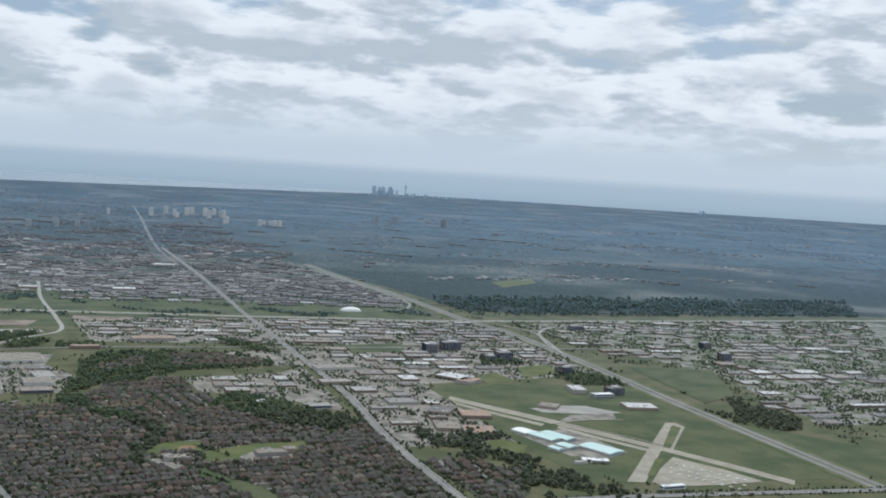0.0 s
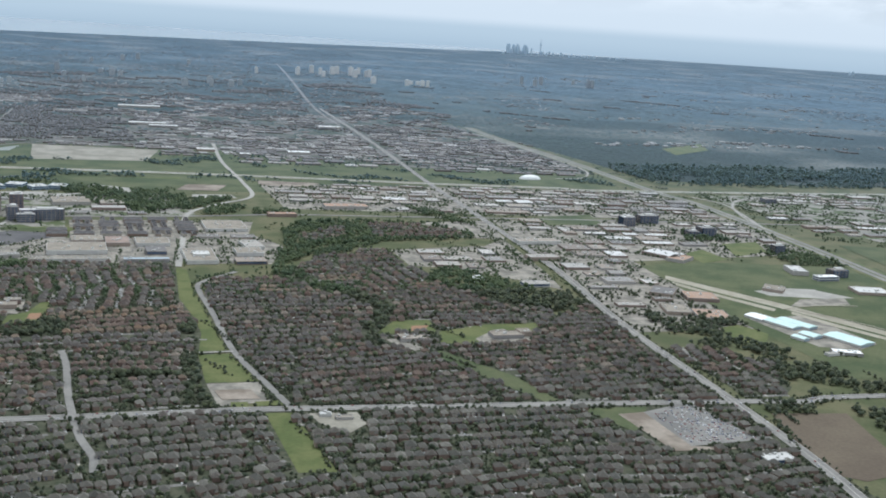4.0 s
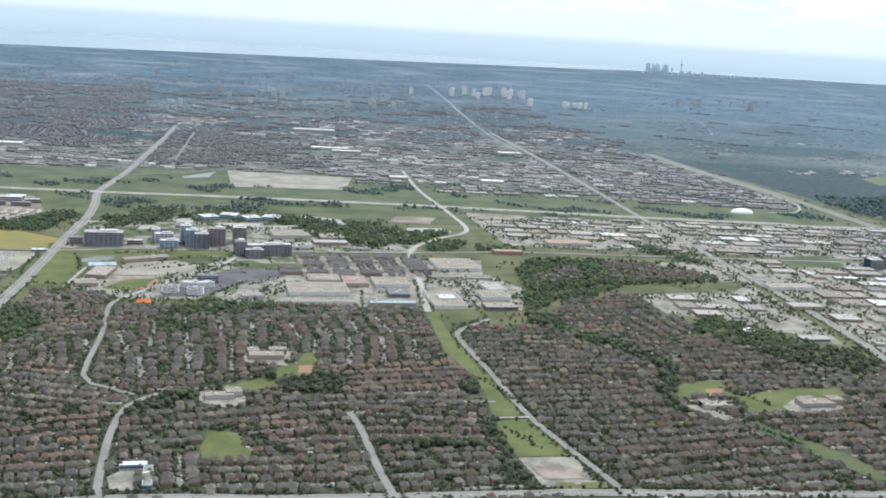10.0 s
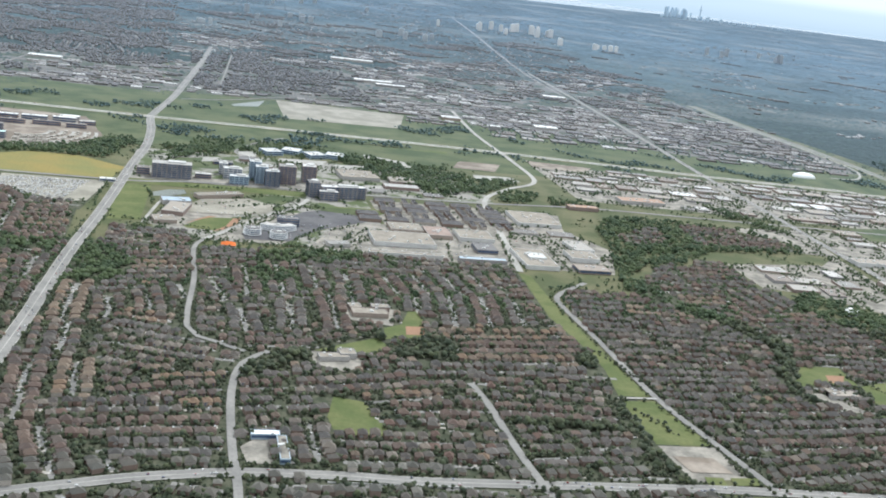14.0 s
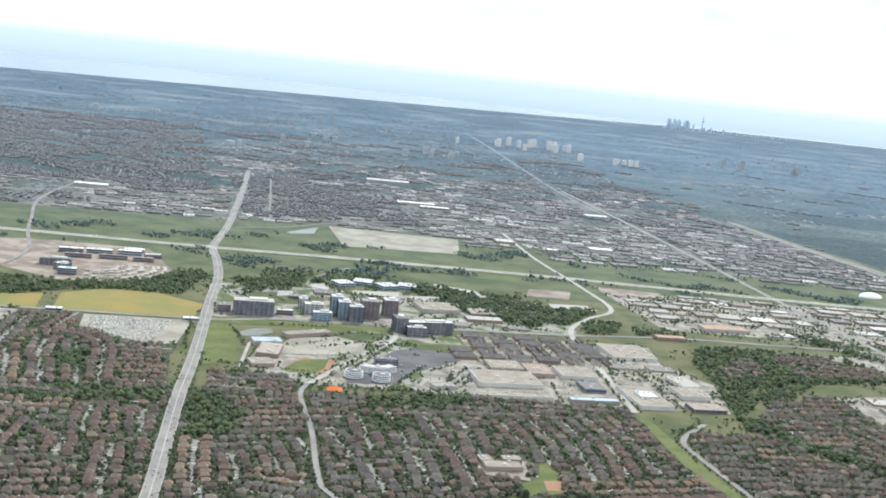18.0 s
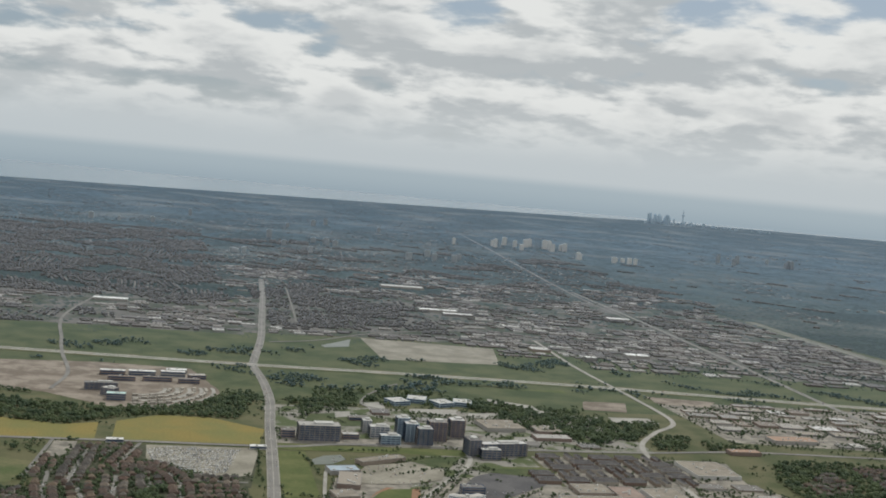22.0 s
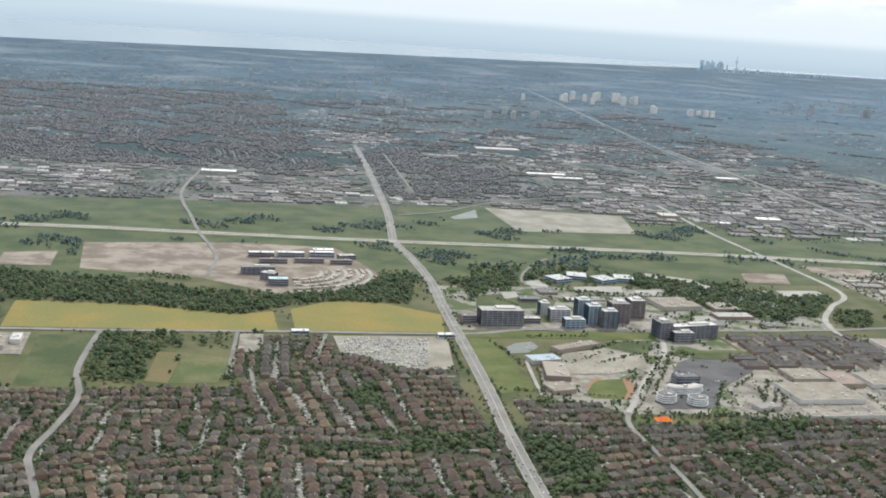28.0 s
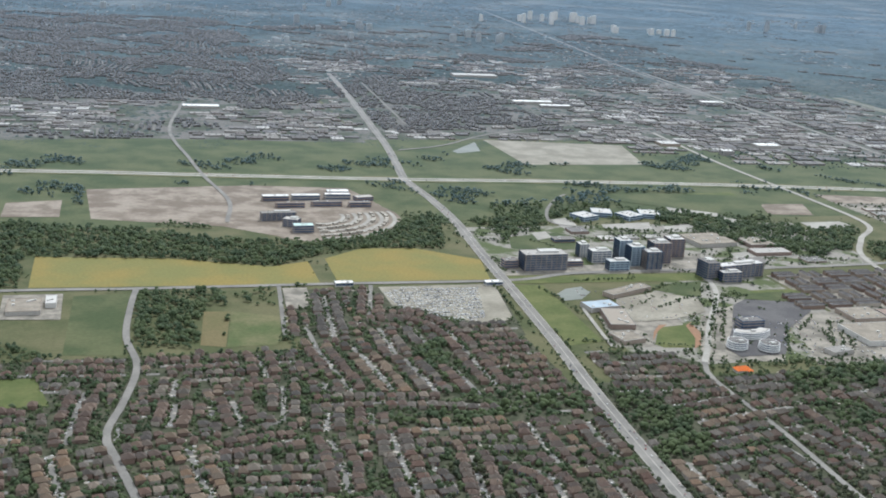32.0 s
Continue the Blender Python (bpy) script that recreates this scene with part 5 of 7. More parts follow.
def infill(spots, lanes):
    """Houses on the plots that the streets leave over."""
    full = np.zeros((NY, NX), bool)
    for x, y in spots[:, :2]:
        i, j = int(y) - Y0, int(x) - X0
        full[i - 2:i + 3, j - 2:j + 3] = True
    for lane in lanes:
        for x, y in resample(lane, 1.0):
            i, j = int(y) - Y0, int(x) - X0
            full[i - 1:i + 2, j - 1:j + 2] = True
    more = []
    for y in np.arange(-120, 300, 2.6):
        for x in np.arange(-420, 200, 2.9):
            px, py = x + rng.uniform(-0.5, 0.5), y + rng.uniform(-0.4, 0.4)
            i, j = int(py) - Y0, int(px) - X0
            if land[i, j] in (ROWS_X, ROWS_Y) and not full[i - 1:i + 2, j - 1:j + 2].any() and (np.isin(land[i - 1:i + 2, j - 1:j + 2], (ROWS_X, ROWS_Y))).all() and rng.random() < 0.85:
                more.append((px, py, rng.choice((0.0, math.pi, math.pi / 2)) + rng.normal(0, 0.1), rng.uniform(0.95, 1.1), rng.choice(4, p=(0.26, 0.44, 0.10, 0.20) if px < -185 else (0.4, 0.2, 0.3, 0.1))))
                full[i - 1:i + 2, j - 1:j + 2] = True
    return np.concatenate([spots, np.array(more)])


spots = infill(spots, lanes)

# In each pattern the street side faces -y.
HOUSES = []
for sx, sy, h, top, gx, gl in ((2.05, 2.4, 1.1, 1.86, 0.45, 0.7), (2.15, 2.2, 1.12, 1.9, -0.5, 0.75), (1.95, 2.6, 1.08, 1.84, 0.4, 0.6), (2.25, 2.3, 1.15, 1.98, -0.55, 0.7), (1.85, 2.1, 1.05, 1.74, 0.35, 0.6)):
    wall = box_arrays(sx, sy, 0, h)
    garage = box_arrays(0.85, gl, 0, 0.72, gx, -sy / 2 - gl / 2 + 0.02)
    roof = joined([hip_arrays(sx, sy, h, top), hip_arrays(0.85, gl + 0.3, 0.72, 1.08, 0.09, gx, -sy / 2 - gl / 2 + 0.15, 0.05)])
    chimney = box_arrays(0.14, 0.2, h, top + 0.12, -gx * 1.3, 0.3)
    door = box_arrays(0.66, 0.04, 0.03, 0.5, gx, -sy / 2 - gl - 0.0)
    drive = box_arrays(0.75, 1.5, 0.0, 0.08, gx, -sy / 2 - gl - 0.7)
    HOUSES.append((joined([wall, garage]), roof, chimney, door, drive, sx, sy, h, wall, garage))

FOCI = ((-70, -28), (-235, 140), (60, -30), (-150, 60))
near = np.min([np.hypot(spots[:, 0] - a, spots[:, 1] - b) for a, b in FOCI], 0)
order = np.argsort(near)
SINGLE = 300
kinds = rng.integers(0, len(HOUSES), len(spots))

protos = []
M["door_white"] = material("garage_door", ((0.55, 0.53, 0.50), (0.62, 0.60, 0.57)), 0.4, 3.0)
for both, roof, chimney, door, drive, sx, sy, h, wall, garage in HOUSES:
    panes = joined([box_arrays(0.34, 0.04, z, z + 0.24, x, y) for z in (0.22, 0.66) for x in (-sx * 0.3, sx * 0.28) for y in (-sy / 2 - 0.01, sy / 2 + 0.01)])
    protos.append([("wall", mesh_from("wall", *wall, ["wall"]), ""), ("roof", mesh_from("roof", *roof, ["roof"]), ""), ("garage", mesh_from("garage", *garage, ["wall"]), ""), ("driveway", mesh_from("driveway", *drive, ["drive"]), ""), ("chimney", mesh_from("chimney", *chimney, ["wall"]), "roof"), ("garage_door", mesh_from("garage_door", *door, ["door_white"]), "garage"), ("glazing", mesh_from("glazing", *panes, ["glass"]), "wall")])
grey_roofs = [mesh_from("roof", *shape[1], ["roof_grey"]) for shape in HOUSES]
PALETTES = ("", "_red", "_ash", "_tan")
street_roofs = [[mesh_from("roof", *shape[1], ["roof" + palette]) for shape in HOUSES] for palette in PALETTES]
HOUSE_LABELS = ("brick two-storey house with a hipped brown shingle roof", "detached brick house with a dark hipped roof and garage", "suburban brick house with shingle roof among trees", "wide two-storey brick house with an attached garage", "small brick house with a steep hipped roof")
for i in order[:SINGLE]:
    x, y, turn, size, palette = spots[i]
    k = kinds[i]
    house = tagged(new("house"), HOUSE_LABELS[k], "house", "houses of the subdivision")
    house.matrix_basis = Matrix.Translation((x, y, 0)) @ Matrix.Rotation(turn, 4, "Z") @ Matrix.Diagonal((size, size, 0.5 + 0.5 * size, 1))
    made = {"": house}
    for name, me, under in protos[k]:
        made[name] = part(name, (grey_roofs[k] if y < 8 else street_roofs[int(palette)][k]) if name == "roof" else me, made[under])
        if name == "glazing":
            made[name]["kind"] = "stuff"


def house_stuff(ids, name, label, roof="roofs"):
    vs, ts, ms, n = [], [], [], 0
    for k in range(len(HOUSES)):
        sel = ids[kinds[ids] == k]
        if not len(sel):
            continue
        places = np.column_stack([spots[sel, 0], spots[sel, 1], np.zeros(len(sel))])
        size = np.column_stack([rng.uniform(0.86, 1.12, len(sel)), rng.uniform(0.82, 1.15, len(sel)), rng.uniform(0.8, 1.18, len(sel))]) * spots[sel, 3:4]
        sx, sy, h = HOUSES[k][5:8]
        simple = ((box_arrays(sx, sy, 0, h)[0], box_arrays(sx, sy, 0, h)[1][:8]), (hip_arrays(sx, sy, h, h + 0.65)[0], hip_arrays(sx, sy, h, h + 0.65)[1][:6]))
        for slot, arr in enumerate((HOUSES[k][0], HOUSES[k][1], HOUSES[k][4]) if name == "houses" else simple):
            v, t = scattered(arr[0], arr[1], places, spots[sel, 2], size)
            vs.append(v), ts.append(t + n), ms.append(np.full(len(t), slot))
            n += len(v)
    tagged(new(name, mesh_from(name, np.concatenate(vs), np.concatenate(ts), ["walls" if name == "houses" else "far_house_roofs", roof if name == "houses" else "far_house_roofs", "drive"], np.concatenate(ms))), label, "houses", kind="stuff")


rest = order[SINGLE:]
for k, words in enumerate(("rows of brown-roofed brick houses in the subdivisions", "rows of brick houses with red-brown shingle roofs", "rows of brick houses with ash-grey shingle roofs", "rows of brick houses with tan shingle roofs")):
    house_stuff(rest[(spots[rest, 1] < 400) & (spots[rest, 1] >= 8) & (spots[rest, 4] == k)], "houses", words, "roofs" + PALETTES[k])
house_stuff(rest[spots[rest, 1] < 8], "houses", "rows of large grey-roofed houses beyond the avenue", "roofs_grey")
house_stuff(rest[spots[rest, 1] >= 400], "far_houses", "rows of brown-roofed houses beyond the expressway")
vs, ts, n = [], [], 0
for lane in lanes:
    if len(lane) < 3:
        continue
    v, t = ribbon_arrays(lane, 1.5, 0.10)
    vs.append(v), ts.append(t + n)
    n += len(v)
tagged(new("streets", mesh_from("streets", np.concatenate(vs), np.concatenate(ts), ["street"])), "narrow grey asphalt streets between the houses", "road", kind="structure")

# ---- flat-roofed works and shops ----
def flat_building(sx, sy, h):
    """Parapet walls, sunk roof, roof units."""
    shell = joined([box_arrays(sx, sy, 0, h)])
    rim = joined([box_arrays(sx, 0.16, h, h + 0.14, 0, -sy / 2 + 0.08), box_arrays(sx, 0.16, h, h + 0.14, 0, sy / 2 - 0.08), box_arrays(0.16, sy - 0.32, h, h + 0.14, -sx / 2 + 0.08, 0), box_arrays(0.16, sy - 0.32, h, h + 0.14, sx / 2 - 0.08, 0)])
    deck = box_arrays(sx - 0.34, sy - 0.34, h, h + 0.03)
    return shell, rim, deck


works, taken = [], []


def works_rows():
    """Rows of sheds of uneven size, in a grid that follows the local roads."""
    g = np.random.default_rng(77)
    y = Y0 * 1.0
    while y < 1120:
        far = y > 560
        pitch = g.uniform(5.0, 9.5) if far else g.uniform(9.0, 17.0)
        x = X0 + g.uniform(0, 9)
        while x < X0 + NX:
            big = g.random() < 0.16
            sx = g.uniform(3.5, 10) * (1.7 if big else 1.0) if far else g.uniform(6.0, 17.0) * (1.6 if big else 1.0)
            sy = (pitch - g.uniform(1.5, 3.0)) if far else (pitch - g.uniform(3.0, 5.0)) * g.uniform(0.7, 1.0)
            lean = -0.09 if x > 20 else -0.03
            cx, cy = x + sx / 2, y + lean * (x - 20) + pitch / 2 + g.uniform(-0.8, 0.8)
            x += sx + (g.uniform(0.8, 3.0) if far else g.uniform(1.5, 6.0))
            if g.random() < 0.10 or (cx > 355 and patches(cx, cy, 21) > -0.3) or (cx < 355 and patches(cx + 70, cy, 17) > 1.6):
                continue
            fx, fy = np.meshgrid(np.linspace(cx - sx / 2 - 0.6, cx + sx / 2 + 0.6, 9), np.linspace(cy - sy / 2 - 0.6, cy + sy / 2 + 0.6, 5))
            if (code_at(fx.ravel(), fy.ravel()) == WORKS).all():
                works.append((cx, cy, sx, sy, g.uniform(0.6, 1.3), lean + g.normal(0, 0.02)))
        y += pitch


works_rows()
works = np.array(works)

# ---- large named buildings ----
BUILDINGS = [
    # place, width, depth, height, turn, wall, roof, windows, label
    (((-150.8, 308.9)), 18.5, 8.0, 6.8, 0.00, "dark_wall", "flat_roof", 7, "dark brick office block on the main road"),
    (((-164.0, 313.5)), 6.0, 5.0, 3.2, 0.00, "brown_wall", "flat_roof", 3, "low brown annex beside the office block"),
    (((-136.0, 313.9)), 7.6, 4.0, 2.2, 0.00, "brown_wall", "light_wall", 2, "low brown wing of the office block"),
    (((-126.3, 327.0)), 4.2, 5.0, 5.6, 0.00, "light_wall", "light_wall", 6, "pale apartment block under a flat white roof"),
    (((-122.0, 318.4)), 9.0, 5.0, 5.0, 0.00, "light_wall", "light_wall", 5, "pale stepped apartment block"),
    (((-111.2, 318.8)), 5.8, 6.0, 9.2, 0.00, "glass_tower", "light_wall", 11, "tall blue-grey glass apartment tower"),
    (((-119.4, 306.0)), 9.0, 4.5, 4.0, 0.00, "glass_tower", "light_wall", 4, "lower glass block under a white roof edge"),
    (((-103.7, 306.0)), 7.0, 5.5, 7.6, 0.00, "glass", "light_wall", 9, "dark blue glass apartment tower under a pale roof"),
    (((-108.5, 312.2)), 6.0, 6.0, 8.2, 0.00, "glass_tower", "light_wall", 9, "blue-grey glass apartment wing"),
    (((-95.8, 314.6)), 8.4, 7.0, 8.8, 0.00, "brown_wall", "flat_roof", 10, "tan brick apartment tower with glass bands"),
    (((-84.2, 323.5)), 7.0, 7.0, 8.0, 0.00, "brown_wall", "flat_roof", 9, "tan brick apartment tower with glass bands"),
    (((-85.3, 290.2)), 5.6, 8.0, 7.0, 0.10, "dark_wall", "flat_roof", 7, "grey apartment block with a rounded end"),
    (((-78.7, 285.6)), 9.0, 4.0, 4.2, 0.00, "dark_wall", "light_wall", 4, "lower grey apartment wing with a white roof"),
    (((-71.3, 291.4)), 22.0, 5.0, 5.6, 0.16, "dark_wall", "flat_roof", 6, "long grey apartment block on the main road"),
    (((-98.5, 388.0)), 10.0, 10.0, 2.2, 0.4, "glass_tower", "light_wall", 2, "low glass office with a pale chevron roof"),
    (((-86.5, 395.0)), 10.0, 10.0, 2.2, -0.3, "glass_tower", "light_wall", 2, "low glass office with a pale chevron roof"),
    (((-74.5, 388.0)), 10.0, 10.0, 2.2, 0.4, "glass_tower", "light_wall", 2, "low glass office with a pale chevron roof"),
    (((-62.5, 391.0)), 10.0, 10.0, 2.2, -0.3, "glass_tower", "light_wall", 2, "low glass office with a pale chevron roof"),
    (((-56.5, 337.5)), 20.0, 18.0, 1.9, 0.1, "flat_wall", "tan_roof", 0, "wide tan-roofed warehouse store"),
    (((-34.5, 334.5)), 13.0, 13.0, 1.7, 0.0, "flat_wall", "tan_roof", 0, "wide store with parapet and tan roof"),
    (((-37.0, 321.5)), 18.0, 8.0, 1.6, 0.0, "flat_wall", "flat_roof", 0, "low showroom with a grey roof by the road"),
    (((-243.0, 435.0)), 13.0, 4.0, 2.6, 0.0, "flat_wall", "white", 2, "long unfinished block with a white roof"),
    (((-228.0, 436.0)), 14.0, 4.0, 2.6, 0.0, "flat_wall", "white", 2, "long unfinished block with a white roof"),
    (((-212.0, 437.0)), 13.0, 4.0, 2.8, 0.0, "flat_wall", "white", 2, "long unfinished block with a white roof"),
    (((-199.5, 433.0)), 9.0, 5.0, 2.2, 0.2, "flat_wall", "flat_roof", 2, "unfinished concrete block on the building site"),
    (((-247.0, 397.0)), 16.0, 4.0, 3.6, 0.05, "dark_wall", "flat_roof", 5, "brown unfinished apartment block"),
    (((-242.6, 384.5)), 7.0, 5.0, 3.6, -0.5, "dark_wall", "flat_roof", 4, "brown unfinished apartment block"),
    (((-239.1, 374.5)), 9.0, 5.0, 3.3, 0.0, "dark_wall", "teal", 3, "unfinished block with a rounded front and teal roof"),
    (((-210.0, 446.0)), 11.0, 5.0, 2.2, 0.0, "flat_wall", "white", 2, "long unfinished block with a white roof"),
    (((-238.0, 421.0)), 14.0, 3.0, 2.4, 0.0, "brown_wall", "flat_roof", 2, "brown row of unfinished townhouses"),
    (((-220.0, 423.0)), 15.0, 3.0, 2.4, 0.0, "brown_wall", "flat_roof", 2, "brown row of unfinished townhouses"),
    (((-204.0, 421.0)), 11.0, 3.0, 2.4, 0.0, "brown_wall", "flat_roof", 2, "brown row of unfinished townhouses"),
    (((17.2, 773.2)), 34.0, 9.0, 2.2, -0.05, "flat_wall", "white", 0, "long white-roofed warehouse in the works"),
    (((29.9, 754.0)), 26.0, 8.0, 2.0, -0.05, "flat_wall", "white", 0, "long white-roofed warehouse in the works"),
    (((21.5, 943.7)), 44.0, 16.0, 2.2, -0.05, "flat_wall", "light_wall", 0, "wide pale factory beyond the houses"),
    (((193.5, 789.8)), 22.0, 10.0, 2.0, -0.05, "flat_wall", "white", 0, "white-roofed shed beside trees"),
    (((121.0, 581.2)), 18.0, 10.0, 2.0, -0.05, "flat_wall", "white", 0, "white-roofed shed beside a meadow"),
    (((73.4, 554.3)), 8.0, 6.0, 3.2, -0.05, "flat_wall", "white", 0, "small white tower building by the road"),
    (((48.0, 586.8)), 14.0, 12.0, 1.8, -0.05, "flat_wall", "light_wall", 0, "pale store building by the road"),
    (((-256.0, 726.0)), 26.0, 10.0, 1.8, -0.05, "flat_wall", "white", 0, "pale long shed beyond the expressway"),
    (((-148.0, 256.5)), 12.5, 8.0, 1.7, 0.15, "flat_wall", "glass_tower", 0, "school wing with a blue-grey roof"),
    (((-147.6, 237.0)), 9.0, 18.0, 1.8, -0.2, "flat_wall", "flat_roof", 0, "long low school wing with a grey roof"),
    (((-152.5, 222.8)), 9.0, 9.0, 1.5, 0.2, "flat_wall", "tan_roof", 0, "low school wing with a pale roof"),
    (((-129.5, 274.2)), 22.0, 5.5, 1.7, 0.42, "flat_wall", "tan_roof", 0, "long tan-roofed hall beside the pond"),
    (((-55.5, 209.8)), 26.0, 19.0, 1.8, 0.0, "light_wall", "tan_roof", 0, "huge tan-roofed store in the shopping centre"),
    (((-50.5, 233.0)), 14.5, 13.0, 1.7, 0.0, "flat_wall", "tan_roof", 0, "wide shop block with a tan roof"),
    (((-37.0, 227.0)), 11.0, 16.0, 1.7, 0.0, "flat_wall", "brown_wall", 0, "wide shop block with a brown roof"),
    (((-84.0, 203.0)), 9.0, 5.0, 1.5, 0.2, "flat_wall", "flat_roof", 0, "corner store in the shopping centre"),
    (((-58.0, 194.0)), 30.0, 3.4, 1.5, 0.0, "light_wall", "tan_roof", 0, "long low row of pale shops backing on the houses"),
    (((-26.5, 192.5)), 20.0, 4.0, 1.5, 0.0, "flat_wall", "glass_tower", 0, "long low row of shops with a blue-grey roof"),
    (((-21.0, 207.5)), 9.0, 11.5, 1.7, 0.0, "dark_wall", "flat_roof", 1, "dark-fronted shop block among trees"),
    (((-21.0, 226.0)), 15.5, 15.0, 1.7, 0.0, "light_wall", "tan_roof", 0, "wide pale store with a tan roof"),
    (((-2.6, 188.0)), 14.0, 27.0, 1.7, 0.0, "light_wall", "tan_roof", 0, "pale square store with a tan roof"),
    (((-2.0, 198.0)), 7.5, 8.0, 2.4, 0.0, "light_wall", "light_wall", 0, "raised pale middle hall of the square store"),
    (((21.0, 203.5)), 12.5, 13.0, 1.8, 0.0, "light_wall", "tan_roof", 0, "pale stepped store building"),
    (((25.0, 218.5)), 9.0, 15.0, 1.6, 0.1, "light_wall", "flat_roof", 0, "pale rear wing of the stepped store"),
    (((19.0, 186.5)), 14.0, 9.0, 1.5, 0.0, "flat_wall", "flat_roof", 1, "grey ribbed shop row"),
    (((18.5, 262.5)), 21.0, 24.0, 1.6, 0.0, "light_wall", "tan_roof", 0, "wide pale store beside the woods"),
    (((98.8, 331.8)), 26.0, 10.0, 1.8, 0.0, "flat_wall", "rust", 0, "long store with a terracotta roof"),
    (((55.4, 305.7)), 16.0, 6.0, 1.7, 0.0, "flat_wall", "rust", 0, "store with a dull red roof"),
    (((178.4, 229.0)), 24.0, 9.0, 1.8, 0.0, "light_wall", "flat_roof", 0, "wide pale industrial building"),
    (((164.5, 190.2)), 16.0, 8.0, 1.8, 0.0, "flat_wall", "flat_roof", 0, "wide brown industrial building"),
    (((114.0, 148.7)), 5.0, 5.0, 1.8, 0.2, "white", "white", 0, "small bright white hall"),
    (((137.5, 137.2)), 12.0, 6.0, 1.6, 0.0, "light_wall", "flat_roof", 1, "pale office with grey roof"),
    (((259.0, 281.7)), 8.0, 7.0, 5.4, 0.0, "dark_wall", "flat_roof", 6, "brown office tower by the expressway"),
    (((277.2, 290.5)), 12.0, 7.0, 4.8, 0.0, "glass", "flat_roof", 6, "blue glass office block by the expressway"),
    (((285.1, 249.9)), 7.0, 7.0, 3.0, 0.0, "glass", "dark_wall", 4, "lower dark glass wing of the office block"),
    (((293.7, 249.3)), 9.0, 8.0, 5.2, 0.0, "glass", "flat_roof", 6, "dark glass office block with stepped top"),
    (((309.4, 202.5)), 6.0, 5.0, 4.6, 0.0, "glass", "flat_roof", 6, "dark glass office block among trees"),
    (((294.3, 140.2)), 12.0, 5.0, 2.2, 0.0, "light_wall", "white", 2, "low pale wing with glass bands"),
    (((306.6, 147.3)), 9.0, 6.0, 3.6, 0.0, "glass", "flat_roof", 4, "dark glass low office block"),
    (((452.4, 237.8)), 7.0, 6.0, 5.0, 0.0, "glass", "flat_roof", 6, "dark glass office block beyond the expressway"),
    (((473.2, 285.3)), 7.0, 6.0, 4.0, 0.0, "dark_wall", "flat_roof", 5, "dark office block beyond the expressway"),
    (((419.2, 371.2)), 10.0, 6.0, 3.0, 0.0, "dark_wall", "flat_roof", 3, "brown hotel block by the interchange"),
    (((215.1, 25.9)), 16.0, 2.5, 1.0, 0.1, "light_wall", "flat_roof", 0, "long pale row of small hangars"),
    (((225.7, -13.8)), 10.0, 2.5, 1.3, 0.0, "white", "white", 1, "long white airport terminal building"),
    (((-124.2, 21.2)), 7.0, 2.6, 1.4, 0.00, "glass_tower", "white", 1, "small corner plaza with a blue front"),
    (((-120.4, 8.0)), 2.4, 13.0, 1.4, 0.00, "glass_tower", "lot", 1, "side wing of the corner plaza with a blue front"),
    (((8.2, -10.6)), 3.4, 2.4, 0.9, -0.1, "light_wall", "light_wall", 0, "small white-roofed corner shop"),
    (((13.0, -13.8)), 5.0, 2.4, 0.8, -0.1, "flat_wall", "tan_roof", 0, "low tan-roofed shop of the corner plaza"),
    (((-84.1, 116.8)), 12.0, 6.0, 1.5, 0.0, "flat_wall", "tan_roof", 0, "school with a pale flat roof"),
    (((-101.1, 75.4)), 9.0, 4.0, 1.4, 0.1, "flat_wall", "tan_roof", 0, "school with a pale flat roof"),
    (((92.9, 60.1)), 12.0, 6.0, 1.5, 0.0, "flat_wall", "tan_roof", 0, "school with a tan flat roof"),
    (((-79.9, 122.7)), 6.0, 4.0, 1.9, 0.0, "flat_wall", "tan_roof", 0, "taller school gymnasium with a tan roof"),
    (((-88.2, 122.2)), 4.0, 6.0, 1.3, 0.1, "flat_wall", "tan_roof", 0, "low brown school wing"),
    (((-96.8, 77.7)), 5.0, 5.0, 1.7, 0.1, "flat_wall", "tan_roof", 0, "school gymnasium with a tan roof"),
    (((100.9, 62.8)), 5.0, 5.0, 1.8, 0.0, "flat_wall", "tan_roof", 0, "school gymnasium with a tan roof"),
    (((91.6, 65.2)), 6.0, 3.0, 1.3, 0.3, "flat_wall", "tan_roof", 0, "low tan school wing"),
    (((53.6, 61.9)), 4.0, 4.0, 1.6, 0.0, "flat_wall", "tan_roof", 0, "school gymnasium with a tan roof"),
    (((56.6, 59.7)), 10.0, 5.0, 1.4, 0.0, "flat_wall", "flat_roof", 0, "school with a brown flat roof"),
    (((205.2, 106.4)), 14.1, 13.1, 1.5, -0.28, "flat_wall", "rust", 0, "brown-roofed works hall beside the airfield"),
    (((192.3, 115.9)), 10.5, 14.0, 1.5, -0.64, "flat_wall", "flat_roof", 0, "grey-roofed works hall beside the airfield"),
    (((181.7, 86.3)), 10.7, 14.0, 1.4, -0.28, "flat_wall", "tan_roof", 0, "pale-roofed works hall among trees"),
    (((192.5, 76.0)), 13.9, 14.0, 1.4, -0.28, "flat_wall", "rust", 0, "brown-roofed works hall among trees"),
    (((288.7, 152.3)), 8.1, 14.0, 2.2, -0.27, "flat_wall", "light_wall", 0, "pale office beside the airfield"),
    (((299.8, 110.8)), 16.2, 12.4, 1.4, -0.27, "flat_wall", "light_wall", 0, "low pale hangar row beyond the runway"),
    (((252.1, 119.9)), 9.4, 10.5, 1.3, -0.72, "flat_wall", "tan_roof", 0, "low shed beyond the runway"),
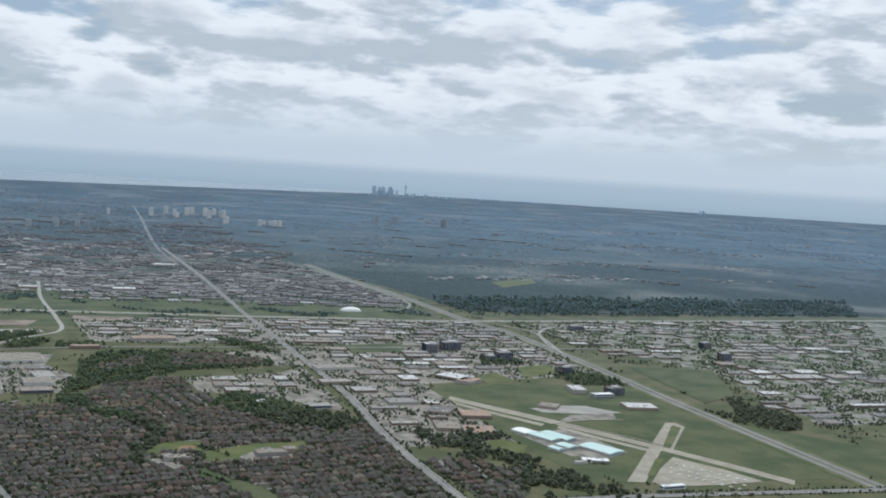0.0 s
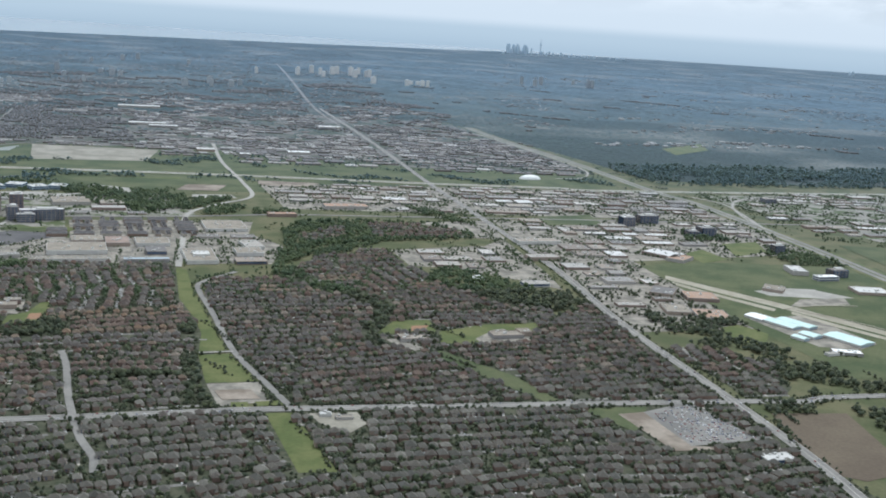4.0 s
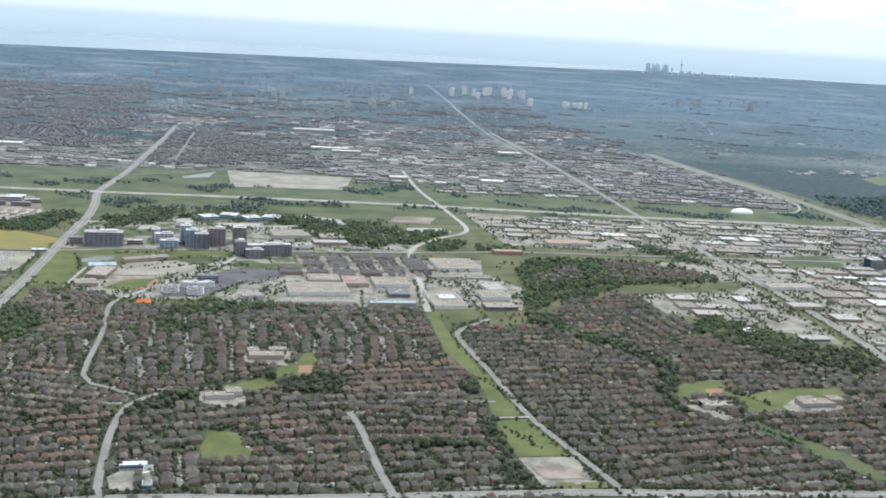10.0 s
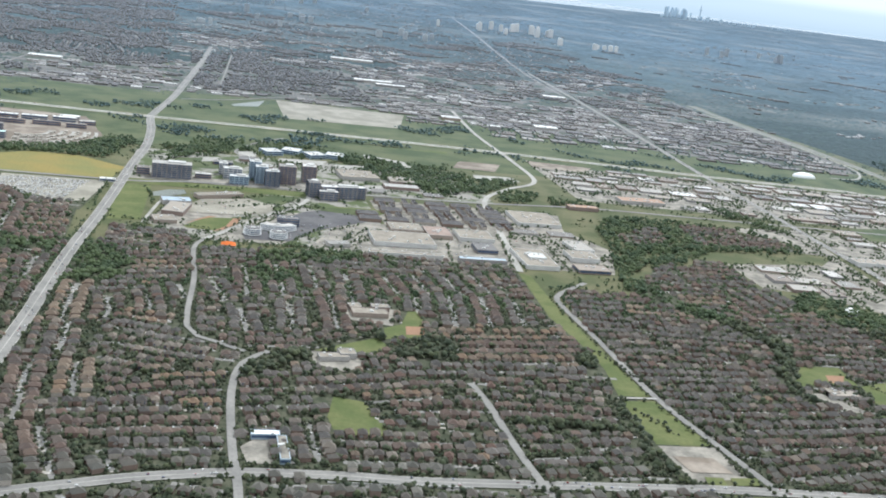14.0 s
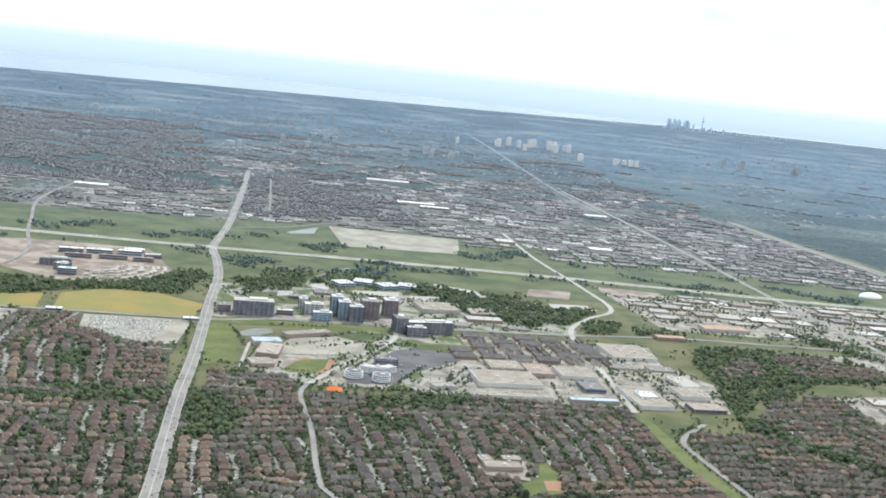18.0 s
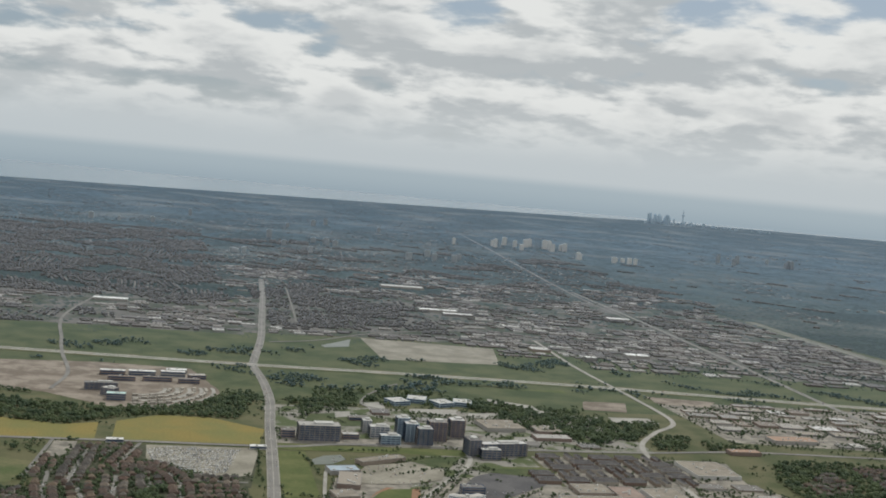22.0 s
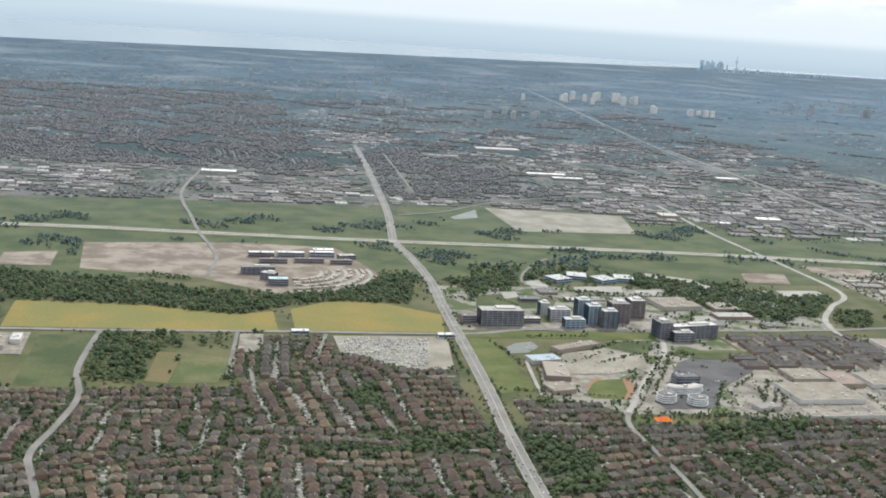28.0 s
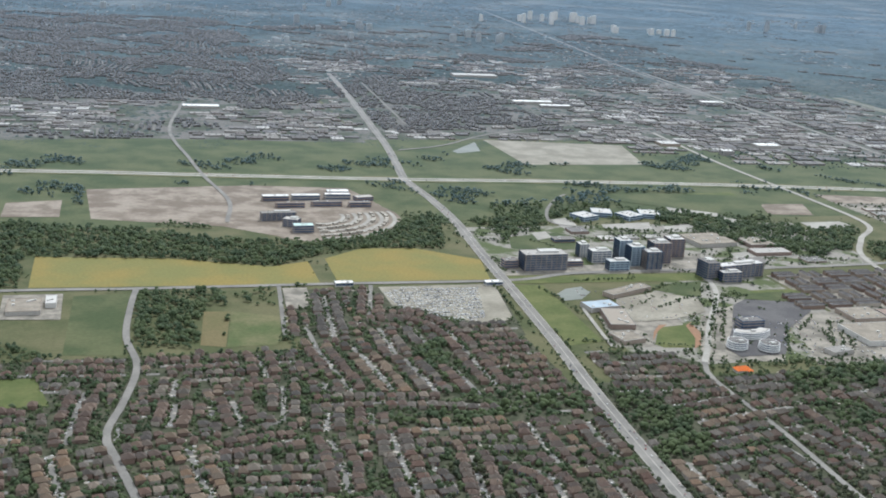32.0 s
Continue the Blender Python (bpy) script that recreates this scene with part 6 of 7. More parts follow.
    (((217.1, 25.1)), 11.2, 5.1, 1.1, -0.41, "flat_wall", "white", 0, "white shed row beside the hangars"),
    (((236.9, 194.0)), 18.7, 14.0, 1.6, -1.01, "flat_wall", "flat_roof", 0, "long grey works hall near the airfield"),
    (((239.7, 182.8)), 9.6, 14.0, 1.6, -0.91, "flat_wall", "rust", 0, "brown-roofed works hall beside grey sheds"),
    (((-102.0, 230.7)), 9.0, 5.0, 3.4, 0.0, "glass", "flat_roof", 3, "low dark glass office beside the mall"),
    (((-125.6, 350.4)), 10.0, 5.0, 1.6, 0.0, "flat_wall", "flat_roof", 1, "low pale-roofed office behind the dark block"),
    (((-349.0, 274.5)), 11.0, 14.0, 1.6, 0.0, "flat_wall", "tan_roof", 0, "tan-roofed workshop beside the meadow"),
    (((-340.5, 281.5)), 3.6, 9.0, 1.8, 0.0, "light_wall", "light_wall", 0, "white-roofed workshop beside a yard"),
    (((-178.7, 291.4)), 7.0, 3.0, 1.4, 0.0, "light_wall", "white", 1, "white showroom at the car yard"),
    (((-236.7, 295.6)), 7.0, 3.0, 1.5, 0.0, "light_wall", "white", 1, "white-roofed shop row by the road"),
    (((123.6, -65.2)), 9.0, 5.0, 1.4, 0.0, "light_wall", "light_wall", 1, "white-roofed corner shop by the wide road"),
]


def building(place, sx, sy, h, turn, wall, roof, bands, label):
    root = tagged(new("building"), label, "building")
    root.matrix_basis = Matrix.Translation((place[0], place[1] + sy / 2, 0)) @ Matrix.Rotation(turn, 4, "Z")
    shell, rim, deck = flat_building(sx, sy, h)
    body = part("wall", mesh_from("wall", *shell, [wall]), root)
    part("parapet", mesh_from("parapet", *rim, [wall]), root)
    top = part("roof", mesh_from("roof", *deck, [roof]), root)
    for k in range(bands):
        z = h * (k + 0.35) / bands
        dz = h / bands * 0.5
        me = mesh_from("window_band", *joined([box_arrays(sx * 0.94, sy + 0.08, z, z + dz), box_arrays(sx + 0.08, sy * 0.92, z, z + dz)]), ["glass" if wall != "glass" else "dark_wall"])
        part("window_band", me, body)
    if bands >= 4:
        bays = max(3, int(round(sx / 2.2)))
        for k in range(bays + 1):
            part("pier", mesh_from("pier", *box_arrays(0.34, sy + 0.34, 0, h, -sx / 2 + 0.17 + (sx - 0.34) * k / bays), [wall]), body)
        part("penthouse", mesh_from("penthouse", *box_arrays(sx * 0.45, sy * 0.5, h + 0.03, h + 0.75, sx * 0.12, sy * 0.1), ["light_wall"]), root)
    for k in range(int(min(8, 2 + sx * sy / 40))):
        ux, uy = rng.uniform(-0.4, 0.4) * sx, rng.uniform(-0.38, 0.38) * sy
        part("roof_unit", mesh_from("roof_unit", *box_arrays(rng.uniform(0.5, 1.3), rng.uniform(0.4, 0.9), h + 0.03, h + rng.uniform(0.3, 0.6), ux, uy), ["light_wall"]), top)
    return root


def arc_arrays(r0, r1, a0, a1, z0, z1, n=14):
    """A curved block, from inner to outer radius."""
    u = np.radians(np.linspace(a0, a1, n))
    ring = lambda r, z: np.column_stack([np.cos(u) * r, np.sin(u) * r, np.full(n, z)])
    v = np.concatenate([ring(r1, z0), ring(r1, z1), ring(r0, z1), ring(r0, z0)])
    t = []
    for q in range(3):
        for k in range(n - 1):
            a, b = q * n + k, (q + 1) * n + k
            t += [(a, a + 1, b + 1), (a, b + 1, b)]
    for k in (0, n - 1):
        a, b, c, d = k, n + k, 2 * n + k, 3 * n + k
        t += [(a, b, c), (a, c, d), (a, c, b), (a, d, c)]
    return v, np.array(t)


def curved_office(x, y, r0, r1, a0, a1, h, floors):
    """A white office in curved terraces with glass between the floors."""
    root = tagged(new("building"), "white office curved in terraces with glass bands", "building", "curved offices")
    root.location = (x, y, 0)
    body = part("wall", mesh_from("wall", *arc_arrays(r0, r1, a0, a1, 0, h), ["glass"]), root)
    for k in range(floors):
        z = h * (k + 1) / floors
        part("floor_edge", mesh_from("floor_edge", *arc_arrays(r0 - 0.1, r1 + 0.45 - 0.3 * k / floors, a0 - 2, a1 + 2, z - 0.34, z), ["white"]), body)
    part("roof", mesh_from("roof", *arc_arrays(r0 + 0.3, r1 - 0.3, a0, a1, h, h + 0.12), ["flat_roof"]), root)
    part("penthouse", mesh_from("penthouse", *box_arrays(1.6, 1.2, h + 0.1, h + 0.7, 0, -(r0 + r1) / 2), ["light_wall"]), root)
    taken.append((x, y, r1))


for x, y, r0, r1, a0, a1, h in ((-117.6, 214.8, 0.4, 3.3, 0, 360, 2.9), (-107.4, 211.4, 0.4, 3.3, 0, 360, 2.9), (-107.0, 231.0, 6.5, 10.0, 228, 318, 2.6)):
    curved_office(x, y, r0, r1, a0, a1, h, 4)


def hangar(centre, sx, sy, h, turn, mat, label):
    root = tagged(new("hangar"), label, "hangar", "hangars of the airfield")
    root.matrix_basis = Matrix.Translation((*centre, 0)) @ Matrix.Rotation(turn, 4, "Z")
    wall = part("wall", mesh_from("wall", *box_arrays(sx, sy, 0, h), ["light_wall"]), root)
    part("roof", mesh_from("roof", *hip_arrays(sx, sy, h, h + 0.5, 0.1, 0, 0, sx / 2), [mat]), root)
    part("hangar_door", mesh_from("hangar_door", *box_arrays(0.06, sy * 0.8, 0.05, h * 0.85, sx / 2 + 0.03), ["glass_tower"]), wall)
    taken.append((*centre, sx / 2))


def terrace(x, y, length, turn):
    """A row of joined dark-roofed houses with party walls."""
    root = tagged(new("terrace"), "row of new terraced houses with dark grey roofs", "houses", "terraced rows")
    root.matrix_basis = Matrix.Translation((x, y, 0)) @ Matrix.Rotation(turn, 4, "Z")
    wall = part("wall", mesh_from("wall", *box_arrays(length, 2.3, 0, 1.5), ["wall"]), root)
    part("roof", mesh_from("roof", *hip_arrays(length, 2.3, 1.5, 2.1, 0.12), ["dark_roof"]), root)
    for k in range(int(length / 1.2)):
        u = -length / 2 + 0.6 + 1.2 * k
        part("party_wall", mesh_from("party_wall", *box_arrays(0.09, 1.6, 1.5, 2.12, u + 0.6), ["dark_roof"]), root)


M["dark_roof"] = material("dark_shingle", ((0.110, 0.106, 0.106), (0.160, 0.152, 0.148)), 0.4, 3.0)
for x in np.arange(-64, 0, 12.5):
    for y in (253, 262, 271.5, 280.5, 290):
        if y > 268 and x < -55:
            continue
        if rng.random() < 0.55:
            terrace(x, y - 1.9, 9.6, 0.0)
            terrace(x, y + 1.9, 9.6, math.pi)
        else:
            terrace(x - 2.6, y, 7.2, math.pi / 2)
            terrace(x + 2.2, y, 7.2, -math.pi / 2)
for centre, sx, sy, mat in ((((230.4, 43.6)), 17.0, 10.0, "teal"), (((216.2, 68.3)), 16.0, 6.4, "teal"), (((223.5, 67.7)), 16.0, 6.4, "teal"), (((212.5, 78.5)), 9.0, 7.5, "white"), (((218.0, 51.0)), 7.5, 6.0, "teal"), (((211.0, 47.8)), 6.0, 4.0, "teal")):
    hangar(centre, sx, sy, 1.1, -1.25, mat, "metal hangar with a pale teal roof" if mat == "teal" else "white metal hangar beside the runway")
# crescents of the building site
CENTRE = np.array((-231.0, 404.0))
for r in (15.0, 21.0, 27.0, 33.0, 39.0):
    u = np.radians(np.linspace(-92, 12, 40))
    arc = CENTRE + np.column_stack([np.cos(u), np.sin(u)]) * r
    tagged(new("site_lane", mesh_from("site_lane", *ribbon_arrays(arc, 1.9, 0.26), ["concrete"])), "pale curved lane of the building site", "road", kind="structure")
    if r < 38:
        for q in np.radians(np.arange(-88, 10, 210 / r)):
            x, y = CENTRE + np.array((math.cos(q), math.sin(q))) * (r + 2.3)
            shell = tagged(new("house_shell"), "unfinished pale house shell on the building site", "house", "shells of the building site")
            shell.matrix_basis = Matrix.Translation((x, y, 0)) @ Matrix.Rotation(q + math.pi / 2, 4, "Z")
            part("wall", mesh_from("wall", *box_arrays(2.6, 1.7, 0, rng.uniform(0.4, 1.3)), ["drive"]), shell)
for place, sx, sy, h, turn, wall, roof, bands, label in BUILDINGS:
    building(place, sx, sy, h, turn, wall, roof, bands, label)
    taken.append((place[0], place[1] + sy / 2, max(sx, sy) / 2))
taken = np.array(taken)
clear = np.array([np.min(np.hypot(taken[:, 0] - q[0], taken[:, 1] - q[1]) - taken[:, 2] - max(q[2], q[3]) * 0.55) > 0 for q in works])
works = works[clear]
close = works[works[:, 1] < 470]
close = close[np.argsort(np.hypot(close[:, 0] + 20, close[:, 1] - 300))]
WORK_LABELS = ("flat-roofed industrial unit with a gravel roof", "low commercial building with a grey flat roof", "wide warehouse with roof units", "plain low shop building with a flat roof")
for k, (x, y, sx, sy, h, turn) in enumerate(close[:300]):
    building((x, y - sy / 2), sx, sy, h, turn, "flat_wall", "flat_roof", 0, WORK_LABELS[k % 4])["group"] = "flat-roofed commercial units"
far_works = np.concatenate([close[300:], works[works[:, 1] >= 470]])
vs, ts, n = [], [], 0
unit = joined([box_arrays(1, 1, 0, 1), box_arrays(0.12, 0.2, 1.0, 1.25, 0.2, 0.1), box_arrays(0.1, 0.18, 1.0, 1.25, -0.25, -0.15)])
v, t = scattered(*unit, np.column_stack([far_works[:, :2], np.zeros(len(far_works))]), far_works[:, 5], far_works[:, 2:5])
tagged(new("industrial_units", mesh_from("industrial_units", v, t, ["far_flat_roofs"])), "many grey and white flat-roofed units beyond the expressway", "buildings", kind="stuff")

# sound wall along the avenue
wall_line = resample([(-111.6, -0.8), (-78.1, -2.7)], 3.0)
for (ax, ay), (bx, by) in zip(wall_line[:-1], wall_line[1:]):
    panel = tagged(new("sound_wall", mesh_from("sound_wall", *box_arrays(math.hypot(bx - ax, by - ay) * 0.98, 0.12, 0, 0.42), ["light_wall"])), "pale concrete sound wall panel beside the avenue", "wall", "sound wall panels", "structure")
    panel.matrix_basis = Matrix.Translation(((ax + bx) / 2, (ay + by) / 2, 0)) @ Matrix.Rotation(math.atan2(by - ay, bx - ax), 4, "Z")

# orange-roofed hall, white sports dome
hall = tagged(new("hall"), "small hall with a bright orange tiled roof", "building")
hall.location = ((-127.7, 192.5))[0], ((-127.7, 192.5))[1] + 1.5, 0
part("wall", mesh_from("wall", *box_arrays(5.0, 3.2, 0, 1.1), ["light_wall"]), hall)
part("roof", mesh_from("roof", *joined([hip_arrays(5.0, 3.2, 1.1, 2.2, 0.3), hip_arrays(1.6, 3.6, 1.1, 1.9, 0.2, 1.6, -0.6, 0.1)]), ["orange"]), hall)


def dome_mesh(a, b, h):
    v, t = [], []
    for i in range(7):
        r, z = math.cos(i / 6 * math.pi / 2), math.sin(i / 6 * math.pi / 2)
        for j in range(24):
            u = j / 24 * 2 * math.pi
            v.append((a * max(r, 0.02) * math.cos(u), b * max(r, 0.02) * math.sin(u), h * z))
    for i in range(6):
        for j in range(24):
            p, q = i * 24 + j, i * 24 + (j + 1) % 24
            t += [(p, q, q + 24), (p, q + 24, p + 24)]
    return mesh_from("membrane", v, t, ["white"], smooth=True)


dome = tagged(new("sports_dome"), "white air-supported sports dome beside the expressway", "dome")
dome.location = (274.6, 471, 0)
part("membrane", dome_mesh(8.5, 5.0, 3.2), dome)

# ---- trees ----
phi = (1 + 5 ** 0.5) / 2
ICO_V = np.array([(-1, phi, 0), (1, phi, 0), (-1, -phi, 0), (1, -phi, 0), (0, -1, phi), (0, 1, phi), (0, -1, -phi), (0, 1, -phi), (phi, 0, -1), (phi, 0, 1), (-phi, 0, -1), (-phi, 0, 1)]) / math.hypot(1, phi)
ICO_T = np.array([(0, 11, 5), (0, 5, 1), (0, 1, 7), (0, 7, 10), (0, 10, 11), (1, 5, 9), (5, 11, 4), (11, 10, 2), (10, 7, 6), (7, 1, 8), (3, 9, 4), (3, 4, 2), (3, 2, 6), (3, 6, 8), (3, 8, 9), (4, 9, 5), (2, 4, 11), (6, 2, 10), (8, 6, 7), (9, 8, 1)])


TOP_T = ICO_T[ICO_V[ICO_T][:, :, 2].mean(1) > -0.2]
CAP_V = np.array([(math.cos(u), math.sin(u), 0.0) for u in np.arange(7) / 7 * 2 * math.pi] + [(0.15, 0.1, 1.0)])
CAP_T = np.array([(k, (k + 1) % 7, 7) for k in range(7)])


def crown_arrays(clumps, seed):
    g = np.random.default_rng(seed)
    out = []
    if clumps == 1:
        return CAP_V * (0.55, 0.55, 1.1) * np.append(g.uniform(0.75, 1.25, (7, 1)), [[1.0]], 0), CAP_T
    for k in range(clumps):
        r = g.uniform(0.28, 0.5)
        a, d = g.uniform(0, 2 * math.pi), g.uniform(0, 0.36)
        c = np.array([math.cos(a) * d, math.sin(a) * d, g.uniform(0.5, 1.15)])
        out.append((ICO_V * r * g.uniform(0.7, 1.25, (12, 1)) + c, ICO_T if clumps > 3 else TOP_T))
    return joined(out)


def scatter_points(code, density, y0=-340, y1=1560, seed=1):
    g = np.random.default_rng(seed)
    n = int(density * NX * (y1 - y0))
    x, y = g.uniform(X0, X0 + NX, n), g.uniform(y0, y1, n)
    return np.column_stack([x, y])[code_at(x, y) == code]


roots = []
houses_xy = spots[:, :2]
back = spots[:, 2]
for k, dist in enumerate((2.2, 2.4, -2.0)):
    off = np.column_stack([-np.sin(back), np.cos(back)]) * (dist * spots[:, 3:4])
    keep = rng.random(len(spots)) < (0.7, 0.45, 0.5)[k] * np.where(houses_xy[:, 1] > 450, 0.6, np.where(houses_xy[:, 1] > 150, 0.75, 1.0))
    roots.append((houses_xy + off + rng.normal(0, 0.55, houses_xy.shape))[keep])
garden = np.concatenate(roots)
garden = garden[np.isin(code_at(garden[:, 0], garden[:, 1]), (ROWS_X, ROWS_Y, FRINGE, NONE))]
woods = np.concatenate([scatter_points(WOODS, 0.31, -340, 400, 3), scatter_points(WOODS, 0.10, 400, 560, 13), scatter_points(WOODS, 0.030, 560, 1560, 4)])
woods = woods[(woods[:, 1] > 60) | (woods[:, 0] < 100) | (patches(woods[:, 0], woods[:, 1], 7) > -0.35)]
woods = woods[rng.random(len(woods)) < np.interp(np.hypot(woods[:, 0] + 150, woods[:, 1] + 220), [950, 1850], [1.0, 0.1])]
fringe = scatter_points(FRINGE, 0.20, -340, 620, 5)
clumpy = patches(fringe[:, 0], fringe[:, 1], 15) + rng.normal(0, 0.13, len(fringe)) > 1.15
fringe = fringe[clumpy]
lots = scatter_points(WORKS, 0.20, 40, 480, 6)
lots = lots[patches(lots[:, 0], lots[:, 1], 6) + 0.5 * patches(lots[:, 0] - 40, lots[:, 1], 19) > -0.3]
lots = np.concatenate([lots, scatter_points(WORKS, 0.04, 480, 1100, 8)])
verge = scatter_points(NONE, 0.12, -340, 600, 9)
verge = verge[patches(verge[:, 0], verge[:, 1], 8) + rng.normal(0, 0.15, len(verge)) > 0.95]
rows = []
for name, mat, width, line, label in ROADS:
    if name in ("avenue", "collector_road", "arterial_road"):
        pts = resample(line, 1.0)
        d = np.gradient(pts, axis=0)
        d /= np.linalg.norm(d, axis=1)[:, None] + 1e-9
        for side in (-1, 1):
            q = pts[::2] + np.column_stack([-d[::2, 1], d[::2, 0]]) * side * (width / 2 + 1.0) + rng.normal(0, 0.25, (len(pts[::2]), 2))
            rows.append(q[(rng.random(len(q)) < 0.75) & (q[:, 1] < 240) & (q[:, 1] > -200)])
busy = np.zeros((NY, NX), bool)
for px, py in houses_xy:
    i, j = int(py) - Y0, int(px) - X0
    busy[i - 1:i + 2, j - 1:j + 2] = True
for lane in lanes:
    q = resample(lane, 0.7)
    busy[np.clip(q[:, 1].astype(int) - Y0, 0, NY - 1), np.clip(q[:, 0].astype(int) - X0, 0, NX - 1)] = True
borders = np.concatenate([scatter_points(ROWS_X, 0.52, -120, 300, 10), scatter_points(ROWS_Y, 0.52, -120, 300, 14)])
borders = borders[patches(borders[:, 0], borders[:, 1], 9) + rng.normal(0, 0.7, len(borders)) > -0.7]
borders = borders[~lookup(busy, borders[:, 0], borders[:, 1])]
islands = []
for x0, y0, x1, y1 in ((-112, 200, -20, 292), (-150, 300, -60, 326), (-125, 236, -85, 290)):
    for yy in np.arange(y0, y1, 8.5):
        xx = np.arange(x0, x1, 1.7)
        q = np.column_stack([xx, yy + rng.normal(0, 0.3, len(xx))])
        islands.append(q[(rng.random(len(q)) < 0.22) & (patches(q[:, 0], q[:, 1], 9) > -0.6)])
islands.append(np.column_stack([np.linspace(-18.5, -13.5, 14) + rng.normal(0, 0.5, 14), np.linspace(47, 30, 14) + rng.normal(0, 0.8, 14)]))


def tree_line(*line):
    """Planted trees along the edge of a lot or road."""
    q = resample(line, 1.1)
    islands.append((q + rng.normal(0, 0.45, q.shape))[rng.random(len(q)) < 0.85])


tree_line((-105.7, 265.6), (-106.8, 251.4), (-126.1, 218.2))
tree_line((-92.7, 282.4), (-95.6, 269.3), (-111.0, 242.0))
tree_line((-89.8, 273.3), (-103.2, 249.2), (-119.3, 221.1))
tree_line((-162.0, 287.6), (-158.8, 272.4), (-157.5, 254.3))
tree_line((-174.0, 229.0), (-161.7, 225.7), (-149.7, 219.9))
tree_line((-152.7, 252.1), (-157.0, 234.0), (-159.4, 220.6))
tree_line((-144.7, 233.2), (-145.0, 222.9), (-130.8, 216.9))
tree_line((-123.5, 274.9), (-110.6, 283.2), (-98.6, 284.9))
tree_line((-124.7, 258.4), (-112.3, 265.9), (-105.2, 269.8))
tree_line((-142.0, 257.3), (-130.9, 262.7), (-121.2, 270.6))
tree_line((-67.3, 235.5), (-88.4, 199.2))
tree_line((-62.3, 236.0), (-83.5, 202.0))
tree_line((-84.9, 236.6), (-102.2, 206.6))
tree_line((-74.2, 230.4), (-80.4, 214.9))
tree_line((-64.4, 227.9), (-78.7, 204.8))
tree_line((-106.1, 199.1), (-85.0, 194.3), (-55.7, 191.9))
tree_line((-126.3, 208.4), (-136.6, 188.2))
tree_line((-117.8, 201.5), (-124.2, 181.5))
tree_line((-61.7, 254.9), (-42.3, 247.7), (-18.8, 246.4))
tree_line((-167.7, 311.1), (-164.9, 306.2))
tree_line((-115.7, 355.6), (-102.7, 356.6))
tree_line((-140.4, 355.9), (-133.3, 344.3))
tree_line((-96.3, 308.8), (-87.8, 296.2))
tree_line((-23.8, 319.7), (-6.3, 311.1))
tree_line((-35.3, 363.9), (-40.7, 339.7), (-20.9, 330.7))
tree_line((-178.5, 292.8), (-180.9, 261.4), (-181.1, 253.7))
tree_line((-192.9, 252.5), (-182.7, 250.1))
tree_line((-144.6, 293.7), (-118.4, 295.0))
tree_line((-102.9, 373.9), (-75.7, 367.4), (-54.1, 367.2))
tree_line((-103.6, 200.5), (-83.2, 198.7), (-42.8, 186.5), (-17.9, 188.8))
tree_line((-90.7, 222.5), (-75.9, 236.4), (-71.1, 241.2))
tree_line((-36.3, 218.3), (-39.6, 190.6))
tree_line((-8.1, 242.2), (-13.0, 197.4))
tree_line((10.9, 240.9), (9.9, 200.2), (8.9, 173.3))
tree_line((-26.7, 317.3), (-5.9, 312.9))
tree_line((-4.7, 247.5), (-4.6, 289.5))
tree_line((20.6, 245.8), (19.0, 214.1))
tree_line((161.0, 295.9), (160.2, 270.3), (157.7, 237.2), (154.0, 199.1), (152.0, 168.1), (153.7, 140.0), (148.5, 111.4))
tree_line((157.1, 327.9), (157.9, 296.0), (163.6, 280.9))
tree_line((172.8, 280.4), (192.1, 268.5), (200.1, 271.7))
tree_line((213.4, 278.2), (209.4, 243.5), (202.9, 224.8))
tree_line((197.8, 318.0), (215.7, 313.2))
tree_line((172.6, 220.8), (176.4, 191.9))
tree_line((175.6, 161.1), (178.4, 146.6), (192.7, 140.7))
tree_line((211.0, 271.1), (237.2, 266.0))
tree_line((142.5, 345.5), (149.0, 336.7), (159.1, 284.8))
tree_line((140.7, 217.2), (131.9, 179.8), (124.3, 142.8))
tree_line((139.4, 229.2), (142.1, 217.1))
tree_line((171.9, 327.4), (187.3, 310.3), (199.5, 317.9))
tree_line((-0.7, -6.0), (-1.9, -16.7), (1.1, -29.5), (1.2, -47.6))
tree_line((-23.6, 16.4), (-22.6, 6.9), (-22.1, -1.2))
tree_line((24.7, -5.4), (47.1, -9.6), (58.9, -11.3))
tree_line((1.7, -7.3), (4.6, -17.7), (9.8, -21.7))
tree_line((-20.2, -4.0), (-9.0, -5.7))
tree_line((4.5, 0.3), (28.3, -2.3), (61.2, -6.2))
tree_line((-8.1, 160.7), (4.4, 167.7))
tree_line((-14.6, 95.1), (-7.3, 66.9), (-3.2, 37.0), (0.3, 11.4))
tree_line((26.7, 179.2), (33.4, 167.9))
tree_line((48.1, 71.7), (57.5, 54.3), (68.1, 55.1))
tree_line((55.8, 51.3), (64.5, 35.6), (67.9, 28.1))
tree_line((68.1, 81.5), (76.7, 64.7))
tree_line((146.2, 43.3), (148.8, 12.4), (150.4, -21.6), (148.4, -37.4))
tree_line((144.1, -12.6), (164.1, -20.6))
tree_line((208.7, 29.4), (220.0, 21.3))
tree_line((209.1, 6.6), (206.7, -7.2))
tree_line((211.6, -14.7), (238.5, -22.9))
tree_line((123.0, -13.0), (124.5, -26.7), (130.8, -44.1))
tree_line((143.4, -32.7), (135.5, -57.0))
tree_line((-134.0, 202.5), (-113.0, 201.0), (-90.0, 196.0))
tree_line((-136.0, 199.0), (-112.0, 197.5), (-92.0, 194.0))
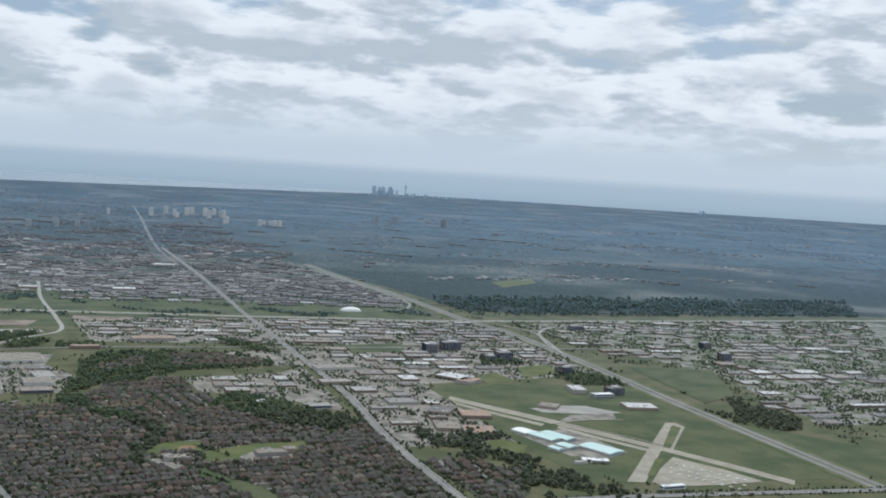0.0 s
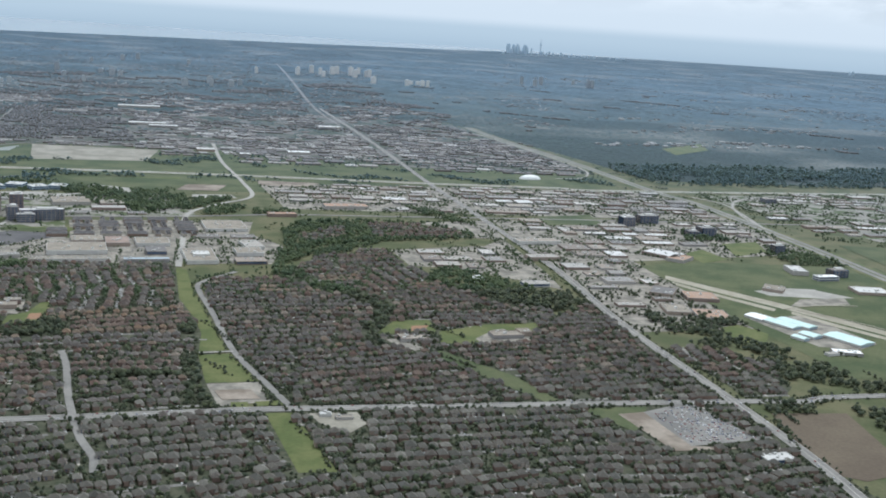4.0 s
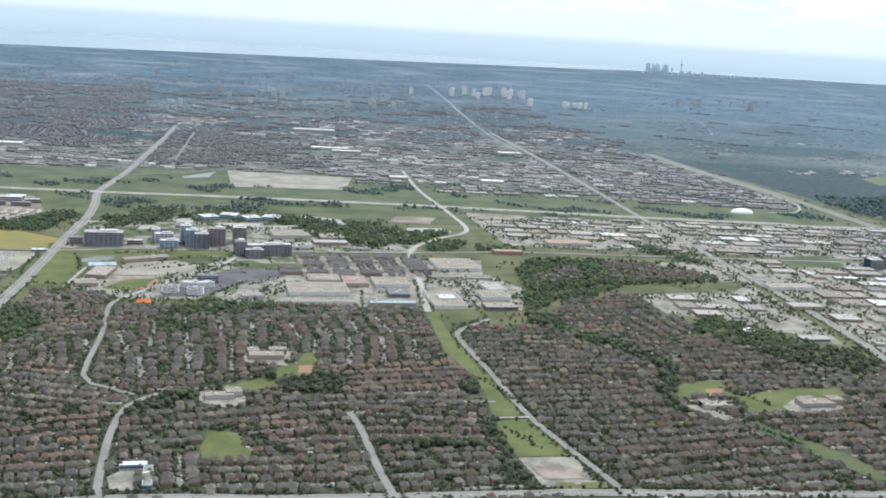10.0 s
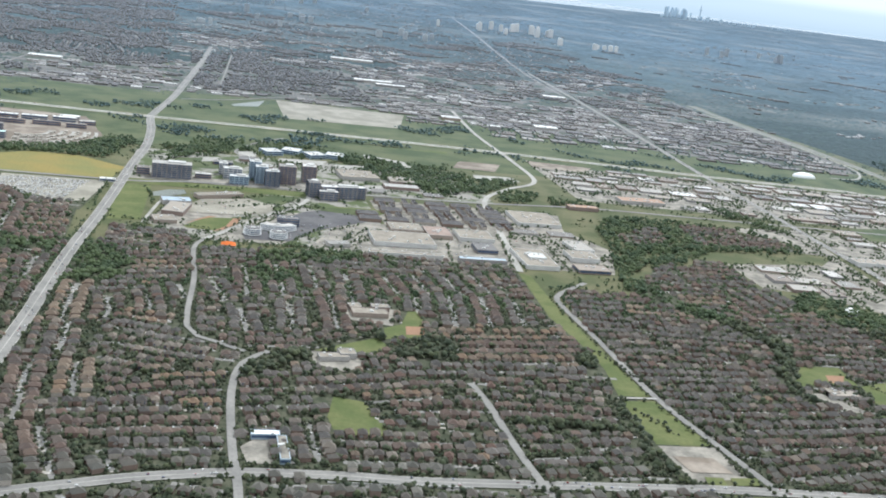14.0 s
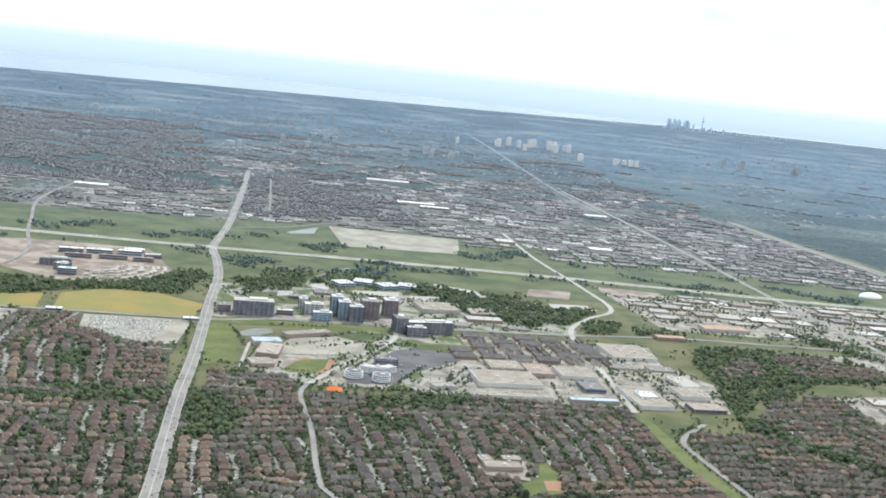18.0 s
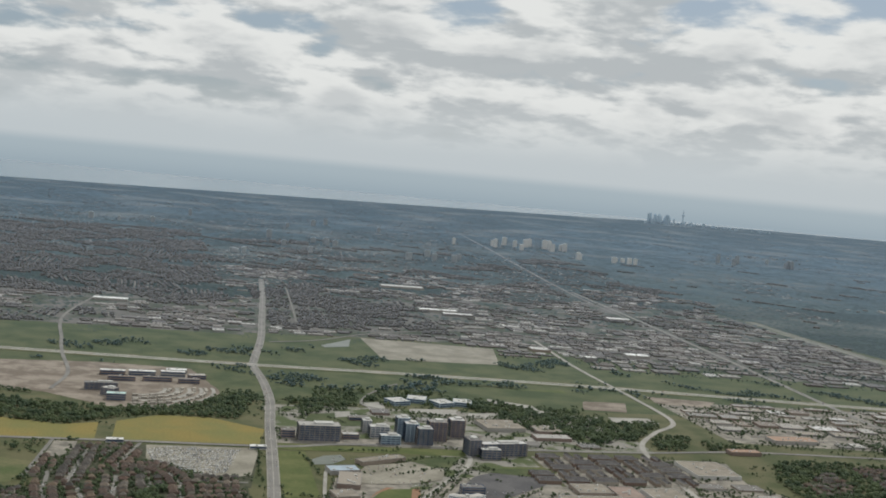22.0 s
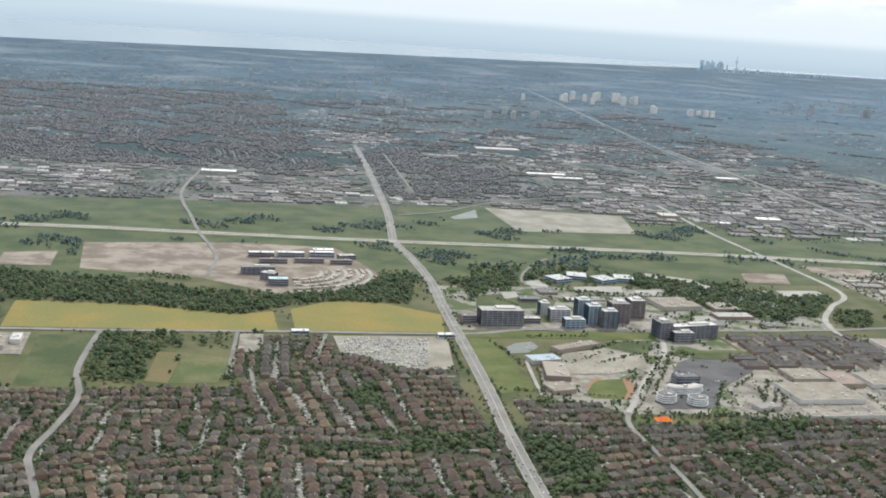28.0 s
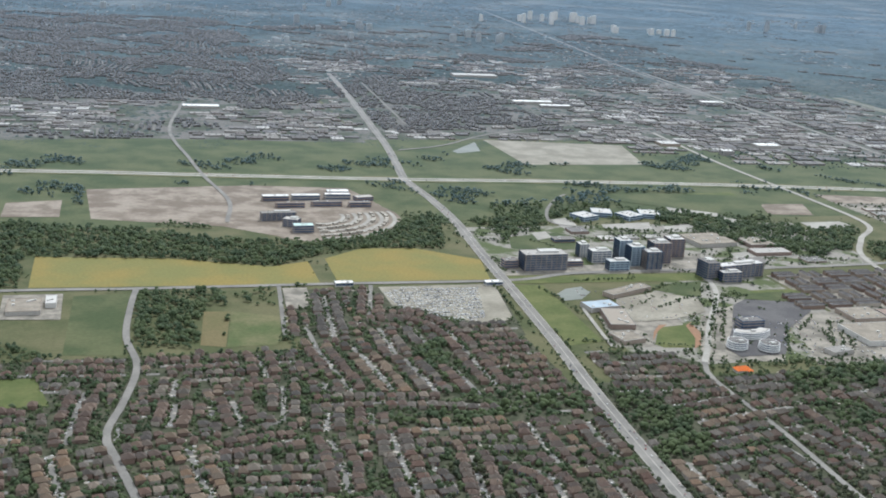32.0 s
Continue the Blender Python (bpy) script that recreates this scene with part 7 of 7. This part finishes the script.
tree_line((-170.0, 221.0), (-150.0, 217.5))
verge = np.concatenate([verge, *rows, borders, *islands])
alltrees = np.concatenate([garden, woods, fringe, lots, verge])
grow = np.concatenate([rng.uniform(0.8, 1.75, len(garden)), rng.uniform(1.0, 2.25, len(woods)) * np.interp(woods[:, 1], [380, 560, 900], [1.0, 1.6, 3.0]), rng.uniform(0.9, 1.9, len(fringe)), rng.uniform(0.6, 1.35, len(lots)) * np.interp(lots[:, 1], [480, 700], [1.0, 2.4]), rng.uniform(0.5, 1.3, len(verge))])
d = np.min([np.hypot(alltrees[:, 0] - a, alltrees[:, 1] - b) for a, b in FOCI], 0)
rank = np.argsort(d)
LONE = 195
trunk_me = mesh_from("trunk", *joined([(np.array([(0.09 * math.cos(u), 0.09 * math.sin(u), 0) for u in np.arange(0, 6.2, 1.05)] + [(0.05 * math.cos(u), 0.05 * math.sin(u), 0.75) for u in np.arange(0, 6.2, 1.05)]), np.array([q for j in range(6) for q in ((j, (j + 1) % 6, 6 + (j + 1) % 6), (j, 6 + (j + 1) % 6, 6 + j))]))]), ["bark"])
crown_mes = [mesh_from("crown", *crown_arrays(9, s), ["leaf"]) for s in range(5)]
for q, i in enumerate(rank[:LONE]):
    tree = tagged(new("tree"), "leafy dark green garden tree between the houses", "tree", "garden trees")
    tree.matrix_basis = Matrix.Translation((*alltrees[i], 0)) @ Matrix.Rotation(q * 2.4, 4, "Z") @ Matrix.Scale(grow[i], 4)
    part("trunk", trunk_me, tree)
    part("crown", crown_mes[q % 5], tree)


def tree_stuff(ids, clumps, name, label, mat="leaves"):
    vs, ts, n = [], [], 0
    for s in range(6):
        sel = ids[np.arange(len(ids)) % 6 == s]
        if not len(sel):
            continue
        g = grow[sel]
        v, t = scattered(*crown_arrays(clumps, 40 + s), np.column_stack([alltrees[sel], np.full(len(sel), -0.25)]), rng.uniform(0, 6.28, len(sel)), np.column_stack([g * 1.1, g * 1.1, g * rng.uniform(0.75, 1.1, len(sel)) * (np.interp(np.hypot(alltrees[sel, 0] + 150, alltrees[sel, 1] + 220), [800, 1700], [0.30, 0.05]) if clumps == 1 else 1.0)]))
        vs.append(v), ts.append(t + n)
        n += len(v)
    tagged(new(name, mesh_from(name, np.concatenate(vs), np.concatenate(ts), [mat], smooth=True)), label, "trees", kind="stuff")


others = rank[LONE:]
print("houses", len(spots), "works", len(works), "trees", len(alltrees))
M["wood_leaves"] = material("woodland_canopy", ((0.036, 0.056, 0.028), (0.066, 0.088, 0.038)), 0.12, 1.2, rough=0.8)
tree_stuff(others[alltrees[others, 1] < 130], 3, "trees", "dense dark green trees among the houses")
tree_stuff(others[(alltrees[others, 1] >= 130) & (alltrees[others, 1] < 420)], 2, "woodland_trees", "dense dark green trees in small woods and lots", "wood_leaves")
# Blue sheen on these two canopies imitates haze in front of the trees.
M["mid_leaves"] = material("hazy_canopy", ((0.034, 0.052, 0.032), (0.056, 0.076, 0.046)), 0.03, 0.5, sheen=0.34)
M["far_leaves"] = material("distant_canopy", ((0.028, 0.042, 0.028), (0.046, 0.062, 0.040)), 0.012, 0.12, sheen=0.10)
tree_stuff(others[(alltrees[others, 1] >= 420) & (alltrees[others, 1] < 560)], 2, "far_trees", "dark green trees along the expressway", "mid_leaves")
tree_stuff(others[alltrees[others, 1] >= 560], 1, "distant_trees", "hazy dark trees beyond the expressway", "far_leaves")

# ---- the far suburbs, towers and the city on the lake ----
def far_field(n, y0, y1, seed):
    g = np.random.default_rng(seed)
    u = g.random(n)
    y = y0 * (y1 / y0) ** u
    x = -0.6 * y + g.random(n) * 2.0 * y
    shore = np.interp(x, [p[0] for p in SHORE], [p[1] for p in SHORE])
    keep = y < shore - 20
    return x[keep], y[keep], g


x, y, g = far_field(52000, 1000, 3000, 11)
keep = patches(x, 0.6 * y, 60) + g.normal(0, 1.8, len(x)) > np.interp(y, [1000, 1500, 3000], [0.3, 1.2, 3.4]) - np.where(x > 0.22 * y + 100, 1.6, 0.0)
x, y = x[keep], y[keep]
xr, yr = g.uniform(680, 2600, 5000), g.uniform(440, 1060, 5000)
side = xr < 1.15 * yr + 420
x, y = np.concatenate([x, xr[side & (xr > 990)]]), np.concatenate([y, yr[side & (xr > 990)]])
s = g.uniform(2.2, 6.0, len(x)) * (y / 1500) ** 0.6
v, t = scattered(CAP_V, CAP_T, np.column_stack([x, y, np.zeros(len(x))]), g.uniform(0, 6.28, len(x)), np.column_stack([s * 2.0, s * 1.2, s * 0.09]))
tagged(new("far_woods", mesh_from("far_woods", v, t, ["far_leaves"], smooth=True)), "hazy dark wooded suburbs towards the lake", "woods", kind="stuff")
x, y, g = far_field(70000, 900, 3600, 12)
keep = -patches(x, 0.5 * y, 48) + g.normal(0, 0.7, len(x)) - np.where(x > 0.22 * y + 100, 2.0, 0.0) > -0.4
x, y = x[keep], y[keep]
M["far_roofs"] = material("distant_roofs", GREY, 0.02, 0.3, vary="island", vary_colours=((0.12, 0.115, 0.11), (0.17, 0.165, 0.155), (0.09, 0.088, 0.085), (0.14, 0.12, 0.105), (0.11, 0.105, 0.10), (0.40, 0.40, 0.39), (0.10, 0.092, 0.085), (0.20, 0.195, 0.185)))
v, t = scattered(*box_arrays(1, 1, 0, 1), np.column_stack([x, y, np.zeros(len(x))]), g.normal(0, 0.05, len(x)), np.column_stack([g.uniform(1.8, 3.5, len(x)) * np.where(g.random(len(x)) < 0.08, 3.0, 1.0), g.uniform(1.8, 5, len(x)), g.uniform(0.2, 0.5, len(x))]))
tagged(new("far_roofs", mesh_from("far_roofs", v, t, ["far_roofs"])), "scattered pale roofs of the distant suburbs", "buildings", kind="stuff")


# pale roofs in small clusters among the western woods
pale = []
for k in range(26):
    cy = 620 * (2600 / 620) ** g.random()
    cx = 0.42 * cy + 160 + g.random() * 0.85 * cy
    n = int(g.integers(5, 22))
    pale.append(np.column_stack([cx + g.normal(0, 0.035 * cy, n), cy + g.normal(0, 0.012 * cy, n), np.zeros(n)]))
pale = np.concatenate(pale)
M["pale_roofs"] = material("distant_pale_roofs", GREY, 0.02, 0.3, haze_sheen=0.1, vary="island", vary_colours=((0.24, 0.245, 0.25), (0.36, 0.365, 0.37), (0.20, 0.20, 0.205), (0.46, 0.47, 0.475)))
v, t = scattered(*box_arrays(1, 1, 0, 1), pale, g.normal(0, 0.05, len(pale)), np.column_stack([g.uniform(2.0, 7.0, len(pale)), g.uniform(2.0, 6.0, len(pale)), g.uniform(0.8, 1.6, len(pale))]))
tagged(new("pale_roofs", mesh_from("pale_roofs", v, t, ["pale_roofs"])), "small clusters of pale roofs among distant woods", "buildings", kind="stuff")


def tower_block(x, y, sx, sy, h, mat, label, group):
    root = tagged(new("apartment_tower"), label, "tower", group)
    root.location = (x, y, 0)
    part("wall", mesh_from("wall", *box_arrays(sx, sy, 0, h), [mat]), root)
    part("penthouse", mesh_from("penthouse", *box_arrays(sx * 0.4, sy * 0.4, h, h * 1.08), [mat]), root)


g = np.random.default_rng(21)
for cx, cy, n, spread, hh in ((411, 1739, 14, 80, 14), (520, 1560, 7, 40, 9), (150, 1350, 6, 60, 9), (-20, 1480, 6, 70, 10), (-330, 1700, 3, 90, 10), (-620, 1900, 3, 60, 14), (60, 1950, 5, 110, 10), (900, 1750, 7, 70, 13), (-160, 1250, 3, 30, 7)):
    for k in range(n):
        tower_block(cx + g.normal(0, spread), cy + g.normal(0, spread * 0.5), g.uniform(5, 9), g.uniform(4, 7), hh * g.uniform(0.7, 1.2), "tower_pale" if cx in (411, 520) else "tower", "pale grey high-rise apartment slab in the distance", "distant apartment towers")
for k in range(58):
    q = g.normal(0, 1)
    x = 1640 + q * 34 if k < 26 else 1700 + g.uniform(-60, 420)
    h = max(8, g.uniform(16, 44) * math.exp(-0.3 * q * q)) if k < 26 else g.uniform(5, 20) * math.exp(-max(x - 1740, 0) / 300)
    tower_block(x, 3840 + g.uniform(-40, 60), g.uniform(4, 8), g.uniform(5, 9), max(h, 4), "city_haze_blue", "hazy downtown office tower near the lake", "downtown skyline")
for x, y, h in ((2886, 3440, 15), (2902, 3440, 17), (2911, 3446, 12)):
    tower_block(x, y, 6, 6, h, "city_haze_blue", "hazy downtown office tower near the lake", "western towers")
mast = tagged(new("observation_tower"), "very tall slender concrete observation tower downtown", "tower")
mast.location = (1727.5, 3815, 0)
part("shaft", mesh_from("shaft", *joined([box_arrays(5, 5, 0, 14), box_arrays(3.2, 3.2, 14, 38)]), ["city_haze_blue"]), mast)
part("pod", mesh_from("pod", *joined([box_arrays(8, 8, 38, 42)]), ["city_haze_blue"]), mast)
part("antenna", mesh_from("antenna", *joined([box_arrays(2.4, 2.4, 42, 52), box_arrays(1.4, 1.4, 52, 62)]), ["city_haze_blue"]), mast)

# ---- cars ----
car_v, car_t = joined([box_arrays(0.30, 0.75, 0.03, 0.15), box_arrays(0.27, 0.4, 0.15, 0.25, 0, -0.04)])
spots_c = []
g = np.random.default_rng(31)
for pts, n in (([(-223.7, 286.0), (-215.7, 292.1), (-185.9, 290.6), (-194.7, 253.1), (-211.4, 252.6), (-221.9, 267.3)], 900), ([(107.1, -22.2), (123.2, -16.6), (128.2, -46.5), (106.2, -46.6)], 220), ([(-150, 240), (-110, 240), (-110, 285), (-150, 285)], 60), (rect(-50, 205, 0, 290), 80), (rect(-110, 196, -22, 240), 240), ([(70, 340), (330, 320), (330, 400), (70, 415)], 220), (rect(-165, 306, 0, 320), 60)):
    p = np.array(pts)
    q = g.uniform(p.min(0), p.max(0), (n * 4, 2))
    pitch = (0.46, 1.1) if n > 600 else (0.5, 1.9)
    q = np.round(q / pitch) * pitch
    inside = np.zeros(len(q), bool)
    for (ax, ay), (bx, by) in zip(p, np.roll(p, -1, 0)):
        if ay != by:
            inside ^= ((ay > q[:, 1]) != (by > q[:, 1])) & (q[:, 0] < (bx - ax) * (q[:, 1] - ay) / (by - ay) + ax)
    if n > 600:
        inside &= np.round(q[:, 1] / 1.1).astype(int) % 3 != 0
    spots_c.append(g.permutation(np.unique(q[inside], axis=0))[:n])
lot_cars, spots_c[0] = spots_c[0][:280], spots_c[0][280:]
M["car"] = material("single_car_paint", GREY, 0.5, 3.0, rough=0.35, spec=0.5, vary="object", vary_colours=((0.78, 0.78, 0.77), (0.08, 0.08, 0.09), (0.5, 0.51, 0.53), (0.82, 0.82, 0.80), (0.8, 0.8, 0.8), (0.74, 0.75, 0.76)))
body_me = mesh_from("body", *box_arrays(0.30, 0.75, 0.03, 0.15), ["car"])
cabin_me = mesh_from("cabin", *box_arrays(0.26, 0.4, 0.15, 0.25, 0, -0.04), ["glass"])
for px, py in lot_cars:
    car = tagged(new("car"), "parked car in the crowded dealer yard", "car", "cars in the dealer yard")
    car.location = (px, py, 0.15)
    part("body", body_me, car)
    part("cabin", cabin_me, car)
for name, mat, width, line, label in ROADS:
    if name in ("arterial_road", "highway", "avenue"):
        pts = resample(line, 1.0)
        pts = pts[(pts[:, 1] < 560) & (np.abs(pts[:, 0]) < 420)]
        d = np.gradient(pts, axis=0)
        d /= np.linalg.norm(d, axis=1)[:, None] + 1e-9
        pick = g.random(len(pts)) < 0.16
        side = g.choice([-1, 1], pick.sum()) * g.choice([0.16, 0.34], pick.sum())
        q, e = pts[pick] + np.column_stack([-d[pick, 1], d[pick, 0]]) * side[:, None] * width, d[pick]
        v, t = scattered(car_v, car_t, np.column_stack([q, np.full(len(q), 0.30)]), np.arctan2(e[:, 1], e[:, 0]) - math.pi / 2, np.ones((len(q), 3)))
        tagged(new("road_cars", mesh_from("road_cars", v, t, ["cars"])), "scattered cars on the wide road", "cars", kind="stuff")
M["bright_cars"] = material("pale_car_paint", GREY, 0.5, 3.0, rough=0.35, spec=0.5, vary="island", vary_colours=((0.8, 0.8, 0.79), (0.76, 0.77, 0.78), (0.82, 0.82, 0.8), (0.5, 0.51, 0.53), (0.8, 0.79, 0.77), (0.12, 0.12, 0.13)))
for name, q, turns, mat, z, label in (
        ("dealer_cars", spots_c[0], np.zeros(len(spots_c[0])), "bright_cars", 0.06, "tight rows of pale parked cars"),
        ("driveway_cars", None, None, "bright_cars", 0.09, "cars parked on the driveways of the houses")):
    if q is None:
        pick = (spots[:, 1] < 260) & (g.random(len(spots)) < 0.5)
        s = spots[pick]
        q = s[:, :2] + np.column_stack([np.sin(s[:, 2]), -np.cos(s[:, 2])]) * (2.45 * s[:, 3:4]) + g.normal(0, 0.12, (len(s), 2))
        turns = s[:, 2]
    v, t = scattered(car_v, car_t, np.column_stack([q, np.full(len(q), z)]), turns, np.ones((len(q), 3)))
    tagged(new(name, mesh_from(name, v, t, [mat])), label, "cars", kind="stuff")
rest_c = np.concatenate(spots_c[1:])
v, t = scattered(car_v, car_t, np.column_stack([rest_c, np.full(len(rest_c), 0.14)]), np.zeros(len(rest_c)), np.ones((len(rest_c), 3)))
tagged(new("parked_cars", mesh_from("parked_cars", v, t, ["cars"])), "parked cars in the lots", "cars", kind="stuff")

# ---- light aircraft on the apron ----
def aircraft_meshes():
    hull = joined([box_arrays(0.2, 1.2, 0.08, 0.28), box_arrays(0.1, 0.5, 0.14, 0.24, 0, -0.8)])
    wings = box_arrays(1.8, 0.26, 0.28, 0.32, 0, 0.15)
    tail = joined([box_arrays(0.6, 0.16, 0.2, 0.23, 0, -0.98), box_arrays(0.05, 0.2, 0.2, 0.5, 0, -0.98)])
    return [("fuselage", mesh_from("fuselage", *hull, ["white"])), ("wing", mesh_from("wing", *wings, ["white"])), ("tail", mesh_from("tail", *tail, ["white"]))]


plane_parts = aircraft_meshes()
a0, a1, a2 = np.array(((249.8, 19.5))), np.array(((264.5, -11.0))), np.array(((232.5, 2.4)))
g = np.random.default_rng(41)
for i in range(9):
    for j in range(3):
        p = a0 + (a1 - a0) * (i + 0.3 + g.uniform(-0.2, 0.2)) / 9 + (a2 - a0) * (j + 0.3) / 3.4
        plane = tagged(new("light_aircraft"), "small white light aircraft parked on the apron", "aircraft", "aircraft on the apron")
        plane.matrix_basis = Matrix.Translation((p[0], p[1], 0.15)) @ Matrix.Rotation(0.4 + g.normal(0, 0.15), 4, "Z")
        for name, me in plane_parts:
            part(name, me, plane)
